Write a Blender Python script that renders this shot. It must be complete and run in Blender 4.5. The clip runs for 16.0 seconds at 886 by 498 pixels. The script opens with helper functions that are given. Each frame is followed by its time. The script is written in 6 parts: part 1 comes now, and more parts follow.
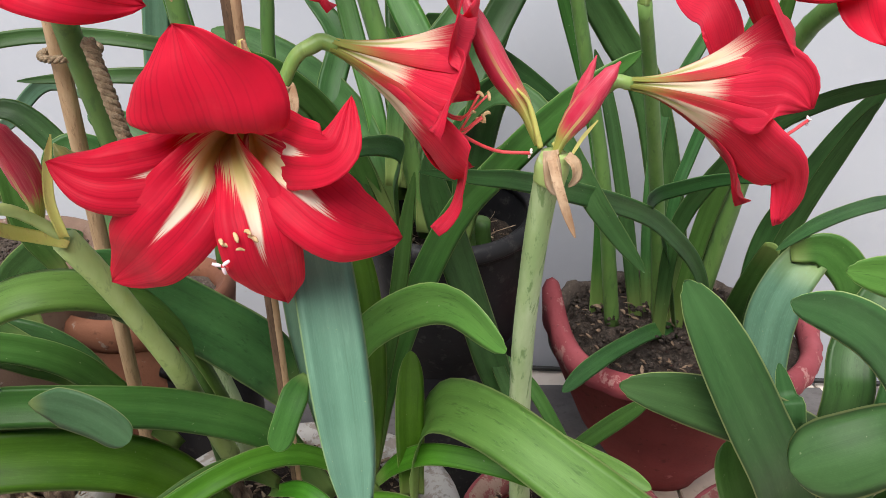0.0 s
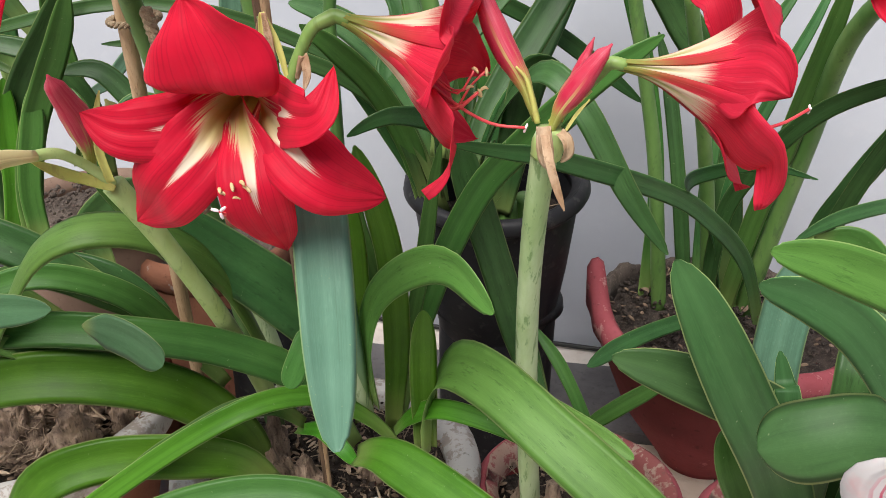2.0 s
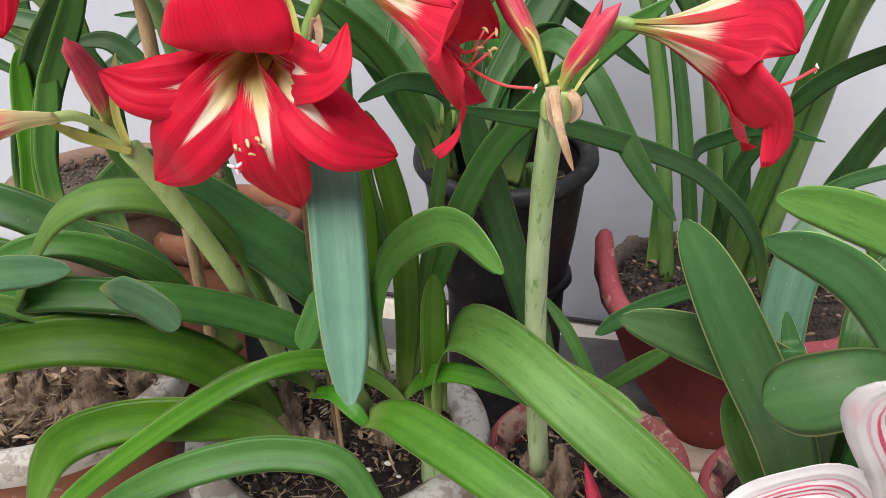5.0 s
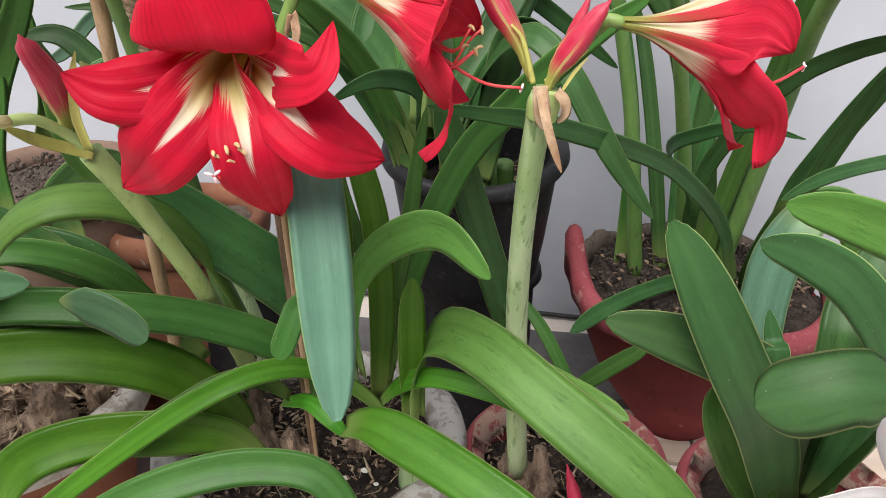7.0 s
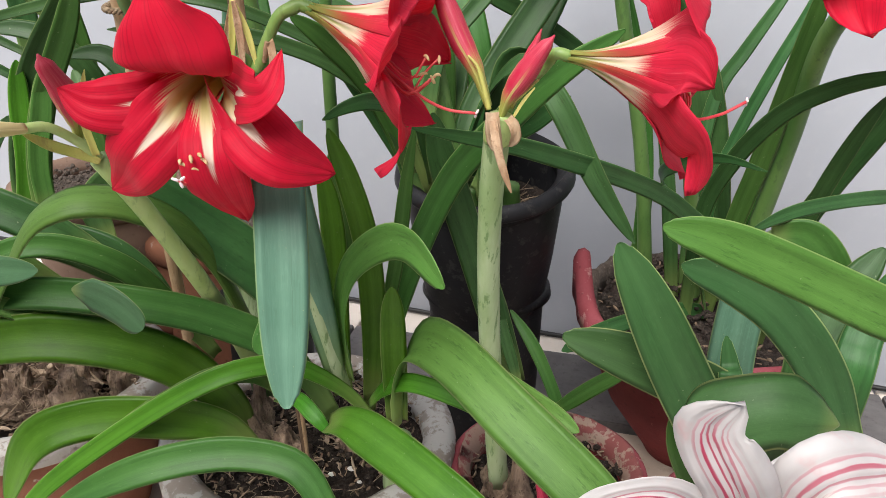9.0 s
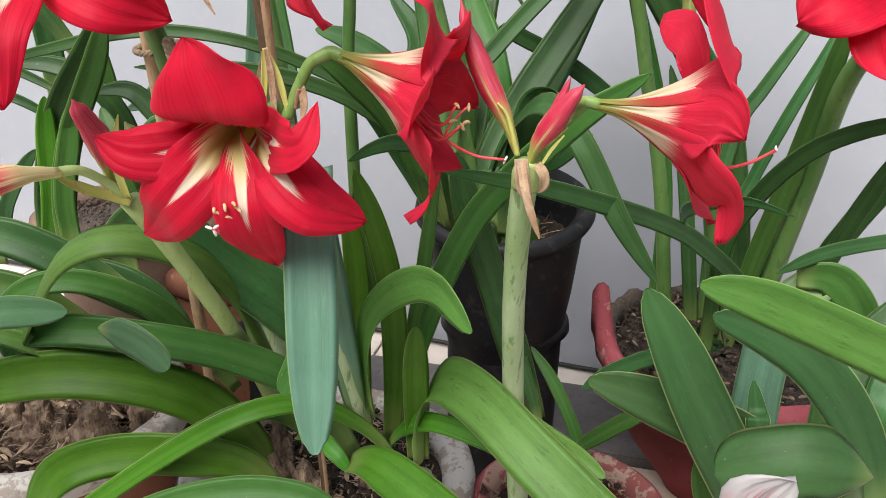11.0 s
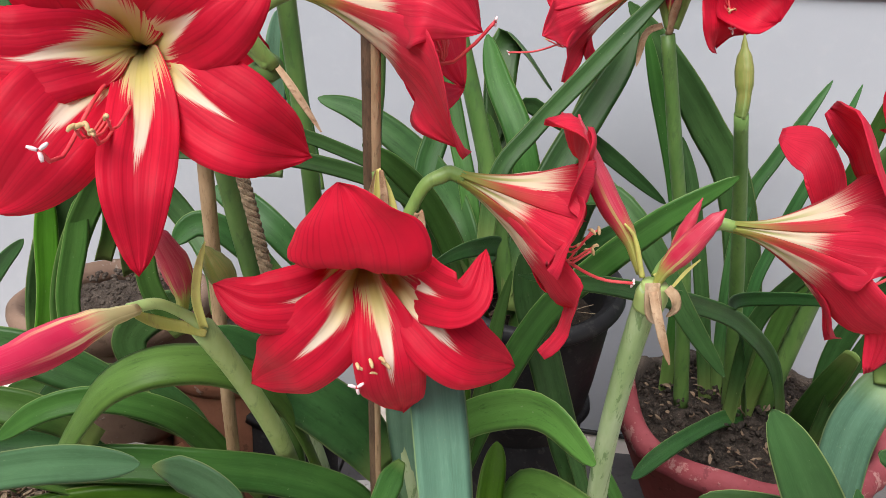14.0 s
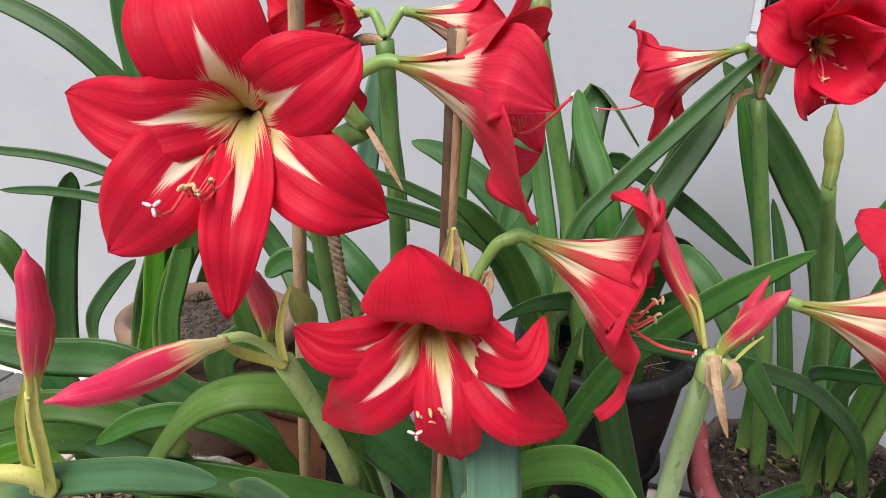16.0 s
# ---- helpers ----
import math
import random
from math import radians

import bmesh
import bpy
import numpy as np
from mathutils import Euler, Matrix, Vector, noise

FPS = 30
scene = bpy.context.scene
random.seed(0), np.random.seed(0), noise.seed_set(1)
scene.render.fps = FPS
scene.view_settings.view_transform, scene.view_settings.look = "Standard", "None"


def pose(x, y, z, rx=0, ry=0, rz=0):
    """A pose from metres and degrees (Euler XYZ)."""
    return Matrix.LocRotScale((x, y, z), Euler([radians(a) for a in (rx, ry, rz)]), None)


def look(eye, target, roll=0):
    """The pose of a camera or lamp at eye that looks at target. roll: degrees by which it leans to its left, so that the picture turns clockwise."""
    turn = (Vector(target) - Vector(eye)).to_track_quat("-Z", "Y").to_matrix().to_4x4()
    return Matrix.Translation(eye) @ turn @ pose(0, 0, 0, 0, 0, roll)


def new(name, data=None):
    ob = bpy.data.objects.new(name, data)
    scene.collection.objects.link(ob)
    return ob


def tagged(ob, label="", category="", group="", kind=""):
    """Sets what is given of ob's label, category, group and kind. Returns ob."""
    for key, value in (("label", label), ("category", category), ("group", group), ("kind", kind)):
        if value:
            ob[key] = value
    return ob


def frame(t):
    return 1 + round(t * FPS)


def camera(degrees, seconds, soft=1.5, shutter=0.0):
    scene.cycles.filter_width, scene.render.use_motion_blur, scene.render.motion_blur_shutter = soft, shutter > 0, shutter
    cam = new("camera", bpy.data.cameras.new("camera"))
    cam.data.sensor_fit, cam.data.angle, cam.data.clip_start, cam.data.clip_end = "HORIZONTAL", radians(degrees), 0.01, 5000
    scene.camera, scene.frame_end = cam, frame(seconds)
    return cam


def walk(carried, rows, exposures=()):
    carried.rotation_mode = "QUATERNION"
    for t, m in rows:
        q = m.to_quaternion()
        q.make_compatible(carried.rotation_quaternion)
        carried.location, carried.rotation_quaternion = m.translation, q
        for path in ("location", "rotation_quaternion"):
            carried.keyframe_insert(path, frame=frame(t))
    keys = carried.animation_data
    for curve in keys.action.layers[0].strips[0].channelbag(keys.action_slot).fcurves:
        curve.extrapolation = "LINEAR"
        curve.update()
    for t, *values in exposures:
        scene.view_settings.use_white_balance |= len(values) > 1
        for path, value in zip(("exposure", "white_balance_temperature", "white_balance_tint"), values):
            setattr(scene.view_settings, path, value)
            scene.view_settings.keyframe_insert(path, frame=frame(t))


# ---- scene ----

cam = camera(60.6, 16.0, soft=0.6)
PATH = [
    (0, (0.054, 0.007, 0.730), (-0.015, 1.855, -0.031), -0.6),
    (0.5, (0.052, 0.010, 0.730), (-0.004, 1.862, -0.022), -1.3),
    (1, (0.065, 0.001, 0.742), (0.007, 1.840, -0.043), -0.6),
    (1.5, (0.099, -0.013, 0.738), (-0.101, 1.813, -0.054), -0.1),
    (2, (0.128, -0.023, 0.735), (-0.207, 1.774, -0.077), -0.0),
    (2.5, (0.143, -0.024, 0.733), (-0.242, 1.757, -0.093), 0.0),
    (3, (0.149, -0.027, 0.724), (-0.249, 1.742, -0.121), -0.2),
    (3.5, (0.147, -0.031, 0.724), (-0.259, 1.735, -0.121), -0.1),
    (4, (0.141, -0.036, 0.726), (-0.256, 1.732, -0.120), 0.1),
    (4.2, (0.139, -0.039, 0.727), (-0.259, 1.729, -0.119), -0.3),
    (6.3, (0.100, -0.029, 0.715), (-0.138, 1.762, -0.144), 0.1),
    (6.5, (0.096, -0.023, 0.720), (-0.128, 1.763, -0.154), -0.0),
    (7, (0.103, -0.021, 0.725), (-0.122, 1.764, -0.148), 0.4),
    (7.5, (0.119, -0.020, 0.723), (-0.155, 1.745, -0.178), 0.5),
    (8, (0.142, -0.022, 0.723), (-0.204, 1.728, -0.181), 0.5),
    (8.5, (0.165, -0.036, 0.731), (-0.223, 1.717, -0.151), 0.2),
    (9, (0.190, -0.047, 0.736), (-0.227, 1.729, -0.084), 0.7),
    (9.3, (0.193, -0.056, 0.740), (-0.245, 1.734, -0.038), 0.7),
    (9.5, (0.194, -0.062, 0.743), (-0.268, 1.730, -0.014), 0.8),
    (9.7, (0.192, -0.068, 0.743), (-0.282, 1.726, -0.004), 0.9),
    (11.8, (0.131, -0.034, 0.757), (-0.226, 1.773, -0.024), 0.6),
    (12, (0.113, -0.038, 0.753), (-0.194, 1.782, -0.016), 0.6),
    (12.5, (0.086, -0.032, 0.756), (-0.181, 1.796, -0.010), 0.2),
    (13, (0.079, -0.019, 0.774), (-0.137, 1.812, 0.000), -0.3),
    (13.5, (0.058, -0.007, 0.786), (-0.115, 1.837, 0.030), 0.0),
    (13.6, (0.053, -0.007, 0.788), (-0.124, 1.843, 0.049), 0.4),
    (13.9, (0.020, -0.007, 0.795), (-0.144, 1.855, 0.083), 2.2),
    (14, (0.019, -0.010, 0.800), (-0.196, 1.849, 0.096), 2.1),
    (14.5, (0.008, 0.001, 0.810), (-0.242, 1.870, 0.144), 3.0),
    (15, (0.003, 0.001, 0.827), (-0.278, 1.876, 0.191), 2.8),
    (15.2, (0.001, -0.006, 0.828), (-0.300, 1.872, 0.211), 2.7),
    (15.5, (0.012, -0.015, 0.830), (-0.361, 1.847, 0.203), 3.2),
    (16, (0.036, -0.028, 0.827), (-0.424, 1.810, 0.186), 3.5),
]
walk(cam, [(t, look(eye, target, roll)) for t, eye, target, roll in PATH], [(0.0, 0.56), (4.0, 0.64), (9.5, 0.54), (12.5, 0.52), (14.2, 0.40), (16.0, 0.42)])
# ------------------------------------------------------------------ light

world = bpy.data.worlds.new("world")
scene.world = world
world.use_nodes = True
wn = world.node_tree
sky = wn.nodes.new("ShaderNodeTexSky")
sky.sky_type = "NISHITA"
sky.sun_disc = False
sky.sun_elevation = radians(62)
sky.sun_rotation = radians(195)
sky.air_density, sky.dust_density, sky.ozone_density = 1.0, 3.0, 1.0
wn.links.new(sky.outputs[0], wn.nodes["Background"].inputs[0])
wn.nodes["Background"].inputs[1].default_value = 0.090
sun = bpy.data.lights.new("sun", "SUN")
sun.energy, sun.angle, sun.color = 3.98, radians(46), (1.0, 0.98, 0.95)
sun_ob = new("sun", sun)
sun_ob.matrix_world = look((-0.55, -1.5, 2.9), (0, 0.5, 0.4))

# ------------------------------------------------------------------ materials
class Mat:
    """A small helper that wires one principled material."""
    def __init__(self, name, rough=0.6, spec=0.5):
        self.m = bpy.data.materials.new(name)
        self.m.use_nodes = True
        self.t = self.m.node_tree
        self.b = self.t.nodes["Principled BSDF"]
        self.b.inputs["Roughness"].default_value = rough
        self.b.inputs["Specular IOR Level"].default_value = spec

    def node(self, kind):
        return self.t.nodes.new(kind)

    def put(self, sock, v):
        if isinstance(v, (int, float)):
            sock.default_value = v
        elif isinstance(v, tuple):
            sock.default_value = (*v, 1.0) if len(v) == 3 and sock.type == "RGBA" else v
        else:
            self.t.links.new(v, sock)

    def math(self, op, a, b=0.0, c=0.0, clamp=False):
        n = self.node("ShaderNodeMath")
        n.operation, n.use_clamp = op, clamp
        for s, v in zip(n.inputs, (a, b, c)):
            self.put(s, v)
        return n.outputs[0]

    def mix(self, fac, a, b, blend="MIX"):
        n = self.node("ShaderNodeMix")
        n.data_type, n.blend_type = "RGBA", blend
        self.put(n.inputs[0], fac)
        self.put(n.inputs[6], a)
        self.put(n.inputs[7], b)
        return n.outputs[2]

    def ramp(self, fac, lo, hi, smooth=True):
        n = self.node("ShaderNodeMapRange")
        n.interpolation_type = "SMOOTHSTEP" if smooth else "LINEAR"
        self.put(n.inputs[0], fac)
        n.inputs[1].default_value, n.inputs[2].default_value = lo, hi
        return n.outputs[0]

    def noise(self, scale, detail=4.0, rough=0.55, vec=None, stretch=None, dist=0.0):
        if vec is None:
            vec = self.node("ShaderNodeTexCoord").outputs["Object"]
        if stretch:
            mp = self.node("ShaderNodeMapping")
            self.put(mp.inputs[0], vec)
            mp.inputs["Scale"].default_value = stretch
            vec = mp.outputs[0]
        n = self.node("ShaderNodeTexNoise")
        self.put(n.inputs["Vector"], vec)
        n.inputs["Scale"].default_value, n.inputs["Detail"].default_value = scale, detail
        n.inputs["Roughness"].default_value, n.inputs["Distortion"].default_value = rough, dist
        return n.outputs[0]

    def uv(self):
        n = self.node("ShaderNodeUVMap")
        s = self.node("ShaderNodeSeparateXYZ")
        self.put(s.inputs[0], n.outputs[0])
        return n.outputs[0], s.outputs[0], s.outputs[1]

    def bump(self, height, strength=0.3, distance=0.002):
        n = self.node("ShaderNodeBump")
        n.inputs["Strength"].default_value, n.inputs["Distance"].default_value = strength, distance
        self.put(n.inputs["Height"], height)
        self.put(self.b.inputs["Normal"], n.outputs[0])

    def rnd(self):
        return self.node("ShaderNodeObjectInfo").outputs["Random"]

    def translucent(self, color, amount):
        tr = self.node("ShaderNodeBsdfTranslucent")
        self.put(tr.inputs[0], color)
        mx = self.node("ShaderNodeMixShader")
        mx.inputs[0].default_value = amount
        out = self.t.nodes["Material Output"]
        self.t.links.new(self.b.outputs[0], mx.inputs[1])
        self.t.links.new(tr.outputs[0], mx.inputs[2])
        self.t.links.new(mx.outputs[0], out.inputs[0])


def leaf_material(name, dark, light, margin=0.0, rough=0.36, mottle=0.5):
    m = Mat(name, rough, 0.22)
    uvv, u, v = m.uv()
    # u runs across (0..1), v along (0 at the base)
    fine = m.noise(60, 3, 0.6, uvv, (1.0, 0.05, 1.0))
    grain = m.noise(150, 2, 0.7, uvv, (1.0, 0.03, 1.0))
    patch = m.noise(16, 4, 0.7, uvv, (0.8, 1.6, 1.0))
    speck = m.noise(260, 2, 0.6)
    broad = m.noise(9.0, 4, 0.6)
    blot = m.noise(10.0, 5, 0.75, uvv, (1.0, 1.5, 1.0))
    mid = m.math("ABSOLUTE", m.math("SUBTRACT", u, 0.5))
    col = m.mix(m.ramp(broad, 0.3, 0.7), dark, light)
    col = m.mix(m.math("MULTIPLY", m.ramp(fine, 0.36, 0.74), 0.13), col, tuple(min(1, c * 1.6 + 0.01) for c in light))
    col = m.mix(m.math("MULTIPLY", m.ramp(grain, 0.45, 0.72), 0.10), col, tuple(c * 0.55 for c in dark))
    band = m.noise(5, 3, 0.55, uvv, (1.0, 0.22, 1.0))
    col = m.mix(m.math("MULTIPLY", m.ramp(band, 0.48, 0.70), 0.45), col, tuple(c * 0.62 for c in dark))
    pale = tuple(min(1, c * 1.5 + 0.015) for c in light)
    col = m.mix(m.math("MULTIPLY", m.math("SUBTRACT", 1.0, m.ramp(mid, 0.0, 0.16)), 0.2), col, pale)
    col = m.mix(m.math("MULTIPLY", m.ramp(blot, 0.54, 0.66), mottle), col, tuple(c * 0.6 for c in dark))
    col = m.mix(m.math("MULTIPLY", m.math("SUBTRACT", 1.0, m.ramp(v, 0.0, 0.2)), 0.6), col, (0.26, 0.34, 0.10))
    col = m.mix(m.math("MULTIPLY", m.ramp(patch, 0.5, 0.72), 0.14), col, tuple(min(1, c * 1.7 + 0.02) for c in light))
    col = m.mix(m.math("MULTIPLY", m.ramp(speck, 0.72, 0.77), 0.40), col, (0.30, 0.36, 0.20))
    margin = margin or 0.4
    if margin:
        col = m.mix(m.math("MULTIPLY", m.ramp(mid, 0.466, 0.486), margin), col, (0.36, 0.44, 0.17))
    hue = m.node("ShaderNodeHueSaturation")
    m.put(hue.inputs["Hue"], m.math("ADD", 0.485, m.math("MULTIPLY", m.rnd(), 0.03)))
    m.put(hue.inputs["Value"], m.math("ADD", 0.82, m.math("MULTIPLY", m.rnd(), 0.36)))
    m.put(hue.inputs["Color"], col)
    col = hue.outputs[0]
    m.put(m.b.inputs["Base Color"], col)
    m.put(m.b.inputs["Roughness"], m.math("ADD", rough - 0.06, m.math("MULTIPLY", broad, 0.18)))
    m.bump(m.math("ADD", m.math("ADD", m.math("MULTIPLY", fine, 0.5), m.math("MULTIPLY", grain, 0.35)), m.math("MULTIPLY", blot, 0.4)), 0.16, 0.0012)
    m.translucent(m.mix(0.3, col, (0.17, 0.34, 0.05)), 0.14)
    return m.m


def petal_material(name, red, deep, star, throat, outside=False, white=False):
    m = Mat(name, 0.55, 0.24)
    uvv, u, v = m.uv()
    mid = m.math("MULTIPLY", m.math("ABSOLUTE", m.math("SUBTRACT", u, 0.5)), 2.0)
    streak = m.noise(30, 4, 0.75, uvv, (1.0, 0.06, 1.0))
    vein = m.noise(11, 2, 0.5, uvv, (1.0, 0.12, 1.0), 0.3)
    broad = m.noise(30, 3, 0.6)
    mottle = m.noise(75, 3, 0.6)
    col = m.mix(m.ramp(broad, 0.3, 0.75), red, tuple(c * 0.80 for c in red))
    col = m.mix(m.math("MULTIPLY", m.ramp(mottle, 0.55, 0.8), 0.22), col, (0.88, 0.10, 0.12))
    wave = m.node("ShaderNodeTexWave")
    wave.wave_type, wave.bands_direction = "BANDS", "X"
    m.put(wave.inputs["Vector"], uvv)
    wave.inputs["Scale"].default_value, wave.inputs["Distortion"].default_value = (3.6, 5.5) if white else (7.0, 2.6)
    wave.inputs["Detail"].default_value, wave.inputs["Detail Scale"].default_value = 2.0, 1.6
    lines = m.math("MULTIPLY", m.ramp(wave.outputs[0], 0.48 if white else 0.66, 0.92 if white else 0.98), m.ramp(vein, 0.2 if white else 0.38, 0.45 if white else 0.66))
    if white:
        lines = m.math("MULTIPLY", lines, m.math("SUBTRACT", 1.0, m.ramp(mid, 0.30, 0.66)))
        lines = m.math("MULTIPLY", lines, m.math("SUBTRACT", 1.0, m.ramp(v, 0.86, 0.98)))
        lines = m.math("MULTIPLY", lines, m.ramp(m.math("ADD", m.math("MULTIPLY", u, 0.8), m.math("MULTIPLY", m.rnd(), 0.8)), 0.25, 0.75))
    col = m.mix(m.math("MULTIPLY", lines, 0.95 if white else 0.42), col, deep)
    jag = m.math("SUBTRACT", streak, 0.5)
    own = m.math("MULTIPLY", m.math("SUBTRACT", m.rnd(), 0.5), 0.12)
    reach = m.math("ADD", m.math("ADD", v, own), m.math("MULTIPLY", jag, 0.36))
    if outside:
        # two-sided white wedges that widen up the trumpet, a green midrib, brown seams at its foot
        edge = m.math("ADD", m.math("SUBTRACT", mid, m.math("MULTIPLY", v, 0.75)), m.math("MULTIPLY", jag, 0.35))
        s1 = m.math("SUBTRACT", 1.0, m.ramp(edge, 0.16, 0.30))
        mask = m.math("MULTIPLY", s1, m.math("SUBTRACT", 1.0, m.ramp(reach, 0.40, 0.54)))
        seam = m.math("MULTIPLY", m.ramp(mid, 0.35, 0.8), m.math("SUBTRACT", 1.0, m.ramp(v, 0.18, 0.5)))
        col = m.mix(m.math("MULTIPLY", seam, 0.75), col, (0.34, 0.10, 0.035))
        col = m.mix(mask, col, star)
        rib = m.math("MULTIPLY", m.math("SUBTRACT", 1.0, m.ramp(mid, 0.05, 0.20)), m.math("SUBTRACT", 1.0, m.ramp(v, 0.18, 0.42)))
        col = m.mix(m.math("MULTIPLY", rib, 0.8), col, throat)
        col = m.mix(m.math("SUBTRACT", 1.0, m.ramp(m.math("ADD", v, m.math("MULTIPLY", jag, 0.2)), 0.03, 0.26)), col, tuple(c * 0.8 for c in throat))
        pink = m.math("MULTIPLY", m.math("MULTIPLY", m.ramp(streak, 0.55, 0.75), m.math("SUBTRACT", 1.0, m.ramp(v, 0.6, 0.95))), 0.5)
        col = m.mix(m.math("MULTIPLY", pink, m.math("SUBTRACT", 1.0, mask)), col, (0.86, 0.22, 0.24))
    else:
        # pale star: a spindle along the midrib that frays into the red and runs back into the throat, with hairlines beside it
        hair = m.noise(46, 3, 0.7, uvv, (1.0, 0.035, 1.0))
        half = m.math("MULTIPLY", m.math("SUBTRACT", 1.0, m.ramp(m.math("ADD", v, own), 0.40, 0.76, False)), 0.29)
        edge = m.math("ADD", m.math("SUBTRACT", mid, half), m.math("MULTIPLY", jag, 0.11))
        s1 = m.math("SUBTRACT", 1.0, m.ramp(edge, -0.05, 0.02))
        s2 = m.math("SUBTRACT", 1.0, m.ramp(m.math("ADD", v, m.math("MULTIPLY", m.math("SUBTRACT", hair, 0.5), 0.4)), 0.66, 0.72))
        s3 = m.math("SUBTRACT", 1.0, m.ramp(m.math("ADD", m.math("ADD", v, m.math("MULTIPLY", mid, 0.22)), m.math("MULTIPLY", m.math("SUBTRACT", hair, 0.5), 0.55)), 0.48, 0.56))
        mask = m.math("MAXIMUM", m.math("MULTIPLY", s1, s2), m.math("MULTIPLY", s3, 0.85))
        col = m.mix(mask, col, star)
        groove = m.math("MULTIPLY", m.ramp(streak, 0.5, 0.7), 0.35)
        col = m.mix(m.math("MULTIPLY", mask, m.math("MULTIPLY", groove, m.math("SUBTRACT", 1.0, m.ramp(v, 0.3, 0.55)))), col, tuple(c * 0.6 for c in throat))
        col = m.mix(m.math("MULTIPLY", mask, m.math("SUBTRACT", 1.0, m.ramp(v, 0.36, 0.64))), col, throat)
        col = m.mix(m.math("SUBTRACT", 1.0, m.ramp(v, 0.05, 0.22)), col, tuple(c * 0.9 for c in throat))
    m.put(m.b.inputs["Base Color"], col)
    m.put(m.b.inputs["Roughness"], m.math("ADD", 0.46, m.math("MULTIPLY", broad, 0.2)))
    m.bump(m.math("ADD", m.math("MULTIPLY", wave.outputs[0], 0.5), m.math("MULTIPLY", streak, 0.5)), 0.11, 0.0010)
    m.translucent(m.mix(0.3, col, red), 0.48)
    m.b.inputs["Sheen Weight"].default_value = 0.06
    return m.m


def plain_material(name, a, b, scale=20, rough=0.6, bump=0.2, dist=0.002, spots=None, stretch=None, spec=0.4, metal=0.0):
    m = Mat(name, rough, spec)
    n1 = m.noise(scale, 5, 0.6, stretch=stretch)
    n2 = m.noise(scale * 5.3, 4, 0.65, stretch=stretch)
    col = m.mix(m.ramp(n1, 0.3, 0.7), a, b)
    if spots:
        col = m.mix(m.math("MULTIPLY", m.ramp(n2, 0.55, 0.66), spots[1]), col, spots[0])
    m.put(m.b.inputs["Base Color"], col)
    m.put(m.b.inputs["Roughness"], m.math("ADD", rough - 0.1, m.math("MULTIPLY", n2, 0.2)))
    m.b.inputs["Metallic"].default_value = metal
    m.bump(m.math("ADD", m.math("MULTIPLY", n1, 0.5), n2), bump, dist)
    return m.m


def weathered_pot(name, base_a, base_b, crust, amount, scale=12):
    m = Mat(name, 0.8, 0.25)
    n1, n2, n3 = m.noise(scale, 5, 0.65), m.noise(scale * 4, 5, 0.7), m.noise(90, 3, 0.6)
    tc = m.node("ShaderNodeTexCoord").outputs["Object"]
    sep = m.node("ShaderNodeSeparateXYZ")
    m.put(sep.inputs[0], tc)
    col = m.mix(m.ramp(n1, 0.3, 0.7), base_a, base_b)
    worn = m.ramp(m.math("ADD", n2, m.math("MULTIPLY", n1, 0.5)), 1.02 - amount, 1.12 - amount)
    col = m.mix(worn, col, crust)
    col = m.mix(m.math("MULTIPLY", m.ramp(n3, 0.62, 0.7), 0.5), col, tuple(c * 0.4 for c in base_a))
    m.put(m.b.inputs["Base Color"], col)
    m.bump(m.math("ADD", n2, m.math("MULTIPLY", n3, 0.5)), 0.4, 0.003)
    return m.m


def bud_material(name, tip, streak, base, split=0.35):
    m = Mat(name, 0.45, 0.4)
    uvv, u, v = m.uv()
    fib = m.noise(22, 3, 0.7, uvv, (1.0, 0.08, 1.0))
    at = m.math("ADD", v, m.math("MULTIPLY", m.math("SUBTRACT", fib, 0.5), 0.5))
    col = m.mix(m.ramp(fib, 0.35, 0.7), tip, streak)
    col = m.mix(m.math("SUBTRACT", 1.0, m.ramp(at, split - 0.1, split + 0.1)), col, base)
    band = m.noise(7, 2, 0.5, uvv, (1.0, 0.03, 1.0))
    seam = m.math("MULTIPLY", m.ramp(band, 0.52, 0.62), m.math("SUBTRACT", 1.0, m.ramp(at, split + 0.12, split + 0.42)))
    col = m.mix(m.math("MULTIPLY", seam, 0.75), col, tuple(min(1.0, c * 1.25 + 0.05) for c in base))
    ridge = m.noise(34, 2, 0.6, uvv, (1.0, 0.05, 1.0))
    col = m.mix(m.math("MULTIPLY", m.ramp(ridge, 0.5, 0.72), 0.18), col, tuple(c * 0.55 for c in tip))
    m.put(m.b.inputs["Base Color"], col)
    m.bump(m.math("ADD", fib, ridge), 0.3, 0.001)
    return m.m


LEAF_BRIGHT = leaf_material("leaf_bright_green", (0.040, 0.140, 0.008), (0.076, 0.220, 0.016), 0.6, mottle=0.14)
LEAF_BLUE = leaf_material("leaf_blue_green", (0.088, 0.185, 0.115), (0.130, 0.250, 0.162), 0.5, 0.36, 0.15)
LEAF_DARK = leaf_material("leaf_dark_green", (0.027, 0.076, 0.021), (0.050, 0.128, 0.035))
LEAF_MID = leaf_material("leaf_mid_green", (0.038, 0.108, 0.020), (0.062, 0.156, 0.030), mottle=0.25)
LEAF_LILY = leaf_material("leaf_lily_green", (0.039, 0.101, 0.030), (0.056, 0.132, 0.040), 0.9, 0.42, 0.12)
LEAF_LIGHT = leaf_material("leaf_light_green", (0.070, 0.164, 0.027), (0.101, 0.216, 0.040), 0.5, 0.42, 0.62)
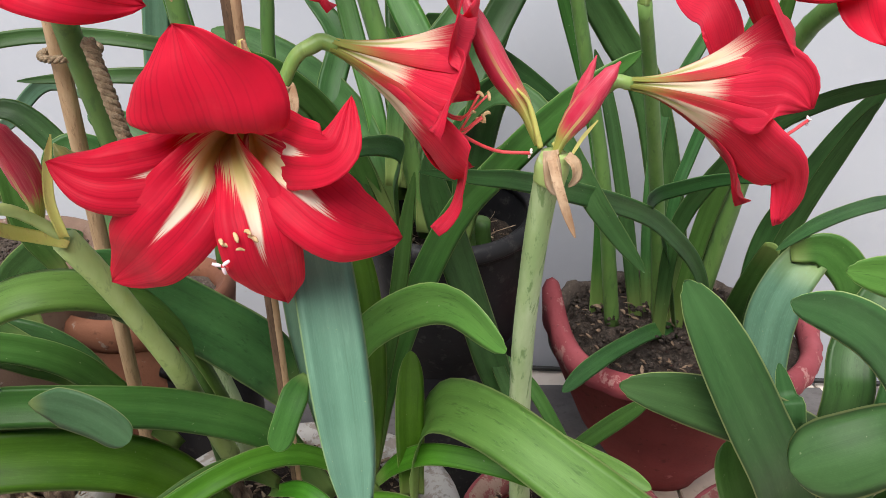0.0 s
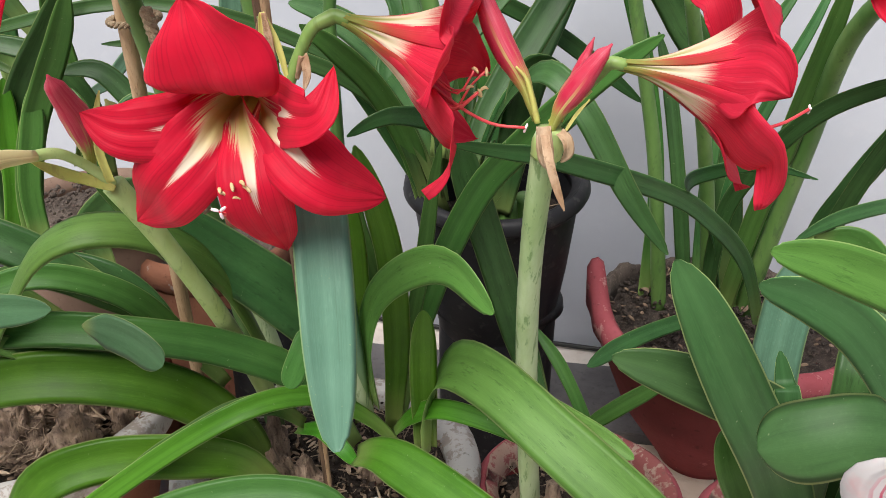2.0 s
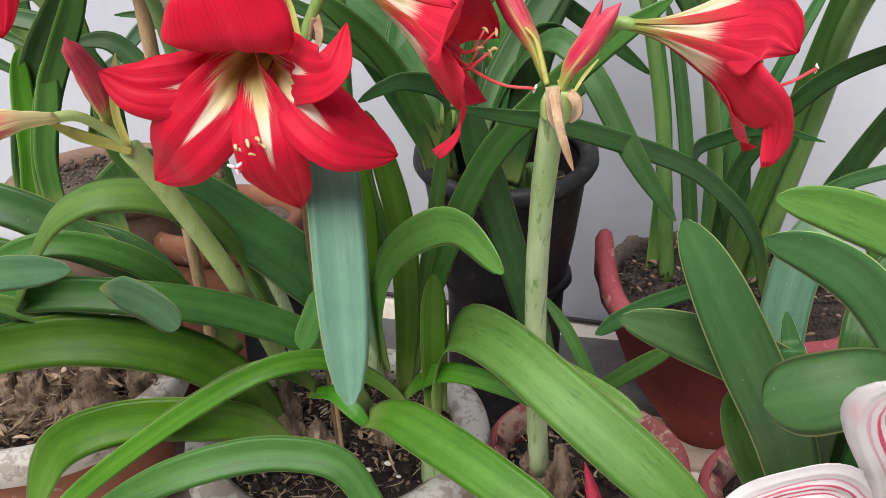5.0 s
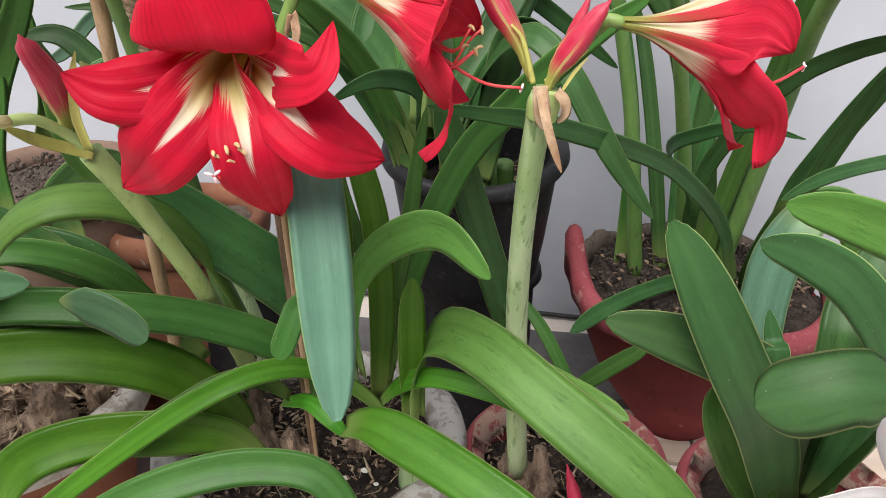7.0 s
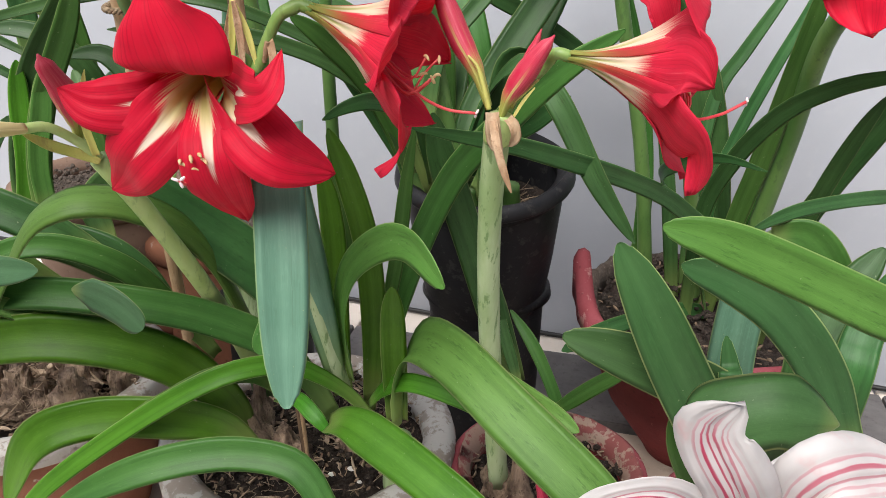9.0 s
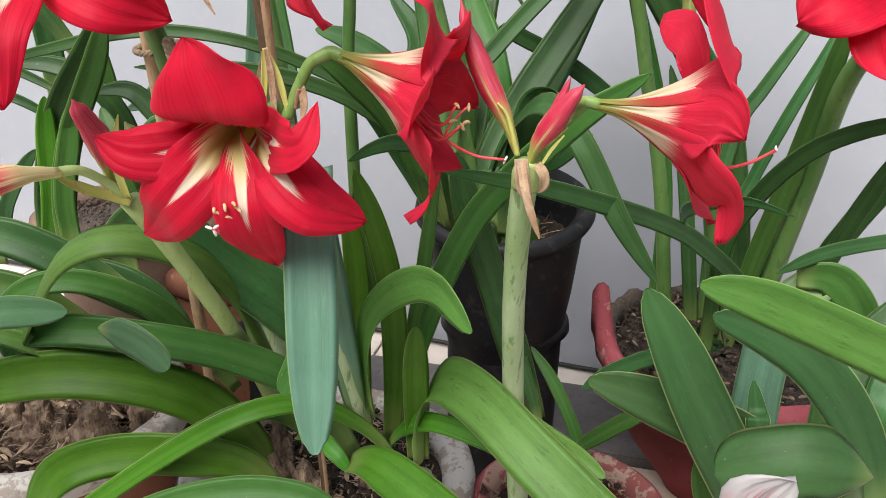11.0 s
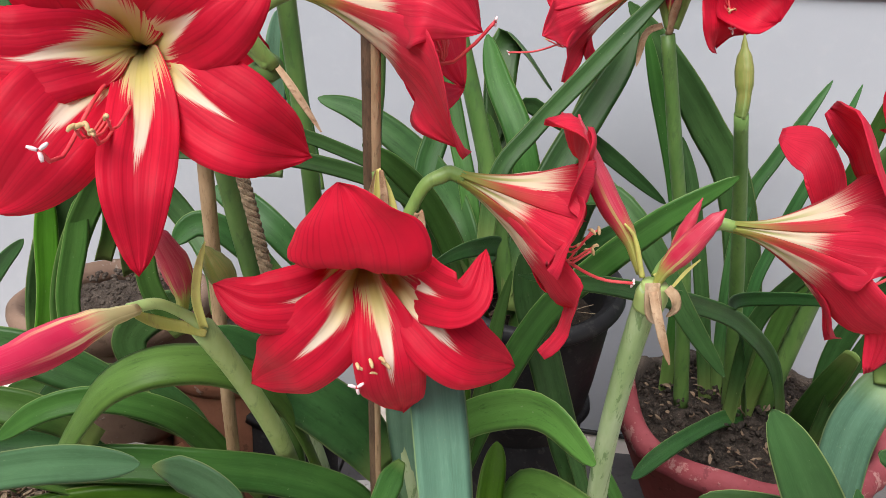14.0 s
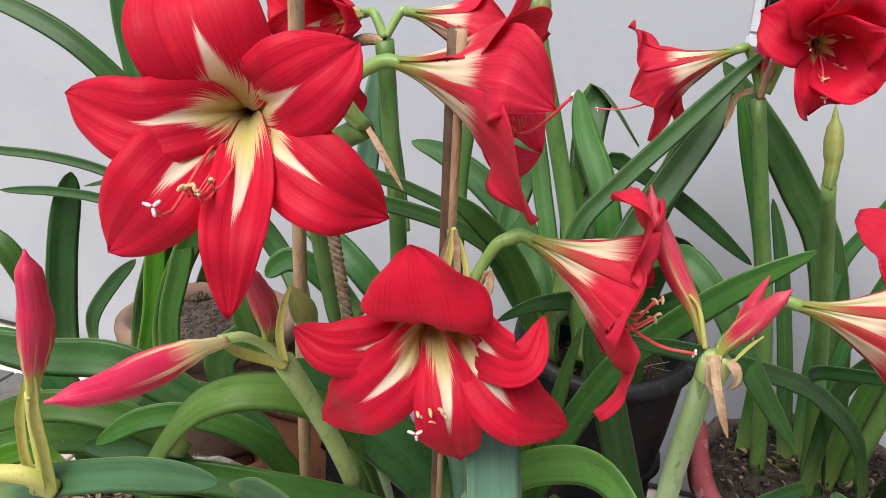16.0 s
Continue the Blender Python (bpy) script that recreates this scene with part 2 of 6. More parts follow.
LEAF_GREY = leaf_material("leaf_grey_green", (0.056, 0.130, 0.060), (0.080, 0.176, 0.084), 0.5, 0.36, 0.15)
PEDICEL = plain_material("flower_stalk_fresh_green", (0.14, 0.25, 0.055), (0.23, 0.34, 0.10), 40, 0.42, 0.15, 0.001, ((0.08, 0.14, 0.04), 0.3), (1, 1, 0.3))
SCAPE = plain_material("flower_stalk_green", (0.30, 0.42, 0.12), (0.40, 0.52, 0.20), 30, 0.45, 0.15, 0.001, ((0.10, 0.17, 0.05), 0.35), (1, 1, 0.25))
SCAPE_DARK = plain_material("flower_stalk_deep_green", (0.060, 0.140, 0.030), (0.130, 0.230, 0.060), 22, 0.45, 0.15, 0.001, ((0.045, 0.085, 0.03), 0.45), (1, 1, 0.3))
PALE_STALK = plain_material("flower_stalk_pale", (0.26, 0.38, 0.15), (0.46, 0.56, 0.33), 34, 0.5, 0.35, 0.0015, ((0.11, 0.21, 0.06), 0.75), (1, 1, 0.10))
RED_PETAL = petal_material("petal_red", (0.780, 0.012, 0.052), (0.38, 0.003, 0.024), (0.94, 0.88, 0.72), (0.74, 0.68, 0.24))
RED_OUTSIDE = petal_material("petal_red_outside", (0.780, 0.026, 0.072), (0.44, 0.010, 0.040), (0.86, 0.78, 0.58), (0.40, 0.47, 0.10), True)
WHITE_PETAL = petal_material("petal_white_pink", (0.84, 0.81, 0.80), (0.62, 0.03, 0.12), (0.86, 0.84, 0.80), (0.60, 0.66, 0.30), False, True)
STAMEN_RED = plain_material("filament_red", (0.62, 0.03, 0.05), (0.72, 0.10, 0.10), 60, 0.45, 0.05)
ANTHER = plain_material("anther_cream", (0.50, 0.33, 0.15), (0.66, 0.48, 0.26), 200, 0.8, 0.3, 0.0005)
STIGMA = plain_material("stigma_pale_pink", (0.85, 0.62, 0.66), (0.9, 0.75, 0.76), 200, 0.7, 0.1)
BUD_RED = bud_material("bud_red", (0.50, 0.010, 0.062), (0.58, 0.040, 0.095), (0.36, 0.40, 0.08), 0.2)
BUD_PINK = bud_material("bud_pink", (0.62, 0.013, 0.075), (0.64, 0.045, 0.10), (0.62, 0.56, 0.26), 0.30)
BUD_DUSK = bud_material("bud_dusky_pink", (0.44, 0.014, 0.050), (0.50, 0.07, 0.095), (0.34, 0.36, 0.08), 0.26)
BUD_GREEN = bud_material("bud_green", (0.17, 0.21, 0.045), (0.26, 0.23, 0.07), (0.15, 0.22, 0.055), 0.2)
BRACT = plain_material("bract_yellow_green", (0.44, 0.46, 0.11), (0.60, 0.54, 0.18), 40, 0.55, 0.3, 0.001, ((0.30, 0.19, 0.09), 0.35), (1, 1, 0.3))
BRACT_PALE = plain_material("bract_pale", (0.34, 0.22, 0.12), (0.52, 0.39, 0.27), 60, 0.75, 0.8, 0.002, ((0.40, 0.24, 0.12), 0.5), (1, 1, 0.4))
BRACT_DRY = plain_material("bract_dry", (0.30, 0.18, 0.10), (0.52, 0.37, 0.24), 45, 0.8, 0.6, 0.002, ((0.22, 0.12, 0.06), 0.6))
CANE_DARK = plain_material("cane_dark", (0.064, 0.038, 0.024), (0.17, 0.105, 0.060), 16, 0.7, 0.5, 0.002, ((0.04, 0.025, 0.016), 0.6), (7, 7, 0.35))
CANE = plain_material("cane", (0.30, 0.19, 0.10), (0.46, 0.32, 0.19), 14, 0.7, 0.4, 0.002, ((0.13, 0.08, 0.045), 0.5), (6, 6, 0.5))
ROPE = plain_material("jute_rope", (0.18, 0.125, 0.075), (0.36, 0.27, 0.17), 160, 0.95, 1.0, 0.002, ((0.12, 0.085, 0.055), 0.6))
TERRACOTTA = weathered_pot("terracotta", (0.29, 0.125, 0.075), (0.235, 0.095, 0.058), (0.44, 0.36, 0.30), 0.10)
CLAY_DUSTY = weathered_pot("dusty_clay", (0.25, 0.165, 0.120), (0.20, 0.125, 0.092), (0.34, 0.29, 0.25), 0.12)
TERRACOTTA_DARK = weathered_pot("terracotta_dark", (0.17, 0.070, 0.042), (0.24, 0.100, 0.058), (0.30, 0.23, 0.19), 0.08)
CRUST_RIM = weathered_pot("terracotta_limed", (0.27, 0.225, 0.190), (0.36, 0.325, 0.290), (0.46, 0.44, 0.41), 0.34)
RED_POT = weathered_pot("red_painted_pot", (0.27, 0.050, 0.050), (0.21, 0.034, 0.036), (0.40, 0.12, 0.11), 0.10)
RED_RIM = weathered_pot("red_painted_rim", (0.33, 0.082, 0.096), (0.26, 0.050, 0.060), (0.42, 0.20, 0.185), 0.16)
CHIPPED = weathered_pot("chipped_clay", (0.30, 0.19, 0.145), (0.37, 0.265, 0.21), (0.24, 0.075, 0.07), 0.30)
BLACK_PLASTIC = plain_material("black_plastic", (0.011, 0.011, 0.013), (0.021, 0.021, 0.023), 14, 0.5, 0.3, 0.001, ((0.075, 0.070, 0.066), 0.45), spec=0.22)
SOIL = plain_material("soil", (0.022, 0.015, 0.011), (0.055, 0.038, 0.028), 70, 0.95, 1.0, 0.006, ((0.15, 0.115, 0.088), 0.6))
SOIL_DAMP = plain_material("soil_crumbly", (0.036, 0.026, 0.020), (0.085, 0.062, 0.049), 60, 0.95, 1.0, 0.008, ((0.19, 0.15, 0.12), 0.5))
SOIL_PALE = plain_material("soil_dry", (0.075, 0.056, 0.044), (0.15, 0.115, 0.092), 55, 0.95, 1.0, 0.006, ((0.25, 0.20, 0.165), 0.6))
BULB = plain_material("bulb_skin", (0.10, 0.062, 0.042), (0.42, 0.30, 0.21), 60, 0.75, 1.0, 0.006, ((0.055, 0.034, 0.024), 0.7), (1, 1, 0.25))
LITTER = plain_material("dry_litter", (0.11, 0.070, 0.045), (0.26, 0.18, 0.12), 60, 0.85, 0.5, 0.002)
FIBRE = plain_material("dry_fibre", (0.30, 0.21, 0.135), (0.46, 0.35, 0.25), 90, 0.85, 0.4, 0.001, ((0.14, 0.09, 0.06), 0.5))
PAPER = plain_material("papery_skin", (0.26, 0.175, 0.11), (0.50, 0.38, 0.27), 90, 0.85, 0.6, 0.002, ((0.10, 0.065, 0.045), 0.6))
PEBBLE = plain_material("pebble", (0.55, 0.52, 0.48), (0.72, 0.70, 0.66), 60, 0.7, 0.3)
GREY_STONE = plain_material("grey_stone", (0.105, 0.098, 0.096), (0.150, 0.140, 0.136), 18, 0.75, 0.3, 0.002, ((0.07, 0.065, 0.062), 0.4))
TAN_TILE = plain_material("tan_tile", (0.46, 0.37, 0.29), (0.56, 0.47, 0.38), 10, 0.6, 0.15, 0.001, ((0.34, 0.27, 0.21), 0.4))
CREAM_TILE = plain_material("cream_tile", (0.66, 0.58, 0.50), (0.74, 0.67, 0.59), 9, 0.5, 0.1, 0.001, ((0.52, 0.45, 0.38), 0.3))
WIRE = plain_material("black_cable", (0.010, 0.010, 0.010), (0.020, 0.019, 0.018), 40, 0.5, 0.05)
FRAME_WHITE = plain_material("white_frame", (0.46, 0.47, 0.50), (0.54, 0.55, 0.58), 12, 0.5, 0.1, 0.001, ((0.36, 0.35, 0.34), 0.3))
MESH_METAL = plain_material("dark_mesh", (0.03, 0.03, 0.03), (0.06, 0.058, 0.055), 60, 0.5, 0.1, 0.001, ((0.35, 0.34, 0.32), 0.4))


def wall_material():
    m = Mat("whitewashed_wall", 0.75, 0.25)
    n1, n2, n3 = m.noise(2.2, 5, 0.6), m.noise(38, 4, 0.6), m.noise(26, 2, 0.5)
    col = m.mix(m.ramp(n1, 0.35, 0.7), (0.372, 0.384, 0.416), (0.338, 0.350, 0.383))
    col = m.mix(m.math("MULTIPLY", m.ramp(n2, 0.52, 0.75), 0.10), col, (0.50, 0.49, 0.50))
    col = m.mix(m.math("MULTIPLY", m.ramp(n3, 0.76, 0.79), 0.6), col, (0.33, 0.31, 0.31))
    m.put(m.b.inputs["Base Color"], col)
    m.bump(m.math("ADD", n2, m.math("MULTIPLY", n1, 2.0)), 0.15, 0.002)
    return m.m


WALL_PAINT = wall_material()

# ------------------------------------------------------------------ mesh helpers
def spline(pts, n):
    """n samples of a Catmull-Rom curve through pts."""
    p = [Vector(q) for q in pts]
    if len(p) == 2:
        return [p[0].lerp(p[1], i / (n - 1)) for i in range(n)]
    p = [2 * p[0] - p[1]] + p + [2 * p[-1] - p[-2]]
    ln = [0.0]
    for a, b in zip(p[1:-2], p[2:-1]):
        ln.append(ln[-1] + (b - a).length)
    out = []
    for i in range(n):
        d = ln[-1] * i / (n - 1)
        k = max(j for j in range(len(ln) - 1) if ln[j] <= d + 1e-9)
        t = min(1.0, (d - ln[k]) / max(1e-9, ln[k + 1] - ln[k]))
        a, b, c, e = p[k:k + 4]
        out.append(0.5 * ((2 * b) + (c - a) * t + (2 * a - 5 * b + 4 * c - e) * t * t + (3 * b - a - 3 * c + e) * t ** 3))
    return out


def tangents(c):
    return [(c[min(i + 1, len(c) - 1)] - c[max(i - 1, 0)]).normalized() for i in range(len(c))]


def carry(sides, tan, ref, first):
    """Carries the sideways direction along a curve from sample ref both ways."""
    n = len(tan)
    sides[ref] = (first - tan[ref] * first.dot(tan[ref])).normalized()
    for rng in (range(ref + 1, n), range(ref - 1, -1, -1)):
        prev = sides[ref]
        for i in rng:
            prev = (prev - tan[i] * prev.dot(tan[i])).normalized()
            sides[i] = prev
    return sides


def mesh_object(name, verts, faces, uvs, material, smooth=True):
    me = bpy.data.meshes.new(name)
    me.from_pydata([tuple(v) for v in verts], [], faces)
    if uvs:
        lay = me.uv_layers.new(name="UVMap")
        for loop in me.loops:
            lay.data[loop.index].uv = uvs[loop.vertex_index]
    me.materials.append(material)
    if smooth:
        me.polygons.foreach_set("use_smooth", [True] * len(me.polygons))
    me.update()
    return new(name, me)


def under(ob, parent, label=""):
    """Hangs a part, built in world places, under its thing."""
    if parent is not None:
        origin, up = Vector(parent.location), parent.parent
        while up is not None:
            origin, up = origin + Vector(up.location), up.parent
        ob.parent = parent
        ob.location = Vector(ob.location) - origin
    if label:
        ob["label"] = label
    return ob


def thing(name, at, label, category, group=""):
    ob = new(name)
    ob.empty_display_size = 0.02
    ob.location = at
    return tagged(ob, label, category, group)


def strap(plant, pts, width, side, material, name="leaf", label="", ref=0.6, channel=0.18, tip=1.0, base=0.55, turn=0.0, thick=0.0016, n=40):
    """A strap-shaped leaf: a channelled blade with thickness along a curve. side: sideways direction at ref; turn: degrees of twist along it."""
    fine = spline(pts, 6 * n)
    body = int(0.7 * n)
    along = [0.86 * i / (body - 1) for i in range(body)] + [0.86 + 0.14 * math.sin(0.5 * math.pi * (k + 1) / (n - body)) for k in range(n - body)]
    c = [fine[round(a * (6 * n - 1))] for a in along]
    tan = [(fine[min(round(a * (6 * n - 1)) + 4, 6 * n - 1)] - fine[max(round(a * (6 * n - 1)) - 4, 0)]).normalized() for a in along]
    sides = carry([None] * n, tan, min(range(n), key=lambda i: abs(along[i] - ref)), Vector(side))
    across = [-1, -0.7, -0.35, 0, 0.35, 0.7, 1]
    under_ = [0.7, 0.35, 0, -0.35, -0.7]
    verts, faces, uvs = [], [], []
    ring = len(across) + len(under_)
    for i in range(n):
        s = along[i]
        a = radians(turn) * (s - ref)
        nor = sides[i].cross(tan[i])
        sd = sides[i] * math.cos(a) + nor * math.sin(a)
        nor = sd.cross(tan[i])
        w = 0.5 * width * min(1.0, base + (1 - base) * (s / 0.3) ** 0.8 if s < 0.3 else 1.0)
        if s > 0.62:
            x = (s - 0.62) / 0.38
            w *= max(0.0, 1 - x ** (2.4 * tip)) ** 0.56
        w = max(w, 0.0006)
        w *= 1 + 0.03 * math.sin(9 * s + width * 900)
        deep = channel * w * (1.0 if s > 0.1 else 1.6)
        th = min(thick, w * 0.5)
        rip = 0.05 * w * math.sin(7 * s + width * 1700) * s
        for v in across:
            verts.append(c[i] + sd * (w * v) - nor * (deep * (abs(v) ** 1.5 - 0.3) + rip * v * abs(v)))
            uvs.append((0.5 + 0.5 * v, s))
        for v in under_:
            verts.append(c[i] + sd * (w * v) - nor * (deep * (abs(v) ** 1.5 - 0.3) + rip * v * abs(v) - th * (1 - v * v) - 0.0003))
            uvs.append((0.5 + 0.5 * v, s))
    for i in range(n - 1):
        for j in range(ring):
            k = (j + 1) % ring
            faces.append((i * ring + j, i * ring + k, (i + 1) * ring + k, (i + 1) * ring + j))
    faces.append(tuple(range(ring - 1, -1, -1)))
    faces.append(tuple((n - 1) * ring + j for j in range(ring)))
    return under(mesh_object(name, verts, faces, uvs, material), plant, label)


def tube(parent, pts, radii, material, name, label="", n=24, ring=12, lobes=0, depth=0.0, flat=1.0, cap=True):
    """A round stem or bud along a curve; radii are spread evenly along it, lobes groove it lengthwise."""
    c = spline(pts, n)
    tan = tangents(c)
    first = tan[0].orthogonal()
    sides = carry([None] * n, tan, 0, first)
    verts, faces, uvs = [], [], []
    for i in range(n):
        s = i / (n - 1)
        f = s * (len(radii) - 1)
        k = min(int(f), len(radii) - 2)
        t = f - k
        t = t * t * (3 - 2 * t)
        r = max(0.0003, radii[k] * (1 - t) + radii[k + 1] * t)
        o = sides[i].cross(tan[i])
        for j in range(ring):
            a = 2 * math.pi * j / ring
            q = r * (1 + depth * math.cos(lobes * a)) if lobes else r
            verts.append(c[i] + sides[i] * (q * math.cos(a)) + o * (q * flat * math.sin(a)))
            uvs.append((abs(2 * j / ring - 1), s))
    for i in range(n - 1):
        for j in range(ring):
            k = (j + 1) % ring
            faces.append((i * ring + j, i * ring + k, (i + 1) * ring + k, (i + 1) * ring + j))
    if cap:
        faces.append(tuple(range(ring - 1, -1, -1)))
        faces.append(tuple((n - 1) * ring + j for j in range(ring)))
    return under(mesh_object(name, verts, faces, uvs, material), parent, label)


def petal(flower, pts, axis, width, material, seed, cup=0.5, ruffle=0.004, point=1.0, n=26, m=15, broad=0.62):
    """One tepal: a thin shell along a centre line, closed round the tube at its base, free and ruffled at its end."""
    rnd = random.Random(seed)
    c = spline(pts, n)
    tan = tangents(c)
    axis = Vector(axis).normalized()
    rad = (Vector(pts[-1]) - Vector(pts[0]))
    rad = (rad - axis * rad.dot(axis)).normalized()
    sides = carry([None] * n, tan, 4, axis.cross(rad))
    ph = [rnd.uniform(0, 6.28) for _ in range(4)]
    top, bottom, uvs = [], [], []
    for i in range(n):
        s = i / (n - 1)
        nor = sides[i].cross(tan[i])
        if s < broad:
            w = 0.10 + 0.90 * math.sin(0.5 * math.pi * s / broad) ** 1.6
        else:
            x = (s - broad) / (1 - broad)
            w = max(0.02, (1 - x ** (1.85 * point)) ** 0.80)
        w *= 0.5 * width
        # the section follows the round of the tube near the base, and is gently cupped further out
        off = c[i] - Vector(pts[0])
        r = max(0.004, (off - axis * off.dot(axis)).length)
        free = min(1.0, max(0.0, (s - 0.22) / 0.4))
        w = w * free + min(w, 1.3 * r) * (1 - free)
        arc = min(0.85, w / (2.1 * r)) * (1 - free) + cup * free * (1 - 0.45 * s)
        for j in range(m):
            v = 2 * j / (m - 1) - 1
            wob = ruffle * s * s * (abs(v) ** 2) * (math.sin(9 * s + ph[0] + 2.2 * v) + 0.6 * math.sin(17 * s + ph[1] - v))
            vein = 0.0007 * s * math.sin(v * 15 + ph[2])
            keel = 0.0016 * math.exp(-(v / 0.12) ** 2) * (1 - s)
            wav = 0.0064 * s * noise.noise(c[i] * 30 + sides[i] * (w * v * 34) + Vector((seed, 0, 0)))
            lift = arc * w * (v * v) + wob + vein - keel + wav
            p = c[i] + sides[i] * (w * v * (1 - 0.12 * arc * v * v)) + nor * (-lift)
            top.append(p)
            bottom.append(p + nor * 0.0006)
            uvs.append((0.5 + 0.5 * v, s ** 0.65))
    return under(mesh_object("petal", top + bottom, shell(top, bottom, n, m), uvs + uvs, material), flower)


def shell(top, bottom, n, m):
    """Faces of a thin closed shell made of two n by m sheets."""
    k = len(top)
    faces = []
    for i in range(n - 1):
        for j in range(m - 1):
            a = i * m + j
            faces.append((a, a + 1, a + m + 1, a + m))
            faces.append((k + a, k + a + m, k + a + m + 1, k + a + 1))
    rim = [j for j in range(m)] + [i * m + m - 1 for i in range(1, n)] + [(n - 1) * m + j for j in range(m - 2, -1, -1)] + [i * m for i in range(n - 2, 0, -1)]
    for a, b in zip(rim, rim[1:] + rim[:1]):
        faces.append((b, a, k + a, k + b))
    return faces


def long_petal(flower, pts, axis, width, material, seed, face, cup=0.25, roll=0.3, ruffle=0.0022, broad=0.66, point=1.0, swelling=1.25, side=None, early=1.0, n=44, m=25):
    """One tepal along a bent line: wrapped round the tube at its foot, then turned to face outward, with a grooved midrib, rolled-back margins and a small sharp tip."""
    rnd = random.Random(seed)
    c = spline(pts, n)
    tan = tangents(c)
    axis, face, foot = Vector(axis).normalized(), Vector(face).normalized(), Vector(pts[0])
    rad = Vector(pts[min(2, len(pts) - 1)]) - foot
    rad = (rad - axis * rad.dot(axis)).normalized()
    tube_side = carry([None] * n, tan, 3, axis.cross(rad))
    ref = int(0.72 * n)
    free_side = carry([None] * n, tan, ref, Vector(side) if side else face.cross(tan[ref]))
    ph = [rnd.uniform(0, 6.28) for _ in range(6)]
    top, bottom, uvs = [], [], []
    for i in range(n):
        s = i / (n - 1)
        g = min(1.0, max(0.0, (s - 0.25) / 0.35))
        g = g * g * (3 - 2 * g)
        sd = tube_side[i] * (1 - g) + free_side[i] * g
        sd = (sd - tan[i] * sd.dot(tan[i])).normalized()
        nor = sd.cross(tan[i])
        if s < broad:
            w = 0.13 + 0.87 * math.sin(0.5 * math.pi * s / broad) ** swelling
        else:
            x = (s - broad) / (1 - broad)
            w = max(0.012, (1 - x ** (1.9 * point)) ** 0.72)
        w *= 0.5 * width
        off = c[i] - foot
        r = max(0.004, (off - axis * off.dot(axis)).length)
        w = w * g + min(w, 1.35 * r) * (1 - g)
        arc = min(0.85, w / (2.1 * r)) * (1 - g) + cup * g * (1 - 0.5 * s)
        for j in range(m):
            v = 2 * j / (m - 1) - 1
            e = abs(v)
            wob = ruffle * s * s * e ** 2.5 * (math.sin(10 * s + ph[0] + 1.9 * v) + 0.7 * math.sin(21 * s + ph[1] - v) + 0.4 * math.sin(37 * s + ph[3] + v))
            ribs = (0.00060 * math.sin(v * 13 + ph[2]) + 0.00045 * math.sin(v * 29 + 3 * s + ph[4])) * min(1.0, 2 * s) * (1 - 0.5 * s)
            groove = 0.0014 * math.exp(-(v / 0.10) ** 2) * (1 - 0.7 * s)
            swell = 0.0062 * s * noise.noise(c[i] * 26 + sd * (w * v * 30) + Vector((seed, 0, 0)))
            lift = arc * w * v * v - roll * g * w * e ** 4 + wob + ribs - groove + swell
            p = c[i] + sd * (w * v * (1 - 0.10 * abs(arc) * v * v - 0.12 * roll * g * e ** 4)) - nor * lift
            top.append(p)
            bottom.append(p + nor * 0.0006)
            uvs.append((0.5 + 0.5 * v, s ** early))
    return under(mesh_object("petal", top + bottom, shell(top, bottom, n, m), uvs + uvs, material), flower)


def frame_of(axis, up=(0, 0, 1)):
    a = Vector(axis).normalized()
    x = a.cross(Vector(up)).normalized()
    return a, x, x.cross(a)


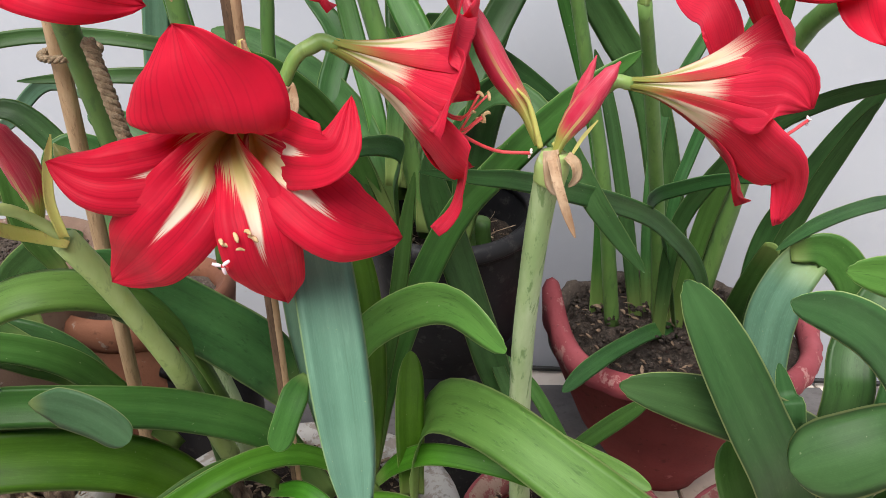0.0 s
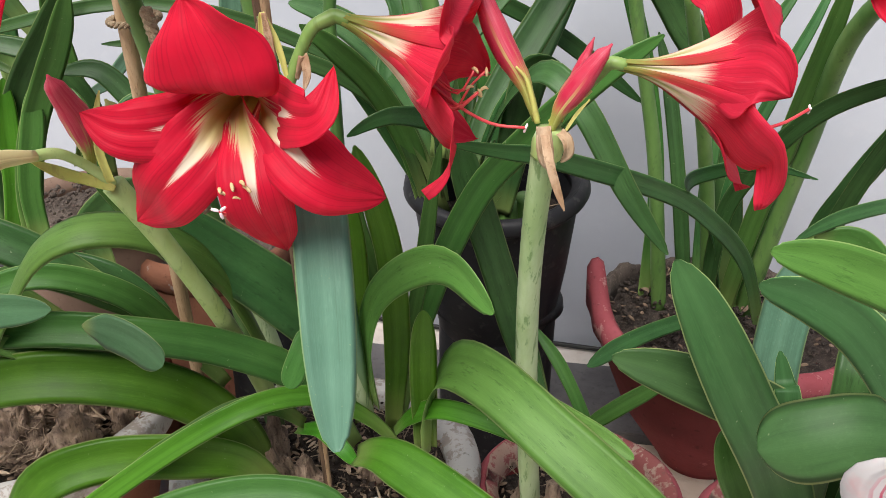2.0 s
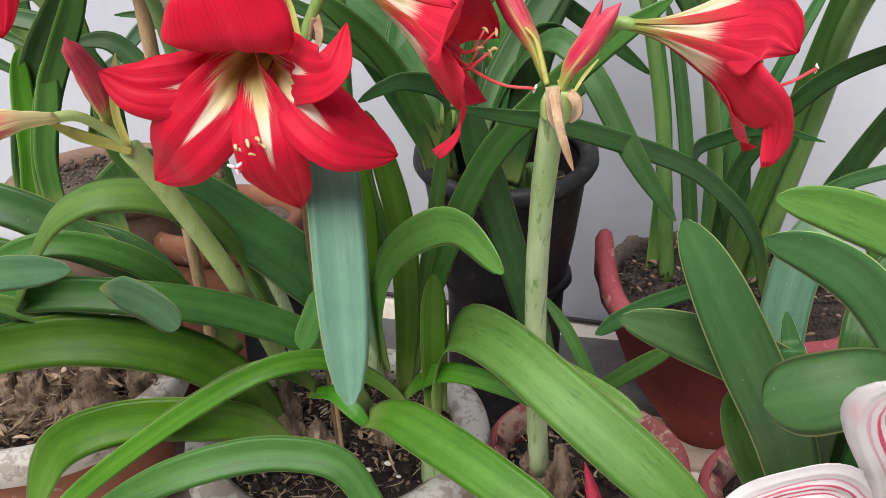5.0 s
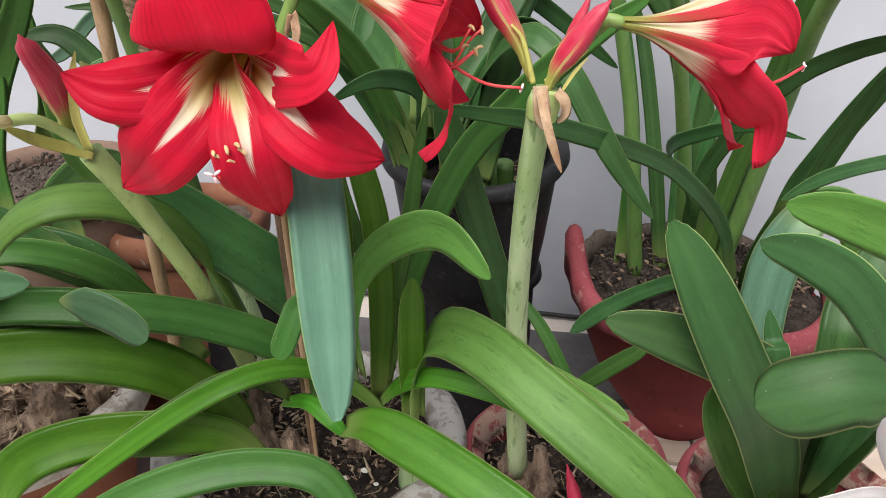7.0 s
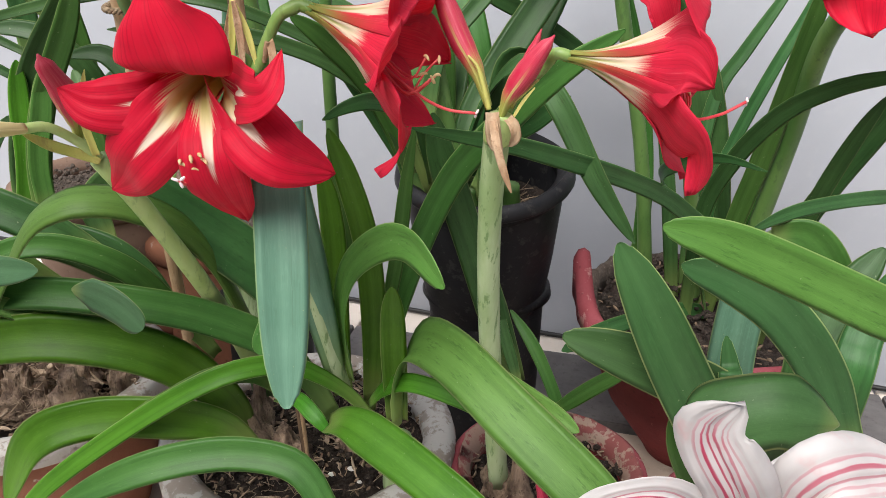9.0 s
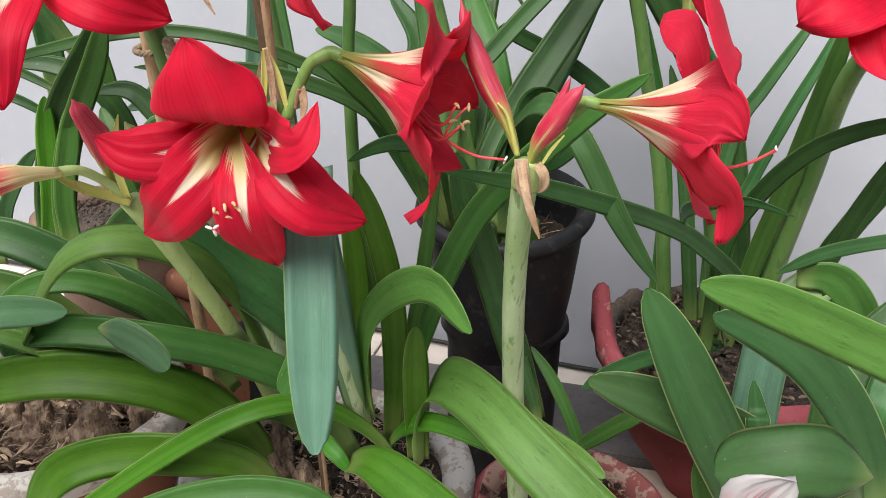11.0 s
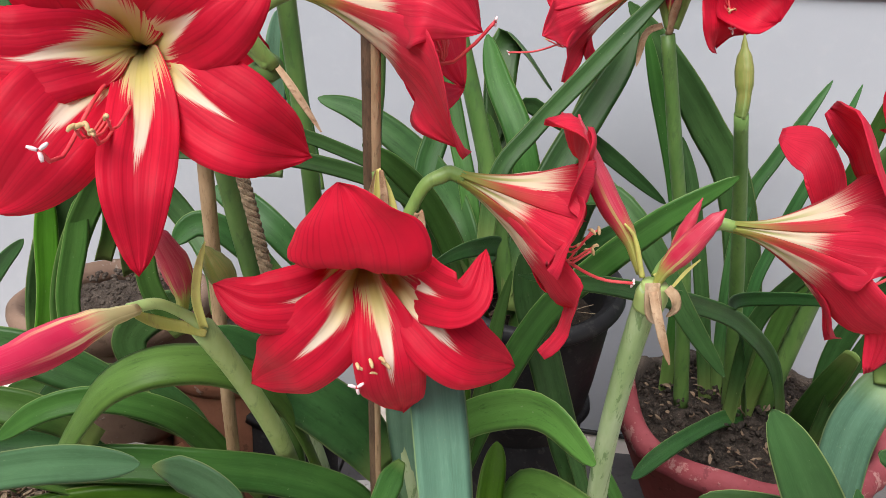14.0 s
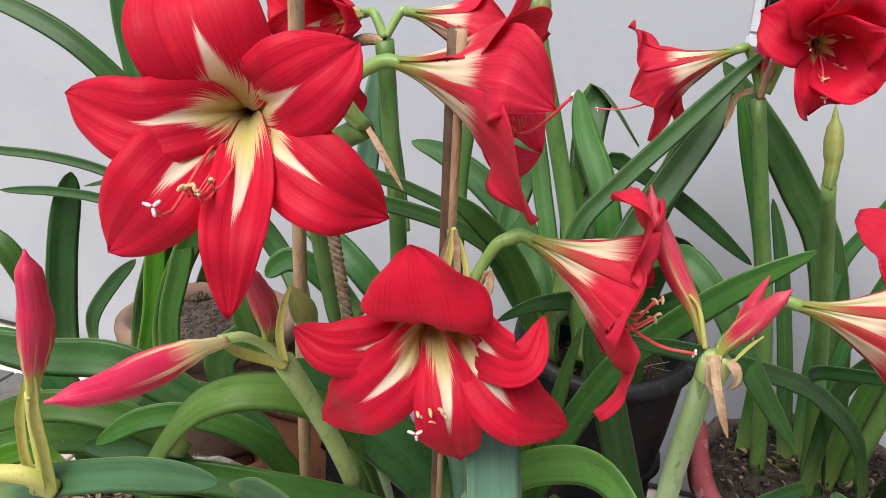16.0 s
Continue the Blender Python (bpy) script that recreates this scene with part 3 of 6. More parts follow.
def amaryllis(plant, umbel, base, axis, tepals, seed, length=0.085, label="", outside=False, stamens=True, droop=0.25, cup=0.5, pistil=None, mat=None, bend=0.0, mid=0.42, point=1.0, anthers=None, broad=0.62, face=(0.2, -0.95, 0.2)):
    """A trumpet flower: stalk from the umbel to base, tube along axis; tepals are (angle, reach along the axis, reach outward, width) or (midline, width, shape)."""
    a, x, y = frame_of(axis)
    base = Vector(base)
    umbel = Vector(umbel)
    rise = umbel.lerp(base, 0.45) + Vector((0, 0, 0.35 * (base - umbel).length + bend))
    fl = tube(plant, [umbel, rise, base - a * 0.008, base + a * 0.007], [0.0054, 0.0050, 0.0046, 0.0048, 0.0050], PEDICEL, "flower", label or "open red amaryllis flower with a white star", n=20)
    org = Vector(fl.location)
    body = mat or (RED_OUTSIDE if outside else RED_PETAL)
    for i, row in enumerate(tepals):
        if len(row) == 3:
            line, width, more = row
            long_petal(fl, [base + (Vector(line[0]) - base).normalized() * 0.004] + list(line), a, width, body, seed * 10 + i, face, **more)
            continue
        ang, along, out, width, *knee = row
        t = radians(ang)
        r = x * math.cos(t) + y * math.sin(t)
        inner = 0.0 if i % 2 else 0.0012
        tip = base + a * along + r * out
        if knee:
            k_ang, k_along, k_out = knee
            q = x * math.cos(radians(k_ang)) + y * math.sin(radians(k_ang))
            pts = [base + q * 0.0052, base + a * (k_along * 0.42) + q * (0.0085 + 0.08 * k_out - inner), base + a * k_along + q * k_out, tip]
        else:
            pts = [base + r * 0.0052, base + a * (length * 0.32) + r * (0.0085 - inner), base + a * (length * 0.66) + r * (0.016 + 0.10 * out - inner),
                   base + a * (length * 0.52 + along * 0.48 + 0.008) + r * (mid * out + 0.008), tip]
        petal(fl, pts, a, width, body, seed * 10 + i, cup, 0.0066 + 0.0018 * (i % 3), point * (1.7 if width > 0.07 else 1.0), broad=broad)
    if stamens:
        rnd = random.Random(seed)
        down = -y
        for i in range(6):
            off = (x * rnd.uniform(-1, 1) + y * rnd.uniform(-0.8, 0.5)) * 0.008
            if anthers is not None:
                end = Vector(anthers) + off * 1.2 - y * 0.004
                sag = base.lerp(end, 0.86) + down * 0.008 + Vector(face) * 0.006
            else:
                end = base + a * (length * (1.02 + 0.12 * rnd.random())) + down * (0.030 + 0.006 * rnd.random()) * droop * 4 + off
                sag = base + a * length * 0.85 + down * 0.028 * droop * 4 + off
            tube(fl, [base + a * 0.010, base.lerp(sag, 0.5) + down * 0.004 + off * 0.4, sag, end + y * 0.004],
                 [0.0009, 0.0008, 0.0007], STAMEN_RED, "filament", n=14, ring=6)
            tip = end + y * 0.004
            anther(fl, tip, rnd)
        if pistil is not None:
            end = Vector(pistil)
        else:
            end = base + a * length * 1.35 + down * 0.045
        tube(fl, [base + a * 0.012, base.lerp(end, 0.5) + Vector(face) * 0.010, base.lerp(end, 0.86) + down * 0.012 + Vector(face) * 0.008, end], [0.0011, 0.0010, 0.0010], STAMEN_RED, "pistil", n=18, ring=7)
        for k in range(3):
            q = radians(120 * k + 20)
            d = (x * math.cos(q) + y * math.sin(q)) * 0.005
            tube(fl, [end + d * 0.12, end + d * 0.6, end + d], [0.0008, 0.0011, 0.0007], STIGMA, "stigma", n=6, ring=6)
    return fl


def anther(parent, at, rnd, size=0.0028):
    """A small curved pollen sac, set crosswise on its filament."""
    d = Vector((rnd.uniform(-1, 1), rnd.uniform(-1, 1), rnd.uniform(-0.8, 0.8))).normalized() * size
    e = Vector((0, 0, -0.35 * size))
    tube(parent, [at - d + e, at - d * 0.4, at + d * 0.4, at + d + e], [0.0006, 0.0011, 0.0012, 0.0006], ANTHER, "anther", n=9, ring=7)


def trumpet(plant, stalk, base, axis, length, radius, tepals, seed, turn=0.0, label="", pistil=None, stamens=True, flare=1.5, foot=0.0046, out=1.2):
    """A flower seen from outside: six tepals that close into one cone, then part and curl to their tips (tip or bends, width, and where it is turned its sideways direction)."""
    a, x, y = frame_of(axis)
    base = Vector(base)
    fl = tube(plant, list(stalk) + [base - a * 0.006, base + a * 0.004], [foot * 0.95, foot * 0.9, foot * 0.9, foot * 0.95, foot * 1.1, foot * 1.02], PEDICEL, "flower", label or "red amaryllis flower seen from its side, white-streaked trumpet", n=30, ring=14)

    def cone(q, ang, inner):
        r = foot + (radius - foot) * max(0.0, q) ** flare - inner
        t = radians(ang)
        return base + a * (length * q) + (x * math.cos(t) + y * math.sin(t)) * r

    n, m = 34, 17
    for i, (tip, width, *facing) in enumerate(tepals):
        bend = list(tip) if isinstance(tip, list) else [tip]
        part_at = bend.pop(0) if isinstance(bend[0], float) else 0.92
        bend = [Vector(q) for q in bend]
        ang = turn + 60 * i
        inner = 0.0010 if i % 2 else 0.0
        rnd = random.Random(seed * 10 + i)
        ph = [rnd.uniform(0, 6.28) for _ in range(4)]
        c = spline([cone(q, ang, inner) for q in (0.0, 0.25, 0.5, 0.72, 0.92) if q <= part_at] + bend, n)
        tan = tangents(c)
        t = radians(ang)
        sides = carry([None] * n, tan, 3, y * math.cos(t) - x * math.sin(t))
        spread = carry([None] * n, tan, int(0.8 * n), Vector(facing[0])) if facing else sides
        top, bottom, uvs = [], [], []
        for k in range(n):
            s = k / (n - 1)
            q = (c[k] - base).dot(a) / length
            f = min(1.0, max(0.0, (s - 0.56) / 0.30))
            f = f * f * (3 - 2 * f)
            b = 0.66
            w = 1.0 if s < b else max(0.02, (1 - ((s - b) / (1 - b)) ** 1.6) ** 0.86)
            w *= 0.5 * width
            nor = sides[k].cross(tan[k])
            half = 43 - 3 * (i % 2)
            for j in range(m):
                v = 2 * j / (m - 1) - 1
                wob = 0.0042 * s * s * v * v * (math.sin(9 * s + ph[0] + 2.2 * v) + 0.6 * math.sin(19 * s + ph[1] - v))
                rib = 0.0007 * s * math.sin(v * 15 + ph[2]) - 0.0012 * math.exp(-(v / 0.14) ** 2) * (1 - s)
                wav = 0.0045 * s * noise.noise(c[k] * 34 + sides[k] * (w * v * 34) + Vector((seed + i, 0, 0)))
                free = c[k] + spread[k] * (w * v) - nor * (0.38 * w * v * v * (1 - 0.6 * s))
                p = cone(q, ang + half * v, inner).lerp(free, f) - nor * (wob + rib + wav)
                top.append(p)
                bottom.append(p + nor * 0.0006)
                uvs.append((0.5 + 0.5 * v, s))
        under(mesh_object("petal", top + bottom, shell(top, bottom, n, m), uvs + uvs, RED_OUTSIDE), fl)
    if stamens:
        rnd = random.Random(seed)
        for i in range(6):
            off = x * rnd.uniform(-0.010, 0.010) + y * rnd.uniform(-0.008, 0.010)
            end = base + a * length * rnd.uniform(out - 0.12, out + 0.04) - y * radius * 0.15 + off * 1.2
            tube(fl, [base + a * 0.012, base + a * length * 0.6 - y * radius * 0.2 + off * 0.4, base + a * length * 1.02 - y * radius * 0.52 + off, end],
                 [0.0010, 0.0009, 0.0008], STAMEN_RED, "filament", n=16, ring=6)
            anther(fl, end, rnd, 0.0030)
        end = Vector(pistil) if pistil is not None else base + a * length * 1.75 - y * radius * 0.25
        lip = base + a * length * 1.02 - y * radius * 0.5
        tube(fl, [base + a * 0.014, base + a * length * 0.6 - y * radius * 0.25, lip, lip.lerp(end, 0.55) - y * 0.005, end], [0.0013, 0.0012, 0.0011], STAMEN_RED, "pistil", n=22, ring=7)
        for k in range(3):
            q = radians(120 * k + 20)
            d = (x * math.cos(q) + y * math.sin(q)) * 0.0035
            tube(fl, [end + d * 0.12, end + d * 0.6, end + d], [0.0007, 0.0010, 0.0006], STIGMA, "stigma", n=6, ring=6)
    return fl


def bud(plant, pts, thick, material, name="bud", label="", lobes=3, neck=0.32, blunt=0.48):
    return tube(plant, pts, [neck * thick, (neck + 0.14) * thick, 0.76 * thick, 0.98 * thick, thick, max(0.82, blunt) * thick, blunt * thick, 0.08 * thick], material, name, label, n=26, ring=15, lobes=lobes, depth=0.09)


def bract(plant, pts, width, side, material=None, label="dry papery bract"):
    return strap(plant, pts, width, side, material or BRACT_DRY, "bract", label, channel=0.32, tip=0.42, n=18, thick=0.0006, base=0.8)


def lathe(profile, seg=56, wob=0.0, seed=0):
    """Verts and faces of a closed turned shape; profile runs from the inside bottom over the rim to the outside bottom."""
    rnd = random.Random(seed)
    ph = [rnd.uniform(0, 6.28) for _ in range(3)]
    verts, faces = [], []
    for i, (r, z) in enumerate(profile):
        for j in range(seg):
            a = 2 * math.pi * j / seg
            q = r * (1 + wob * (math.sin(2 * a + ph[0]) + 0.6 * math.sin(5 * a + ph[1] + i)))
            verts.append((q * math.cos(a), q * math.sin(a), z + wob * 0.1 * math.sin(3 * a + ph[2])))
    k = len(profile)
    for i in range(k - 1):
        for j in range(seg):
            n = (j + 1) % seg
            faces.append((i * seg + j, (i + 1) * seg + j, (i + 1) * seg + n, i * seg + n))
    faces.append(tuple(range(seg)))
    faces.append(tuple((k - 1) * seg + j for j in range(seg - 1, -1, -1)))
    return verts, faces


def turned(name, parent, at, profile, material, label="", wob=0.006, seed=0, tilt=None):
    v, f = lathe(profile, wob=wob, seed=seed)
    q = [Vector(p) for p in v]
    if tilt:
        rot = Euler([radians(d) for d in tilt]).to_matrix()
        q = [rot @ p for p in q]
    q = [p + Vector(at) for p in q]
    return under(mesh_object(name, q, f, None, material), parent, label)


def soil_disc(parent, at, radius, material, seed, heap=0.012, tilt=None):
    rings, seg = 18, 60
    verts, faces = [Vector((0, 0, heap))], []
    for i in range(1, rings + 1):
        for j in range(seg):
            r, a = radius * i / rings, 2 * math.pi * j / seg
            p = Vector((r * math.cos(a), r * math.sin(a), 0))
            h = heap * (1 - (i / rings) ** 2) + 0.012 * noise.fractal(p * 28 + Vector((seed, 0, 0)), 1.0, 2.0, 4) + 0.004 * noise.noise(p * 150)
            verts.append(p + Vector((0, 0, h)))
    for j in range(seg):
        faces.append((0, 1 + j, 1 + (j + 1) % seg))
    for i in range(rings - 1):
        for j in range(seg):
            a, b = 1 + i * seg + j, 1 + i * seg + (j + 1) % seg
            faces.append((a, a + seg, b + seg, b))
    rot = Euler([radians(d) for d in (tilt or (0, 0, 0))]).to_matrix()
    verts = [rot @ p + Vector(at) for p in verts]
    return under(mesh_object("soil", verts, faces, None, material), parent, "bare crumbly brown potting soil")


def scatter(name, label, at, radius, count, size, material, seed, shape="chip", z=0.012):
    """Loose bits lying on soil, as one object of kind stuff."""
    rnd = random.Random(seed)
    verts, faces = [], []
    for _ in range(count):
        r, a = radius * math.sqrt(rnd.random()), rnd.uniform(0, 6.283)
        o = Vector(at) + Vector((r * math.cos(a), r * math.sin(a), z * (1 - (r / radius) ** 2) + rnd.uniform(0, 0.007)))
        rot = Euler((rnd.uniform(-0.6, 0.6), rnd.uniform(-0.6, 0.6), rnd.uniform(0, 6.3))).to_matrix()
        l, s = size * rnd.uniform(0.5, 1.6), size * rnd.uniform(0.12, 0.3)
        k = len(verts)
        if shape == "chip":
            steps = 5
            curl = rnd.uniform(-0.5, 0.5)
            for i in range(steps):
                t = i / (steps - 1) - 0.5
                w = s * (1 - 3.2 * t * t)
                for d in ((-w, 0.0006), (w, 0.0006), (w, -0.0006), (-w, -0.0006)):
                    verts.append(o + rot @ Vector((l * t, d[0] + curl * l * t * t, d[1] + 0.3 * l * (0.25 - t * t))))
            for i in range(steps - 1):
                for j in range(4):
                    n = (j + 1) % 4
                    faces.append((k + i * 4 + j, k + i * 4 + n, k + i * 4 + 4 + n, k + i * 4 + 4 + j))
            faces += [(k + 3, k + 2, k + 1, k), tuple(k + 4 * steps - 4 + j for j in range(4))]
        else:
            bm = bmesh.new()
            bmesh.ops.create_icosphere(bm, subdivisions=1, radius=size * rnd.uniform(0.3, 0.8))
            for v in bm.verts:
                v.co = Vector((v.co.x * 1.2, v.co.y, v.co.z * 0.75)) * rnd.uniform(0.75, 1.15)
            bm.verts.index_update()
            verts += [o + rot @ v.co for v in bm.verts]
            faces += [tuple(k + v.index for v in f.verts) for f in bm.faces]
            bm.free()
    ob = mesh_object(name, verts, faces, None, material, shape != "chip")
    return tagged(ob, label, "litter", kind="stuff")


def fibres(name, label, at, radius, count, length, material, seed, rise=0.012):
    """Curled root and skin fibres strewn over soil, as one object of kind stuff."""
    rnd = random.Random(seed)
    verts, faces = [], []
    for _ in range(count):
        r, a = radius * math.sqrt(rnd.random()), rnd.uniform(0, 6.283)
        o = Vector(at) + Vector((r * math.cos(a), r * math.sin(a), rnd.uniform(0.0, rise)))
        d = Vector((rnd.uniform(-1, 1), rnd.uniform(-1, 1), rnd.uniform(-0.2, 0.5))).normalized()
        bend = Vector((rnd.uniform(-1, 1), rnd.uniform(-1, 1), rnd.uniform(-0.3, 0.7)))
        ln, w = length * rnd.uniform(0.4, 1.3), rnd.choice((0.0005, 0.0006, 0.0008, 0.0022))
        k, steps = len(verts), 7
        curl = rnd.uniform(2, 7)
        for i in range(steps):
            t = i / (steps - 1)
            c = o + d * (ln * t) + bend * (ln * 0.35 * math.sin(curl * t)) 
            e = d.cross(bend).normalized()
            f = Vector((0, 0, min(w, 0.0008)))
            taper = w * (1 - 0.6 * t)
            verts += [c - e * taper, c + f, c + e * taper]
        for i in range(steps - 1):
            for j in range(3):
                n = (j + 1) % 3
                faces.append((k + i * 3 + j, k + i * 3 + n, k + i * 3 + 3 + n, k + i * 3 + 3 + j))
    return tagged(mesh_object(name, verts, faces, None, material), label, "litter", kind="stuff")


def bulb(plant, at, r, height, seed, label="brown papery bulb neck"):
    """A bulb half out of the soil, with a rough papery skin that narrows into its neck."""
    rnd = random.Random(seed)
    at = Vector(at)
    lean = Vector((rnd.uniform(-0.2, 0.2), rnd.uniform(-0.2, 0.2), 1))
    ob = tube(plant, [at - lean * r * 0.6, at + lean * r * 0.5, at + lean * height], [r * 0.75, r, r * 0.86, r * 0.45, r * 0.36], BULB, "bulb", label, n=30, ring=30, lobes=7, depth=0.06)
    for v in ob.data.vertices:
        v.co += Vector(v.co - at).normalized() * (0.36 * r * noise.fractal(Vector(v.co) * 80 + Vector((seed, 0, 0)), 1.0, 2.0, 3))
    return ob


def box(name, parent, lo, hi, material, label="", bevel=0.003):
    bm = bmesh.new()
    bmesh.ops.create_cube(bm, size=1)
    lo, hi = Vector(lo), Vector(hi)
    for v in bm.verts:
        v.co = Vector((lo[i] + (v.co[i] + 0.5) * (hi[i] - lo[i]) for i in range(3)))
    if bevel:
        bmesh.ops.bevel(bm, geom=bm.edges[:], offset=bevel, segments=2, affect="EDGES")
    me = bpy.data.meshes.new(name)
    bm.to_mesh(me)
    bm.free()
    me.materials.append(material)
    return under(new(name, me), parent, label)

# ------------------------------------------------------------------ the setting
SLANT = radians(-4.8)


def on_wall(x, d, z):
    """A place x along the wall, d in front of it, z up."""
    c, s = math.cos(SLANT), math.sin(SLANT)
    return Vector((0.1 + x * c + d * s, 1.215 + x * s - d * c, z))


def wall_box(name, parent, lo, hi, material, label="", bevel=0.002):
    ob = box(name, None, lo, hi, material, label, bevel)
    for v in ob.data.vertices:
        v.co = on_wall(*v.co)
    return under(ob, parent, label)


def slab(name, x0, x1, y0, y1, z0, z1, material, label, bevel=0.002):
    return tagged(box(name, None, (x0, y0, z0), (x1, y1, z1), material, "", bevel), label, "floor", kind="structure")


# ground: one sheet far around, then the paved strip along the wall
ground = slab("ground", -60, 60, -60, 60, -0.30, -0.035, TAN_TILE, "tan paved ground", 0)
floor = tagged(new("floor"), "cream and tan tiled terrace floor along the wall", "floor", kind="structure")
xs = [-3.0 + 0.305 * i for i in range(21)]
for i, x in enumerate(xs):
    for y, (y0, y1, mat) in enumerate(((-1.2, -0.90, CREAM_TILE), (-0.895, -0.60, CREAM_TILE), (-0.595, -0.30, CREAM_TILE), (-0.295, 0.0, CREAM_TILE), (0.005, 0.30, CREAM_TILE), (0.305, 0.60, CREAM_TILE), (0.605, 0.828, CREAM_TILE),
                                        (0.836, 0.945, TAN_TILE), (1.142, 1.55, CREAM_TILE))):
        box("tile", floor, (x, y0, -0.030), (x + 0.300, y1, 0.0), mat, bevel=0.0015)
    box("kerb_stone", floor, (x, 0.950, -0.030), (x + 0.300, 1.137, 0.012), GREY_STONE, "dark grey stone strip", bevel=0.002)
box("bedding", floor, (-3.0, -1.2, -0.034), (3.4, 1.6, -0.012), GREY_STONE, bevel=0)

# wall with the vent opening
V0, V1, VZ0, VZ1 = 0.085, 0.62, 0.800, 1.10
wall = tagged(new("wall_north"), "whitewashed plaster wall with hairline marks", "wall", kind="structure")
wall_box("plaster", wall, (-4.0, -0.15, -0.03), (V0, 0.0, 2.6), WALL_PAINT, bevel=0)
wall_box("plaster", wall, (V1, -0.15, -0.03), (4.0, 0.0, 2.6), WALL_PAINT, bevel=0)
wall_box("plaster", wall, (V0, -0.15, -0.03), (V1, 0.0, VZ0), WALL_PAINT, bevel=0)
wall_box("plaster", wall, (V0, -0.15, VZ1), (V1, 0.0, 2.6), WALL_PAINT, bevel=0)
# plain unseen wall added behind the camera: closes the terrace, blocks low sky light
tagged(box("sky_block_wall", None, (-4.0, -1.65, -0.03), (4.0, -1.50, 1.9), WALL_PAINT, bevel=0), "plain whitewashed wall closing the terrace, added unseen to block low sky light", "wall", kind="structure")
vent = tagged(new("window_1"), "dark vent opening with a white ledge and dusty wire mesh", "window", kind="structure")
wall_box("ledge", vent, (V0 - 0.018, 0.0, VZ0 - 0.026), (V1 + 0.02, 0.010, VZ0 - 0.004), FRAME_WHITE, "white ledge", 0.004)
wall_box("frame_side", vent, (V0 - 0.014, 0.001, VZ0 - 0.004), (V0 - 0.001, 0.010, VZ1), FRAME_WHITE, bevel=0.003)
wall_box("frame_side", vent, (V1 + 0.001, 0.001, VZ0 - 0.004), (V1 + 0.02, 0.014, VZ1), FRAME_WHITE, bevel=0.003)
wall_box("backing", vent, (V0, -0.17, VZ0), (V1, -0.155, VZ1), BLACK_PLASTIC, "dark inside of the vent", 0)
for i in range(26):
    wall_box("mesh_wire", vent, (V0 + 0.0205 * i + 0.004, -0.012, VZ0), (V0 + 0.0205 * i + 0.006, -0.009, VZ1), MESH_METAL, bevel=0)
for i in range(14):
    wall_box("mesh_wire", vent, (V0, -0.015, VZ0 + 0.02 * i + 0.008), (V1, -0.012, VZ0 + 0.02 * i + 0.010), MESH_METAL, bevel=0)
cable = tube(None, [on_wall(-1.8, 0.010, 0.012), on_wall(-0.6, 0.010, 0.010), on_wall(0.0, 0.012, 0.008), on_wall(0.6, 0.010, 0.012), on_wall(1.6, 0.010, 0.012)], [0.0045, 0.0045], WIRE, "cable", n=40, ring=8)
tagged(cable, "thin black cable lying along the foot of the wall", "cable")

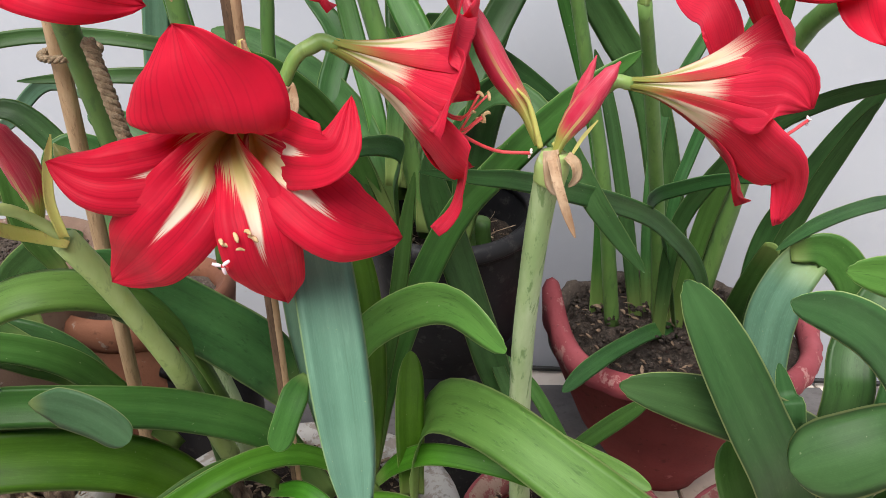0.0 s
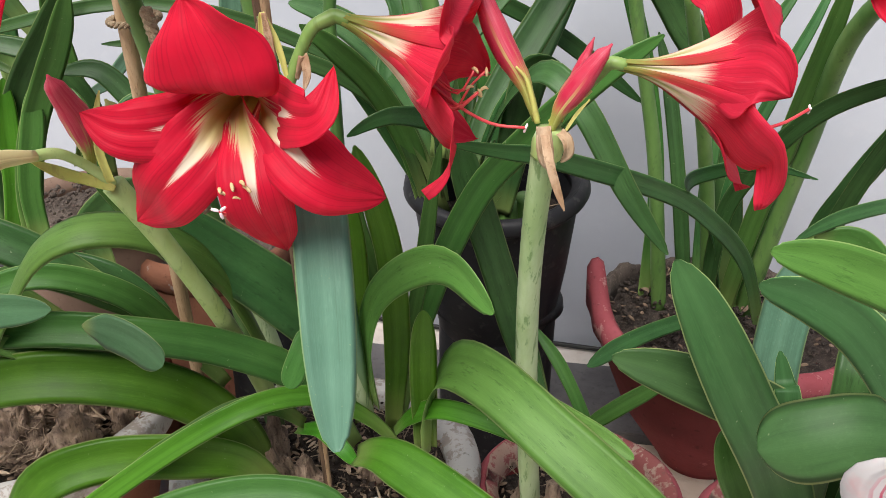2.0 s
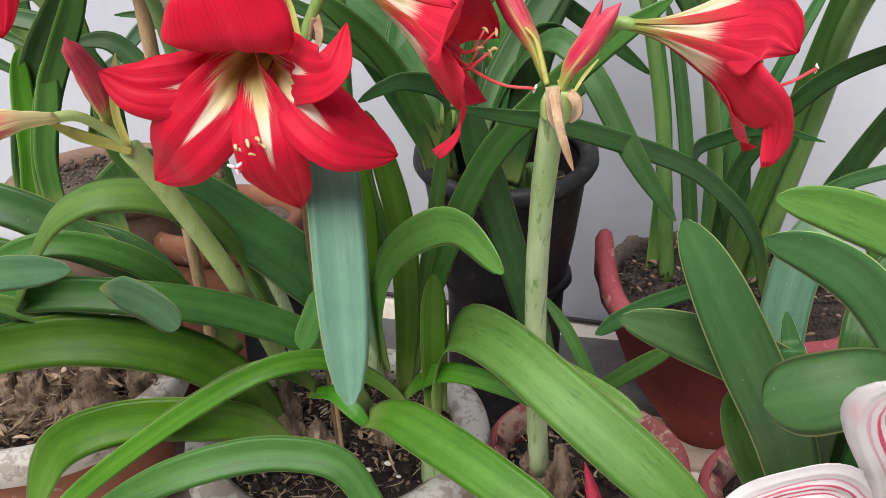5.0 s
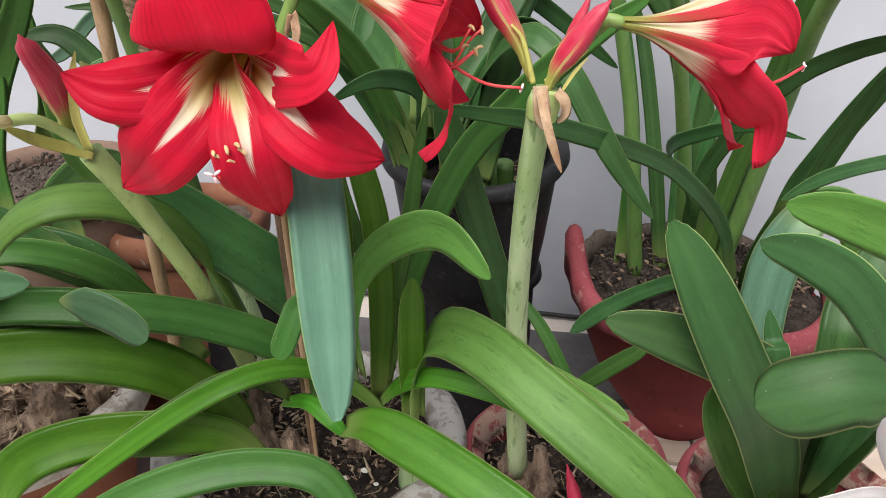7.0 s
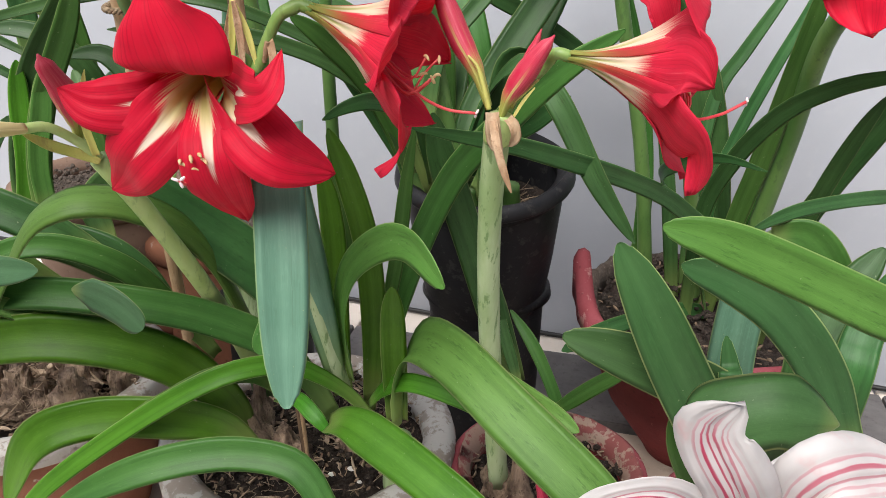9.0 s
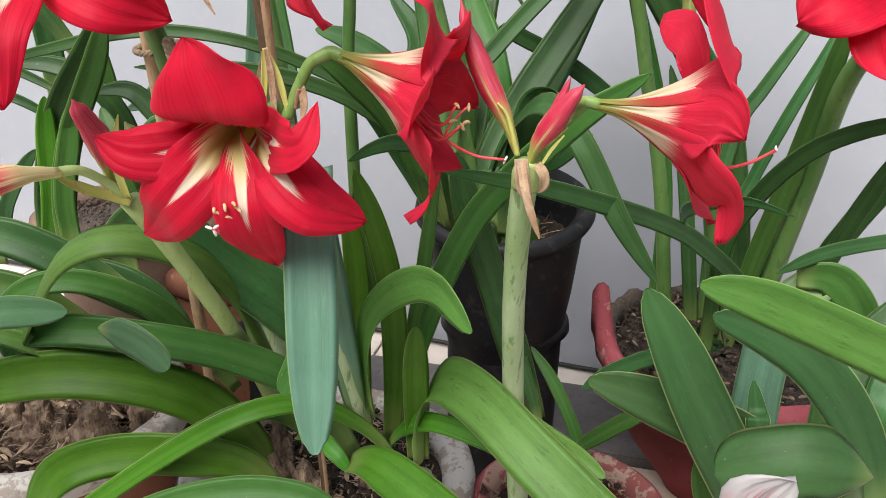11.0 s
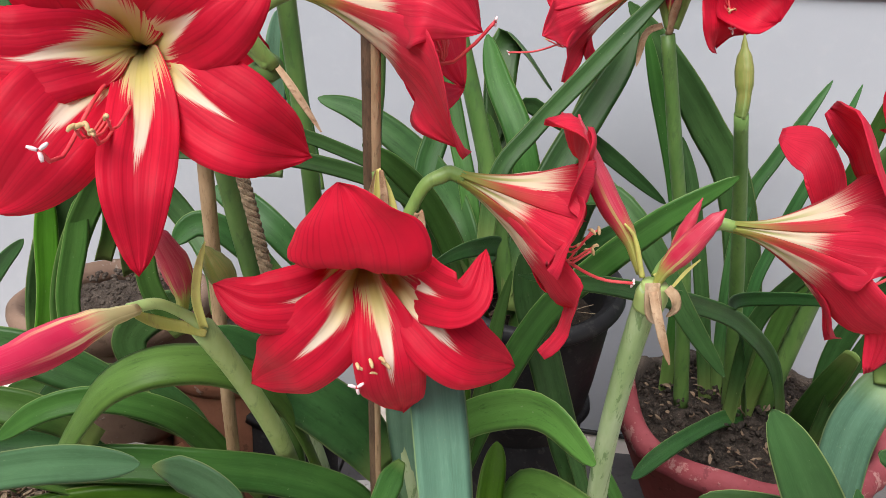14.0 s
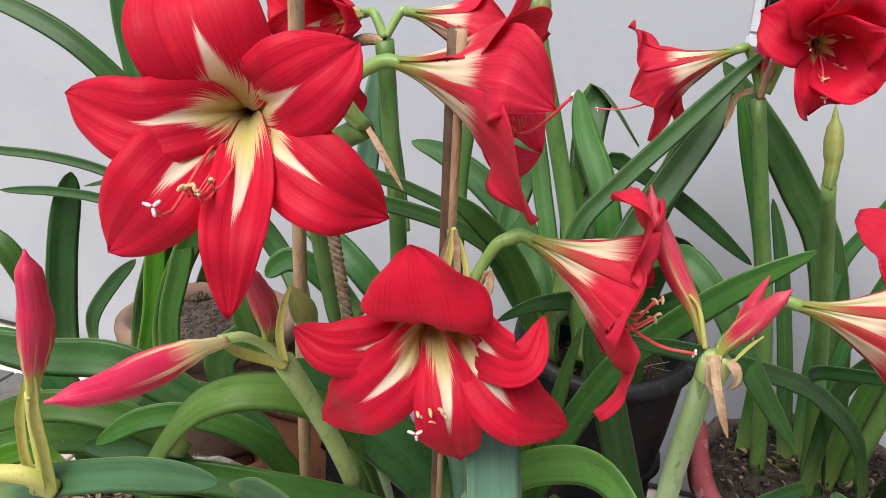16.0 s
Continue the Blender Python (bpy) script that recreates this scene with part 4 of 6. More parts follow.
# ------------------------------------------------------------------ pots
def pot(name, at, r_rim, r_base, height, body, rim, label, lip=0.022, band=0.040, soil=None, soil_drop=0.016, seed=0, tilt=None, worn=None, belly=0.45):
    """A round pot with a thick rolled rim; at is the middle of its foot."""
    x, y, z = at
    ob = thing(name, at, label, "plant pot", "plant pots along the wall")
    h, t = height, 0.010
    rb, rr = r_base, r_rim
    body_profile = [(0.01, 0.012), (rb - t, 0.012), (rr - lip - t, h - band), (rr - lip - t, h - 0.016), (rr - lip, h - 0.016), (rr - lip, h - band), (rb + belly * (rr - rb), h * 0.42), (rb + 0.006, 0.012), (rb, 0.0), (0.01, 0.0)]
    turned("body", ob, at, body_profile, body, "", 0.006, seed, tilt)
    if rim is None:
        soil_disc(ob, Vector(at) + Vector((0, 0, h - soil_drop - 0.012)), rr - lip - 0.004, soil, seed)
        return ob
    top = [(rr - lip - t - 0.001, h - band + 0.004), (rr - lip - t - 0.001, h - 0.010), (rr - lip, h - 0.001), (rr - 0.010, h), (rr - 0.002, h - 0.006), (rr, h - 0.016), (rr - 0.002, h - band + 0.006), (rr - 0.010, h - band), (rr - lip + 0.001, h - band - 0.004), (rr - lip - 0.004, h - band + 0.002)]
    v, f = lathe(top, wob=0.008, seed=seed + 1)
    k = len(top)
    f = f[:-2] + [((k - 1) * 56 + j, j, (j + 1) % 56, (k - 1) * 56 + (j + 1) % 56) for j in range(56)]
    rot = Euler([radians(d) for d in (tilt or (0, 0, 0))]).to_matrix()
    q = [rot @ Vector(p) + Vector(at) for p in v]
    under(mesh_object("rim", q, f, None, rim), ob)
    if worn:
        # bare pale clay along the inner edge where the paint has chipped off
        vv, ff, k = [], [], 72
        for i in range(k + 1):
            a = 2 * math.pi * i / k
            w = 0.0005 + 0.0018 * math.sin(3 * a + seed) + 0.0014 * math.sin(11 * a + 2 * seed) + 0.0008 * math.sin(29 * a)
            for r, z in ((rr - lip - t - 0.0035, h - band), (rr - lip - t - 0.0035, h - 0.008), (rr - lip - 0.001, h + 0.0020), (rr - lip + w, h + 0.0018), (rr - lip + w, h - 0.004)):
                vv.append(rot @ Vector((r * math.cos(a), r * math.sin(a), z)) + Vector(at))
        for i in range(k):
            ff += [(i * 5 + j, i * 5 + j + 1, i * 5 + j + 6, i * 5 + j + 5) for j in range(4)]
        under(mesh_object("worn_edge", vv, ff, None, worn), ob, "chipped pale clay edge")
    if soil:
        top_at = rot @ Vector((0, 0, h - soil_drop - 0.012)) + Vector(at)
        soil_disc(ob, top_at, rr - lip - 0.006, soil, seed, tilt=tilt)
    return ob


pot("terracotta_pot", (-0.115, 0.600, 0.0), 0.165, 0.105, 0.200, TERRACOTTA, CRUST_RIM, "terracotta pot with a lime-crusted grey rim", soil=SOIL, seed=3, lip=0.026, band=0.045)
pot("terracotta_pot", (-0.470, 0.600, 0.0), 0.158, 0.100, 0.220, TERRACOTTA, CRUST_RIM, "orange terracotta pot full of bulbs and dry litter", soil=SOIL, seed=5, lip=0.024)
pot("small_red_pot", (0.153, 0.628, 0.0), 0.110, 0.072, 0.180, RED_POT, RED_RIM, "small red painted clay pot with a chipped rim", soil=SOIL, seed=7, lip=0.011, band=0.030, worn=CHIPPED, soil_drop=0.024)
pot("small_red_pot", (0.378, 0.590, 0.0), 0.112, 0.074, 0.180, RED_POT, RED_RIM, "small red painted clay pot holding a lily", soil=SOIL, seed=9, lip=0.011, band=0.030, worn=CHIPPED, soil_drop=0.024)
bowl = pot("large_red_bowl_pot", (0.332, 0.935, 0.0), 0.180, 0.056, 0.225, RED_POT, None, "large red painted bowl-shaped pot with a broken rim", soil=SOIL_DAMP, seed=11, lip=0.012, band=0.010, soil_drop=-0.010, belly=0.50)
verts, faces = [], []
steps = 70
for i in range(steps):
    deg = 189 + 176 * i / (steps - 1)
    a = radians(deg)
    ear = 0.072 * math.exp(-((deg - 189) / 15) ** 2) + 0.030 * math.exp(-((deg - 365) / 15) ** 2)
    top = 0.250 + ear + 0.002 * math.sin(9 * a)
    notch = 0.0012 * math.sin(34 * a)
    low = 0.214 + 0.55 * ear
    for r, z in ((0.163, low), (0.160, (low + top) / 2), (0.164, top - 0.006), (0.172, top), (0.180, top - 0.003), (0.186 + notch, top - 0.014), (0.184 + notch, low + 0.006), (0.174, low)):
        verts.append(Vector((0.332 + r * math.cos(a), 0.935 + r * math.sin(a), z)))
for i in range(steps - 1):
    for j in range(8):
        k = (j + 1) % 8
        faces.append((i * 8 + j, (i + 1) * 8 + j, (i + 1) * 8 + k, i * 8 + k))
faces += [tuple(range(8)), tuple((steps - 1) * 8 + j for j in range(7, -1, -1))]
under(mesh_object("rim", verts, faces, None, RED_RIM), bowl, "thick red rim, broken away at the back")
verts, faces = [], []
steps = 60
for i in range(steps):
    a = radians(8 + 186 * i / (steps - 1))
    bite = 0.006 * math.sin(5 * a + 0.6) + 0.004 * math.sin(13 * a + 1.0) + 0.002 * math.sin(31 * a)
    for r, z in ((0.146, 0.214), (0.149 + 0.3 * bite, 0.246 + bite), (0.156, 0.252 + bite), (0.164 + 0.2 * bite, 0.248 + bite), (0.171, 0.236), (0.168, 0.210)):
        verts.append(Vector((0.332 + r * math.cos(a), 0.935 + r * math.sin(a), z)))
for i in range(steps - 1):
    for j in range(6):
        k = (j + 1) % 6
        faces.append((i * 6 + j, (i + 1) * 6 + j, (i + 1) * 6 + k, i * 6 + k))
faces += [tuple(range(6)), tuple((steps - 1) * 6 + j for j in range(5, -1, -1))]
under(mesh_object("broken_edge", verts, faces, None, SOIL_PALE), bowl, "bare crumbling clay edge without paint")
pot("black_plastic_pot", (0.032, 0.900, 0.0), 0.090, 0.070, 0.262, BLACK_PLASTIC, BLACK_PLASTIC, "black plastic pot standing empty under another", seed=13, lip=0.010, band=0.022)
pot("black_plastic_pot", (0.030, 0.904, 0.216), 0.114, 0.074, 0.235, BLACK_PLASTIC, BLACK_PLASTIC, "black plastic pot leaning forward in a second pot", soil=SOIL, seed=15, lip=0.011, band=0.026, soil_drop=0.062, tilt=(12, 0, 0))
pot("clay_pot", (-0.500, 0.820, 0.205), 0.122, 0.080, 0.190, CLAY_DUSTY, CLAY_DUSTY, "old dusty clay pot with dry pale soil", soil=SOIL_PALE, seed=17, lip=0.014, band=0.034)
pot("clay_pot", (-0.500, 0.820, 0.0), 0.115, 0.085, 0.205, TERRACOTTA_DARK, TERRACOTTA_DARK, "dark brown clay pot serving as a stand", seed=19, lip=0.012)
pot("clay_pot", (-0.355, 0.860, 0.0), 0.110, 0.080, 0.330, TERRACOTTA_DARK, TERRACOTTA_DARK, "tall dark brown clay pot", soil=SOIL_PALE, seed=21, lip=0.012)
pot("black_plastic_pot", (-0.275, 0.830, 0.0), 0.070, 0.055, 0.265, BLACK_PLASTIC, BLACK_PLASTIC, "black plastic nursery pot", soil=SOIL, seed=23, lip=0.008, band=0.02)

# ------------------------------------------------------------------ stakes and ties
def stake(pts, radii, label, split=False):
    ob = thing("garden_cane", pts[0], label, "cane", "garden canes")
    tube(ob, pts, radii, CANE_DARK if split else CANE, "stick", n=30, ring=10, lobes=4 if split else 0, depth=0.14)
    if split:
        off = Vector((0.0036, -0.0016, 0))
        tube(ob, [Vector(p) + off for p in pts], [r * 0.75 for r in radii], CANE, "splinter", "pale split half of the cane", n=30, ring=7)
    return ob


stake([(-0.095, 0.547, 0.170), (-0.096, 0.535, 0.300), (-0.092, 0.500, 0.520), (-0.083, 0.447, 0.806)], [0.0028, 0.0040, 0.0056], "split brown bamboo cane stuck in the soil", True)
stake([(-0.260, 0.620, 0.170), (-0.253, 0.590, 0.420), (-0.241, 0.555, 0.634), (-0.217, 0.500, 0.850)], [0.0064, 0.0066, 0.0064], "smooth pale brown wooden stake")
rope = thing("rope_tie", (-0.215, 0.540, 0.650), "twisted jute rope tying a flower stalk to a stake", "rope")
for k in range(3):
    pts = []
    for i in range(40):
        a = 2 * math.pi * i / 39
        c = Vector((-0.2302 + 0.0205 * math.cos(a), 0.5500 + 0.0150 * math.sin(a), 0.657 + 0.006 * math.sin(a + 1) - 0.004 * math.cos(a)))
        tw = 9 * a + k * 2.094
        pts.append(c + Vector((math.cos(a), math.sin(a), 0)) * (0.0016 * math.cos(tw)) + Vector((0, 0, 0.0016 * math.sin(tw))))
    tube(rope, pts, [0.0016, 0.0016], ROPE, "strand", n=90, ring=6)
ROPE_A, ROPE_M, ROPE_B = Vector((-0.2045, 0.526, 0.668)), Vector((-0.183, 0.514, 0.605)), Vector((-0.164, 0.502, 0.515))
for k in range(3):
    pts = []
    for i in range(40):
        t = i / 39
        c = ROPE_A.lerp(ROPE_M, t).lerp(ROPE_M.lerp(ROPE_B, t), t)
        tw = 60 * t + k * 2.094
        pts.append(c + Vector((0.0032 * math.cos(tw), 0.0032 * math.sin(tw), 0)))
    tube(rope, pts, [0.0027, 0.0026], ROPE, "rope_end", n=90, ring=6)

# ------------------------------------------------------------------ plants
plant_front = thing("amaryllis_plant", (-0.10, 0.60, 0.185), "red amaryllis in full bloom with long strap leaves", "plant", "potted amaryllis")
plant_red_small = thing("amaryllis_plant", (0.110, 0.590, 0.165), "tall pale-stalked amaryllis with one flower and buds", "plant", "potted amaryllis")
plant_lily = thing("lily_plant", (0.370, 0.590, 0.165), "lily with broad pale-edged leaves and striped flower", "plant")
plant_red_bowl = thing("amaryllis_plant", (0.330, 0.950, 0.24), "dark-leaved amaryllis with far flowers in a red bowl", "plant", "potted amaryllis")
plant_black = thing("amaryllis_plant", (0.040, 0.810, 0.40), "dark-leaved amaryllis in a leaning black pot", "plant", "potted amaryllis")
plant_tied = thing("amaryllis_plant", (-0.200, 0.640, 0.19), "thick-stalked amaryllis tied to a wooden stake", "plant", "potted amaryllis")
plant_back = thing("amaryllis_plant", (-0.480, 0.800, 0.38), "leafy amaryllis in an old clay pot", "plant", "potted amaryllis")
plant_left = thing("amaryllis_plant", (-0.440, 0.600, 0.21), "young amaryllis with a large closed bud", "plant", "potted amaryllis")


# amaryllis in the limed terracotta pot
strap(plant_front, [(-0.062, 0.560, 0.300), (-0.066, 0.520, 0.438), (-0.056, 0.460, 0.561), (-0.046, 0.440, 0.596), (-0.037, 0.416, 0.579), (-0.024, 0.385, 0.526), (-0.006, 0.337, 0.429)], 0.0355, (0.915, 0.395, -0.087), LEAF_BLUE, tip=2.6, ref=0.75)
strap(plant_front, [(-0.045, 0.560, 0.300), (-0.050, 0.550, 0.372), (-0.032, 0.525, 0.435), (0.005, 0.490, 0.482), (0.042, 0.462, 0.502), (0.078, 0.435, 0.482)], 0.0290, (-0.40, 0.42, 0.81), LEAF_LIGHT, tip=2.2, turn=0, base=0.3)
strap(plant_front, [(0.006, 0.552, 0.263), (0.010, 0.548, 0.325), (0.030, 0.535, 0.371), (0.071, 0.500, 0.382), (0.132, 0.455, 0.362), (0.203, 0.420, 0.324), (0.241, 0.410, 0.298)], 0.0482, (0.587, 0.495, 0.640), LEAF_LIGHT, tip=1.6, ref=0.70)
strap(plant_front, [(0.003, 0.556, 0.263), (0.004, 0.545, 0.351), (0.008, 0.530, 0.427)], 0.0246, (-0.970, -0.243, -0.003), LEAF_BRIGHT, tip=1.2, base=0.9)
strap(plant_front, [(-0.033, 0.570, 0.262), (-0.008, 0.550, 0.302), (0.026, 0.530, 0.328), (0.081, 0.510, 0.331), (0.112, 0.500, 0.320)], 0.0182, (0.130, 0.589, 0.797), LEAF_BRIGHT, tip=1.4)
strap(plant_front, [(-0.051, 0.505, 0.285), (-0.020, 0.485, 0.306), (0.033, 0.455, 0.305), (0.095, 0.420, 0.296), (0.133, 0.400, 0.289)], 0.0393, (0.446, 0.642, 0.624), LEAF_BRIGHT, tip=1.6, base=0.5, ref=0.55)
strap(plant_front, [(-0.025, 0.560, 0.255), (-0.045, 0.550, 0.289), (-0.077, 0.530, 0.324), (-0.107, 0.510, 0.339), (-0.148, 0.480, 0.337), (-0.215, 0.450, 0.299), (-0.308, 0.420, 0.225), (-0.360, 0.410, 0.159)], 0.0195, (0.580, -0.247, -0.776), LEAF_BRIGHT, tip=1.3, ref=0.50)
strap(plant_front, [(-0.112, 0.540, 0.286), (-0.135, 0.520, 0.318), (-0.160, 0.490, 0.328), (-0.197, 0.470, 0.309), (-0.251, 0.455, 0.274)], 0.0205, (0.538, -0.284, -0.793), LEAF_MID, tip=0.9, ref=0.50)
strap(plant_front, [(-0.141, 0.520, 0.227), (-0.166, 0.500, 0.266), (-0.215, 0.475, 0.284), (-0.278, 0.455, 0.284), (-0.329, 0.435, 0.261), (-0.362, 0.420, 0.192)], 0.0418, (0.382, -0.413, -0.827), LEAF_BRIGHT, tip=1.4, base=0.5, turn=-30, ref=0.62)
strap(plant_front, [(-0.007, 0.430, 0.194), (-0.037, 0.450, 0.240), (-0.066, 0.460, 0.267), (-0.111, 0.455, 0.276), (-0.158, 0.440, 0.275), (-0.214, 0.420, 0.260), (-0.282, 0.400, 0.225)], 0.0309, (0.198, -0.604, -0.772), LEAF_MID, tip=1.2, ref=0.50)
strap(plant_front, [(-0.157, 0.545, 0.211), (-0.171, 0.535, 0.270), (-0.217, 0.495, 0.341), (-0.292, 0.460, 0.370), (-0.365, 0.440, 0.363), (-0.436, 0.430, 0.336)], 0.0455, (0.027, -0.567, -0.823), LEAF_BRIGHT, tip=1.6, base=0.35, ref=0.55)
strap(plant_front, [(-0.075, 0.580, 0.235), (-0.099, 0.570, 0.288), (-0.123, 0.550, 0.336), (-0.175, 0.520, 0.375), (-0.227, 0.490, 0.399), (-0.307, 0.470, 0.409), (-0.403, 0.455, 0.397)], 0.0327, (-0.061, -0.557, -0.828), LEAF_MID, tip=1.5, ref=0.50)
strap(plant_front, [(-0.2484, 0.4385, 0.4365), (-0.2206, 0.4340, 0.4360), (-0.1970, 0.4300, 0.4295), (-0.1771, 0.4280, 0.4138)], 0.0310, (0.50, 0.10, 0.86), LEAF_GREY, tip=2.2, channel=0.08, base=0.05, ref=0.60)
strap(plant_front, [(-0.232, 0.620, 0.264), (-0.266, 0.600, 0.329), (-0.297, 0.570, 0.390), (-0.345, 0.540, 0.422), (-0.392, 0.520, 0.419), (-0.437, 0.510, 0.388)], 0.0259, (-0.276, -0.614, -0.739), LEAF_MID, tip=1.3, ref=0.50)
strap(plant_front, [(-0.150, 0.575, 0.320), (-0.178, 0.540, 0.440), (-0.210, 0.500, 0.492), (-0.250, 0.472, 0.506), (-0.292, 0.462, 0.488), (-0.325, 0.460, 0.445), (-0.360, 0.460, 0.385)], 0.0380, (-0.51, 0.72, 0.30), LEAF_LIGHT, tip=1.3, ref=0.75)
strap(plant_front, [(-0.252, 0.520, 0.330), (-0.301, 0.480, 0.371), (-0.361, 0.450, 0.405), (-0.401, 0.445, 0.411)], 0.0181, (-0.121, -0.634, -0.764), LEAF_LIGHT, tip=1.2)
strap(plant_front, [(-0.097, 0.590, 0.342), (-0.126, 0.570, 0.399), (-0.169, 0.550, 0.445), (-0.215, 0.530, 0.485), (-0.237, 0.520, 0.510)], 0.0550, (-0.426, -0.569, -0.703), LEAF_DARK, tip=1.5, base=0.7, ref=0.50)
strap(plant_front, [(-0.071, 0.600, 0.250), (-0.074, 0.600, 0.339), (-0.071, 0.595, 0.423), (-0.072, 0.590, 0.477), (-0.077, 0.585, 0.516)], 0.0250, (-0.946, -0.324, 0.011), LEAF_BRIGHT, tip=1.3, base=0.8)
strap(plant_front, [(-0.043, 0.610, 0.241), (-0.034, 0.600, 0.345), (-0.032, 0.580, 0.440), (-0.038, 0.560, 0.506), (-0.049, 0.540, 0.565)], 0.0256, (-0.950, -0.305, -0.060), LEAF_BRIGHT, tip=1.2, base=0.7, ref=0.50)
strap(plant_front, [(-0.049, 0.620, 0.221), (-0.029, 0.620, 0.334), (-0.012, 0.615, 0.420), (0.000, 0.610, 0.503), (0.009, 0.605, 0.552)], 0.0153, (-0.974, -0.165, 0.158), LEAF_MID, tip=0.9, base=0.8)
strap(plant_front, [(-0.046, 0.640, 0.227), (-0.028, 0.640, 0.323), (0.003, 0.635, 0.419), (0.041, 0.630, 0.502), (0.081, 0.625, 0.551), (0.131, 0.615, 0.604), (0.187, 0.612, 0.647)], 0.0279, (-0.909, -0.008, 0.418), LEAF_MID, tip=1.1, base=0.6, ref=0.50)
strap(plant_front, [(0.105, 0.700, 0.232), (0.073, 0.680, 0.341), (0.043, 0.660, 0.449), (0.024, 0.650, 0.514), (0.017, 0.640, 0.559)], 0.0343, (-0.917, -0.259, -0.304), LEAF_DARK, tip=1.2, base=0.6, ref=0.40)
strap(plant_front, [(-0.121, 0.540, 0.278), (-0.089, 0.520, 0.297), (-0.064, 0.505, 0.292), (-0.047, 0.500, 0.277)], 0.0158, (0.545, 0.645, 0.536), LEAF_BRIGHT, tip=1.0)
strap(plant_front, [(-0.063, 0.475, 0.439), (-0.068, 0.460, 0.433), (-0.074, 0.448, 0.417), (-0.081, 0.442, 0.396)], 0.0197, (0.928, 0.118, -0.354), LEAF_MID, tip=1.5, channel=0.08, base=0.3, ref=0.70)
strap(plant_front, [(-0.041, 0.600, 0.383), (-0.077, 0.620, 0.472), (-0.075, 0.620, 0.532)], 0.0175, (-0.894, -0.415, -0.166), LEAF_MID, tip=1.2)
tube(plant_front, [(-0.060, 0.570, 0.284), (-0.066, 0.550, 0.353), (-0.073, 0.525, 0.438), (-0.077, 0.490, 0.533), (-0.070, 0.456, 0.625)], [0.0085, 0.0080, 0.0075, 0.0075], PALE_STALK, "scape")
tube(plant_front, [(-0.175, 0.600, 0.271), (-0.185, 0.575, 0.339), (-0.179, 0.515, 0.426), (-0.190, 0.468, 0.510), (-0.202, 0.445, 0.555)], [0.0095, 0.0090, 0.0085, 0.0080, 0.0088], SCAPE, "scape")
tube(plant_front, [(-0.162, 0.625, 0.242), (-0.173, 0.620, 0.315), (-0.194, 0.615, 0.386), (-0.216, 0.600, 0.461)], [0.0105, 0.0095, 0.0085, 0.0080], PALE_STALK, "scape")
amaryllis(plant_front, (-0.072, 0.456, 0.630), (-0.075, 0.446, 0.634), (0.12, -0.960, -0.25), [
    ([(-0.0842, 0.392, 0.6338), (-0.0939, 0.362, 0.6262), (-0.1215, 0.348, 0.6245), (-0.1477, 0.349, 0.6335)], 0.041, dict(roll=0.35)),
    ([(-0.0793, 0.392, 0.6294), (-0.0831, 0.357, 0.6124), (-0.1078, 0.352, 0.5867), (-0.1374, 0.371, 0.5610)], 0.050, dict(roll=0.30, point=1.2)),
    ([(-0.0685, 0.392, 0.6317), (-0.0531, 0.356, 0.6059), (-0.0485, 0.355, 0.5804), (-0.0480, 0.386, 0.5404)], 0.042, dict(roll=0.25)),
    ([(-0.0579, 0.392, 0.6321), (-0.0345, 0.365, 0.6191), (-0.0078, 0.358, 0.5992), (0.0177, 0.384, 0.5816)], 0.046, dict(roll=0.25)),
    ([(-0.0525, 0.3920, 0.6338), (-0.0263, 0.3560, 0.6352), (-0.0074, 0.3460, 0.6405), (-0.0015, 0.3620, 0.6600)], 0.041, dict(roll=0.0, cup=0.08, broad=0.52, point=0.75, early=0.85)),
    ([(-0.0695, 0.3920, 0.6427), (-0.0665, 0.3540, 0.6468), (-0.0680, 0.3450, 0.6626), (-0.0725, 0.3430, 0.6791), (-0.0765, 0.3490, 0.6955)], 0.078, dict(roll=0.05, cup=-0.03, broad=0.72, point=0.90, swelling=5.0, early=0.5, ruffle=0.004, side=(-1.0, 0.0, 0.38))),
], 1, length=0.058, pistil=(-0.066, 0.341, 0.583), droop=0.28, anthers=(-0.060, 0.345, 0.5967), face=(0.22, -0.93, 0.28))
trumpet(plant_front, [(-0.066, 0.452, 0.628), (-0.057, 0.455, 0.649), (-0.048, 0.458, 0.666), (-0.038, 0.460, 0.672)], (-0.027, 0.462, 0.672), (0.944, 0.000, -0.331), 0.082, 0.048, [((0.058, 0.525, 0.630), 0.046), ((0.056, 0.492, 0.589), 0.052), ([(0.052, 0.437, 0.612), (0.048, 0.432, 0.585), (0.033, 0.420, 0.572)], 0.040), ((0.032, 0.403, 0.636), 0.050), ([(0.052, 0.445, 0.693), (0.046, 0.430, 0.716), (0.024, 0.421, 0.715)], 0.058), ((0.055, 0.498, 0.702), 0.052)], 2, turn=-176, out=1.22, pistil=(0.092, 0.468, 0.605))

# spathe bracts and stalk cluster of the main umbel
tube(plant_front, [(-0.075, 0.453, 0.628), (-0.078, 0.452, 0.654), (-0.080, 0.452, 0.674)], [0.0026, 0.0024, 0.0022], PEDICEL, "withered_flower_stalk", label="withered flower stalk")
strap(plant_front, [(-0.078, 0.449, 0.676), (-0.083, 0.448, 0.654), (-0.091, 0.446, 0.629)], 0.0050, (0.855, 0.422, -0.300), BRACT_DRY, name="bract", tip=0.7, thick=0.0006, label="dry brown bract", channel=0.4)
strap(plant_front, [(-0.077, 0.447, 0.677), (-0.078, 0.446, 0.655), (-0.082, 0.445, 0.628)], 0.0048, (0.879, 0.454, -0.143), BRACT, name="bract", tip=0.7, thick=0.0006, channel=0.4)
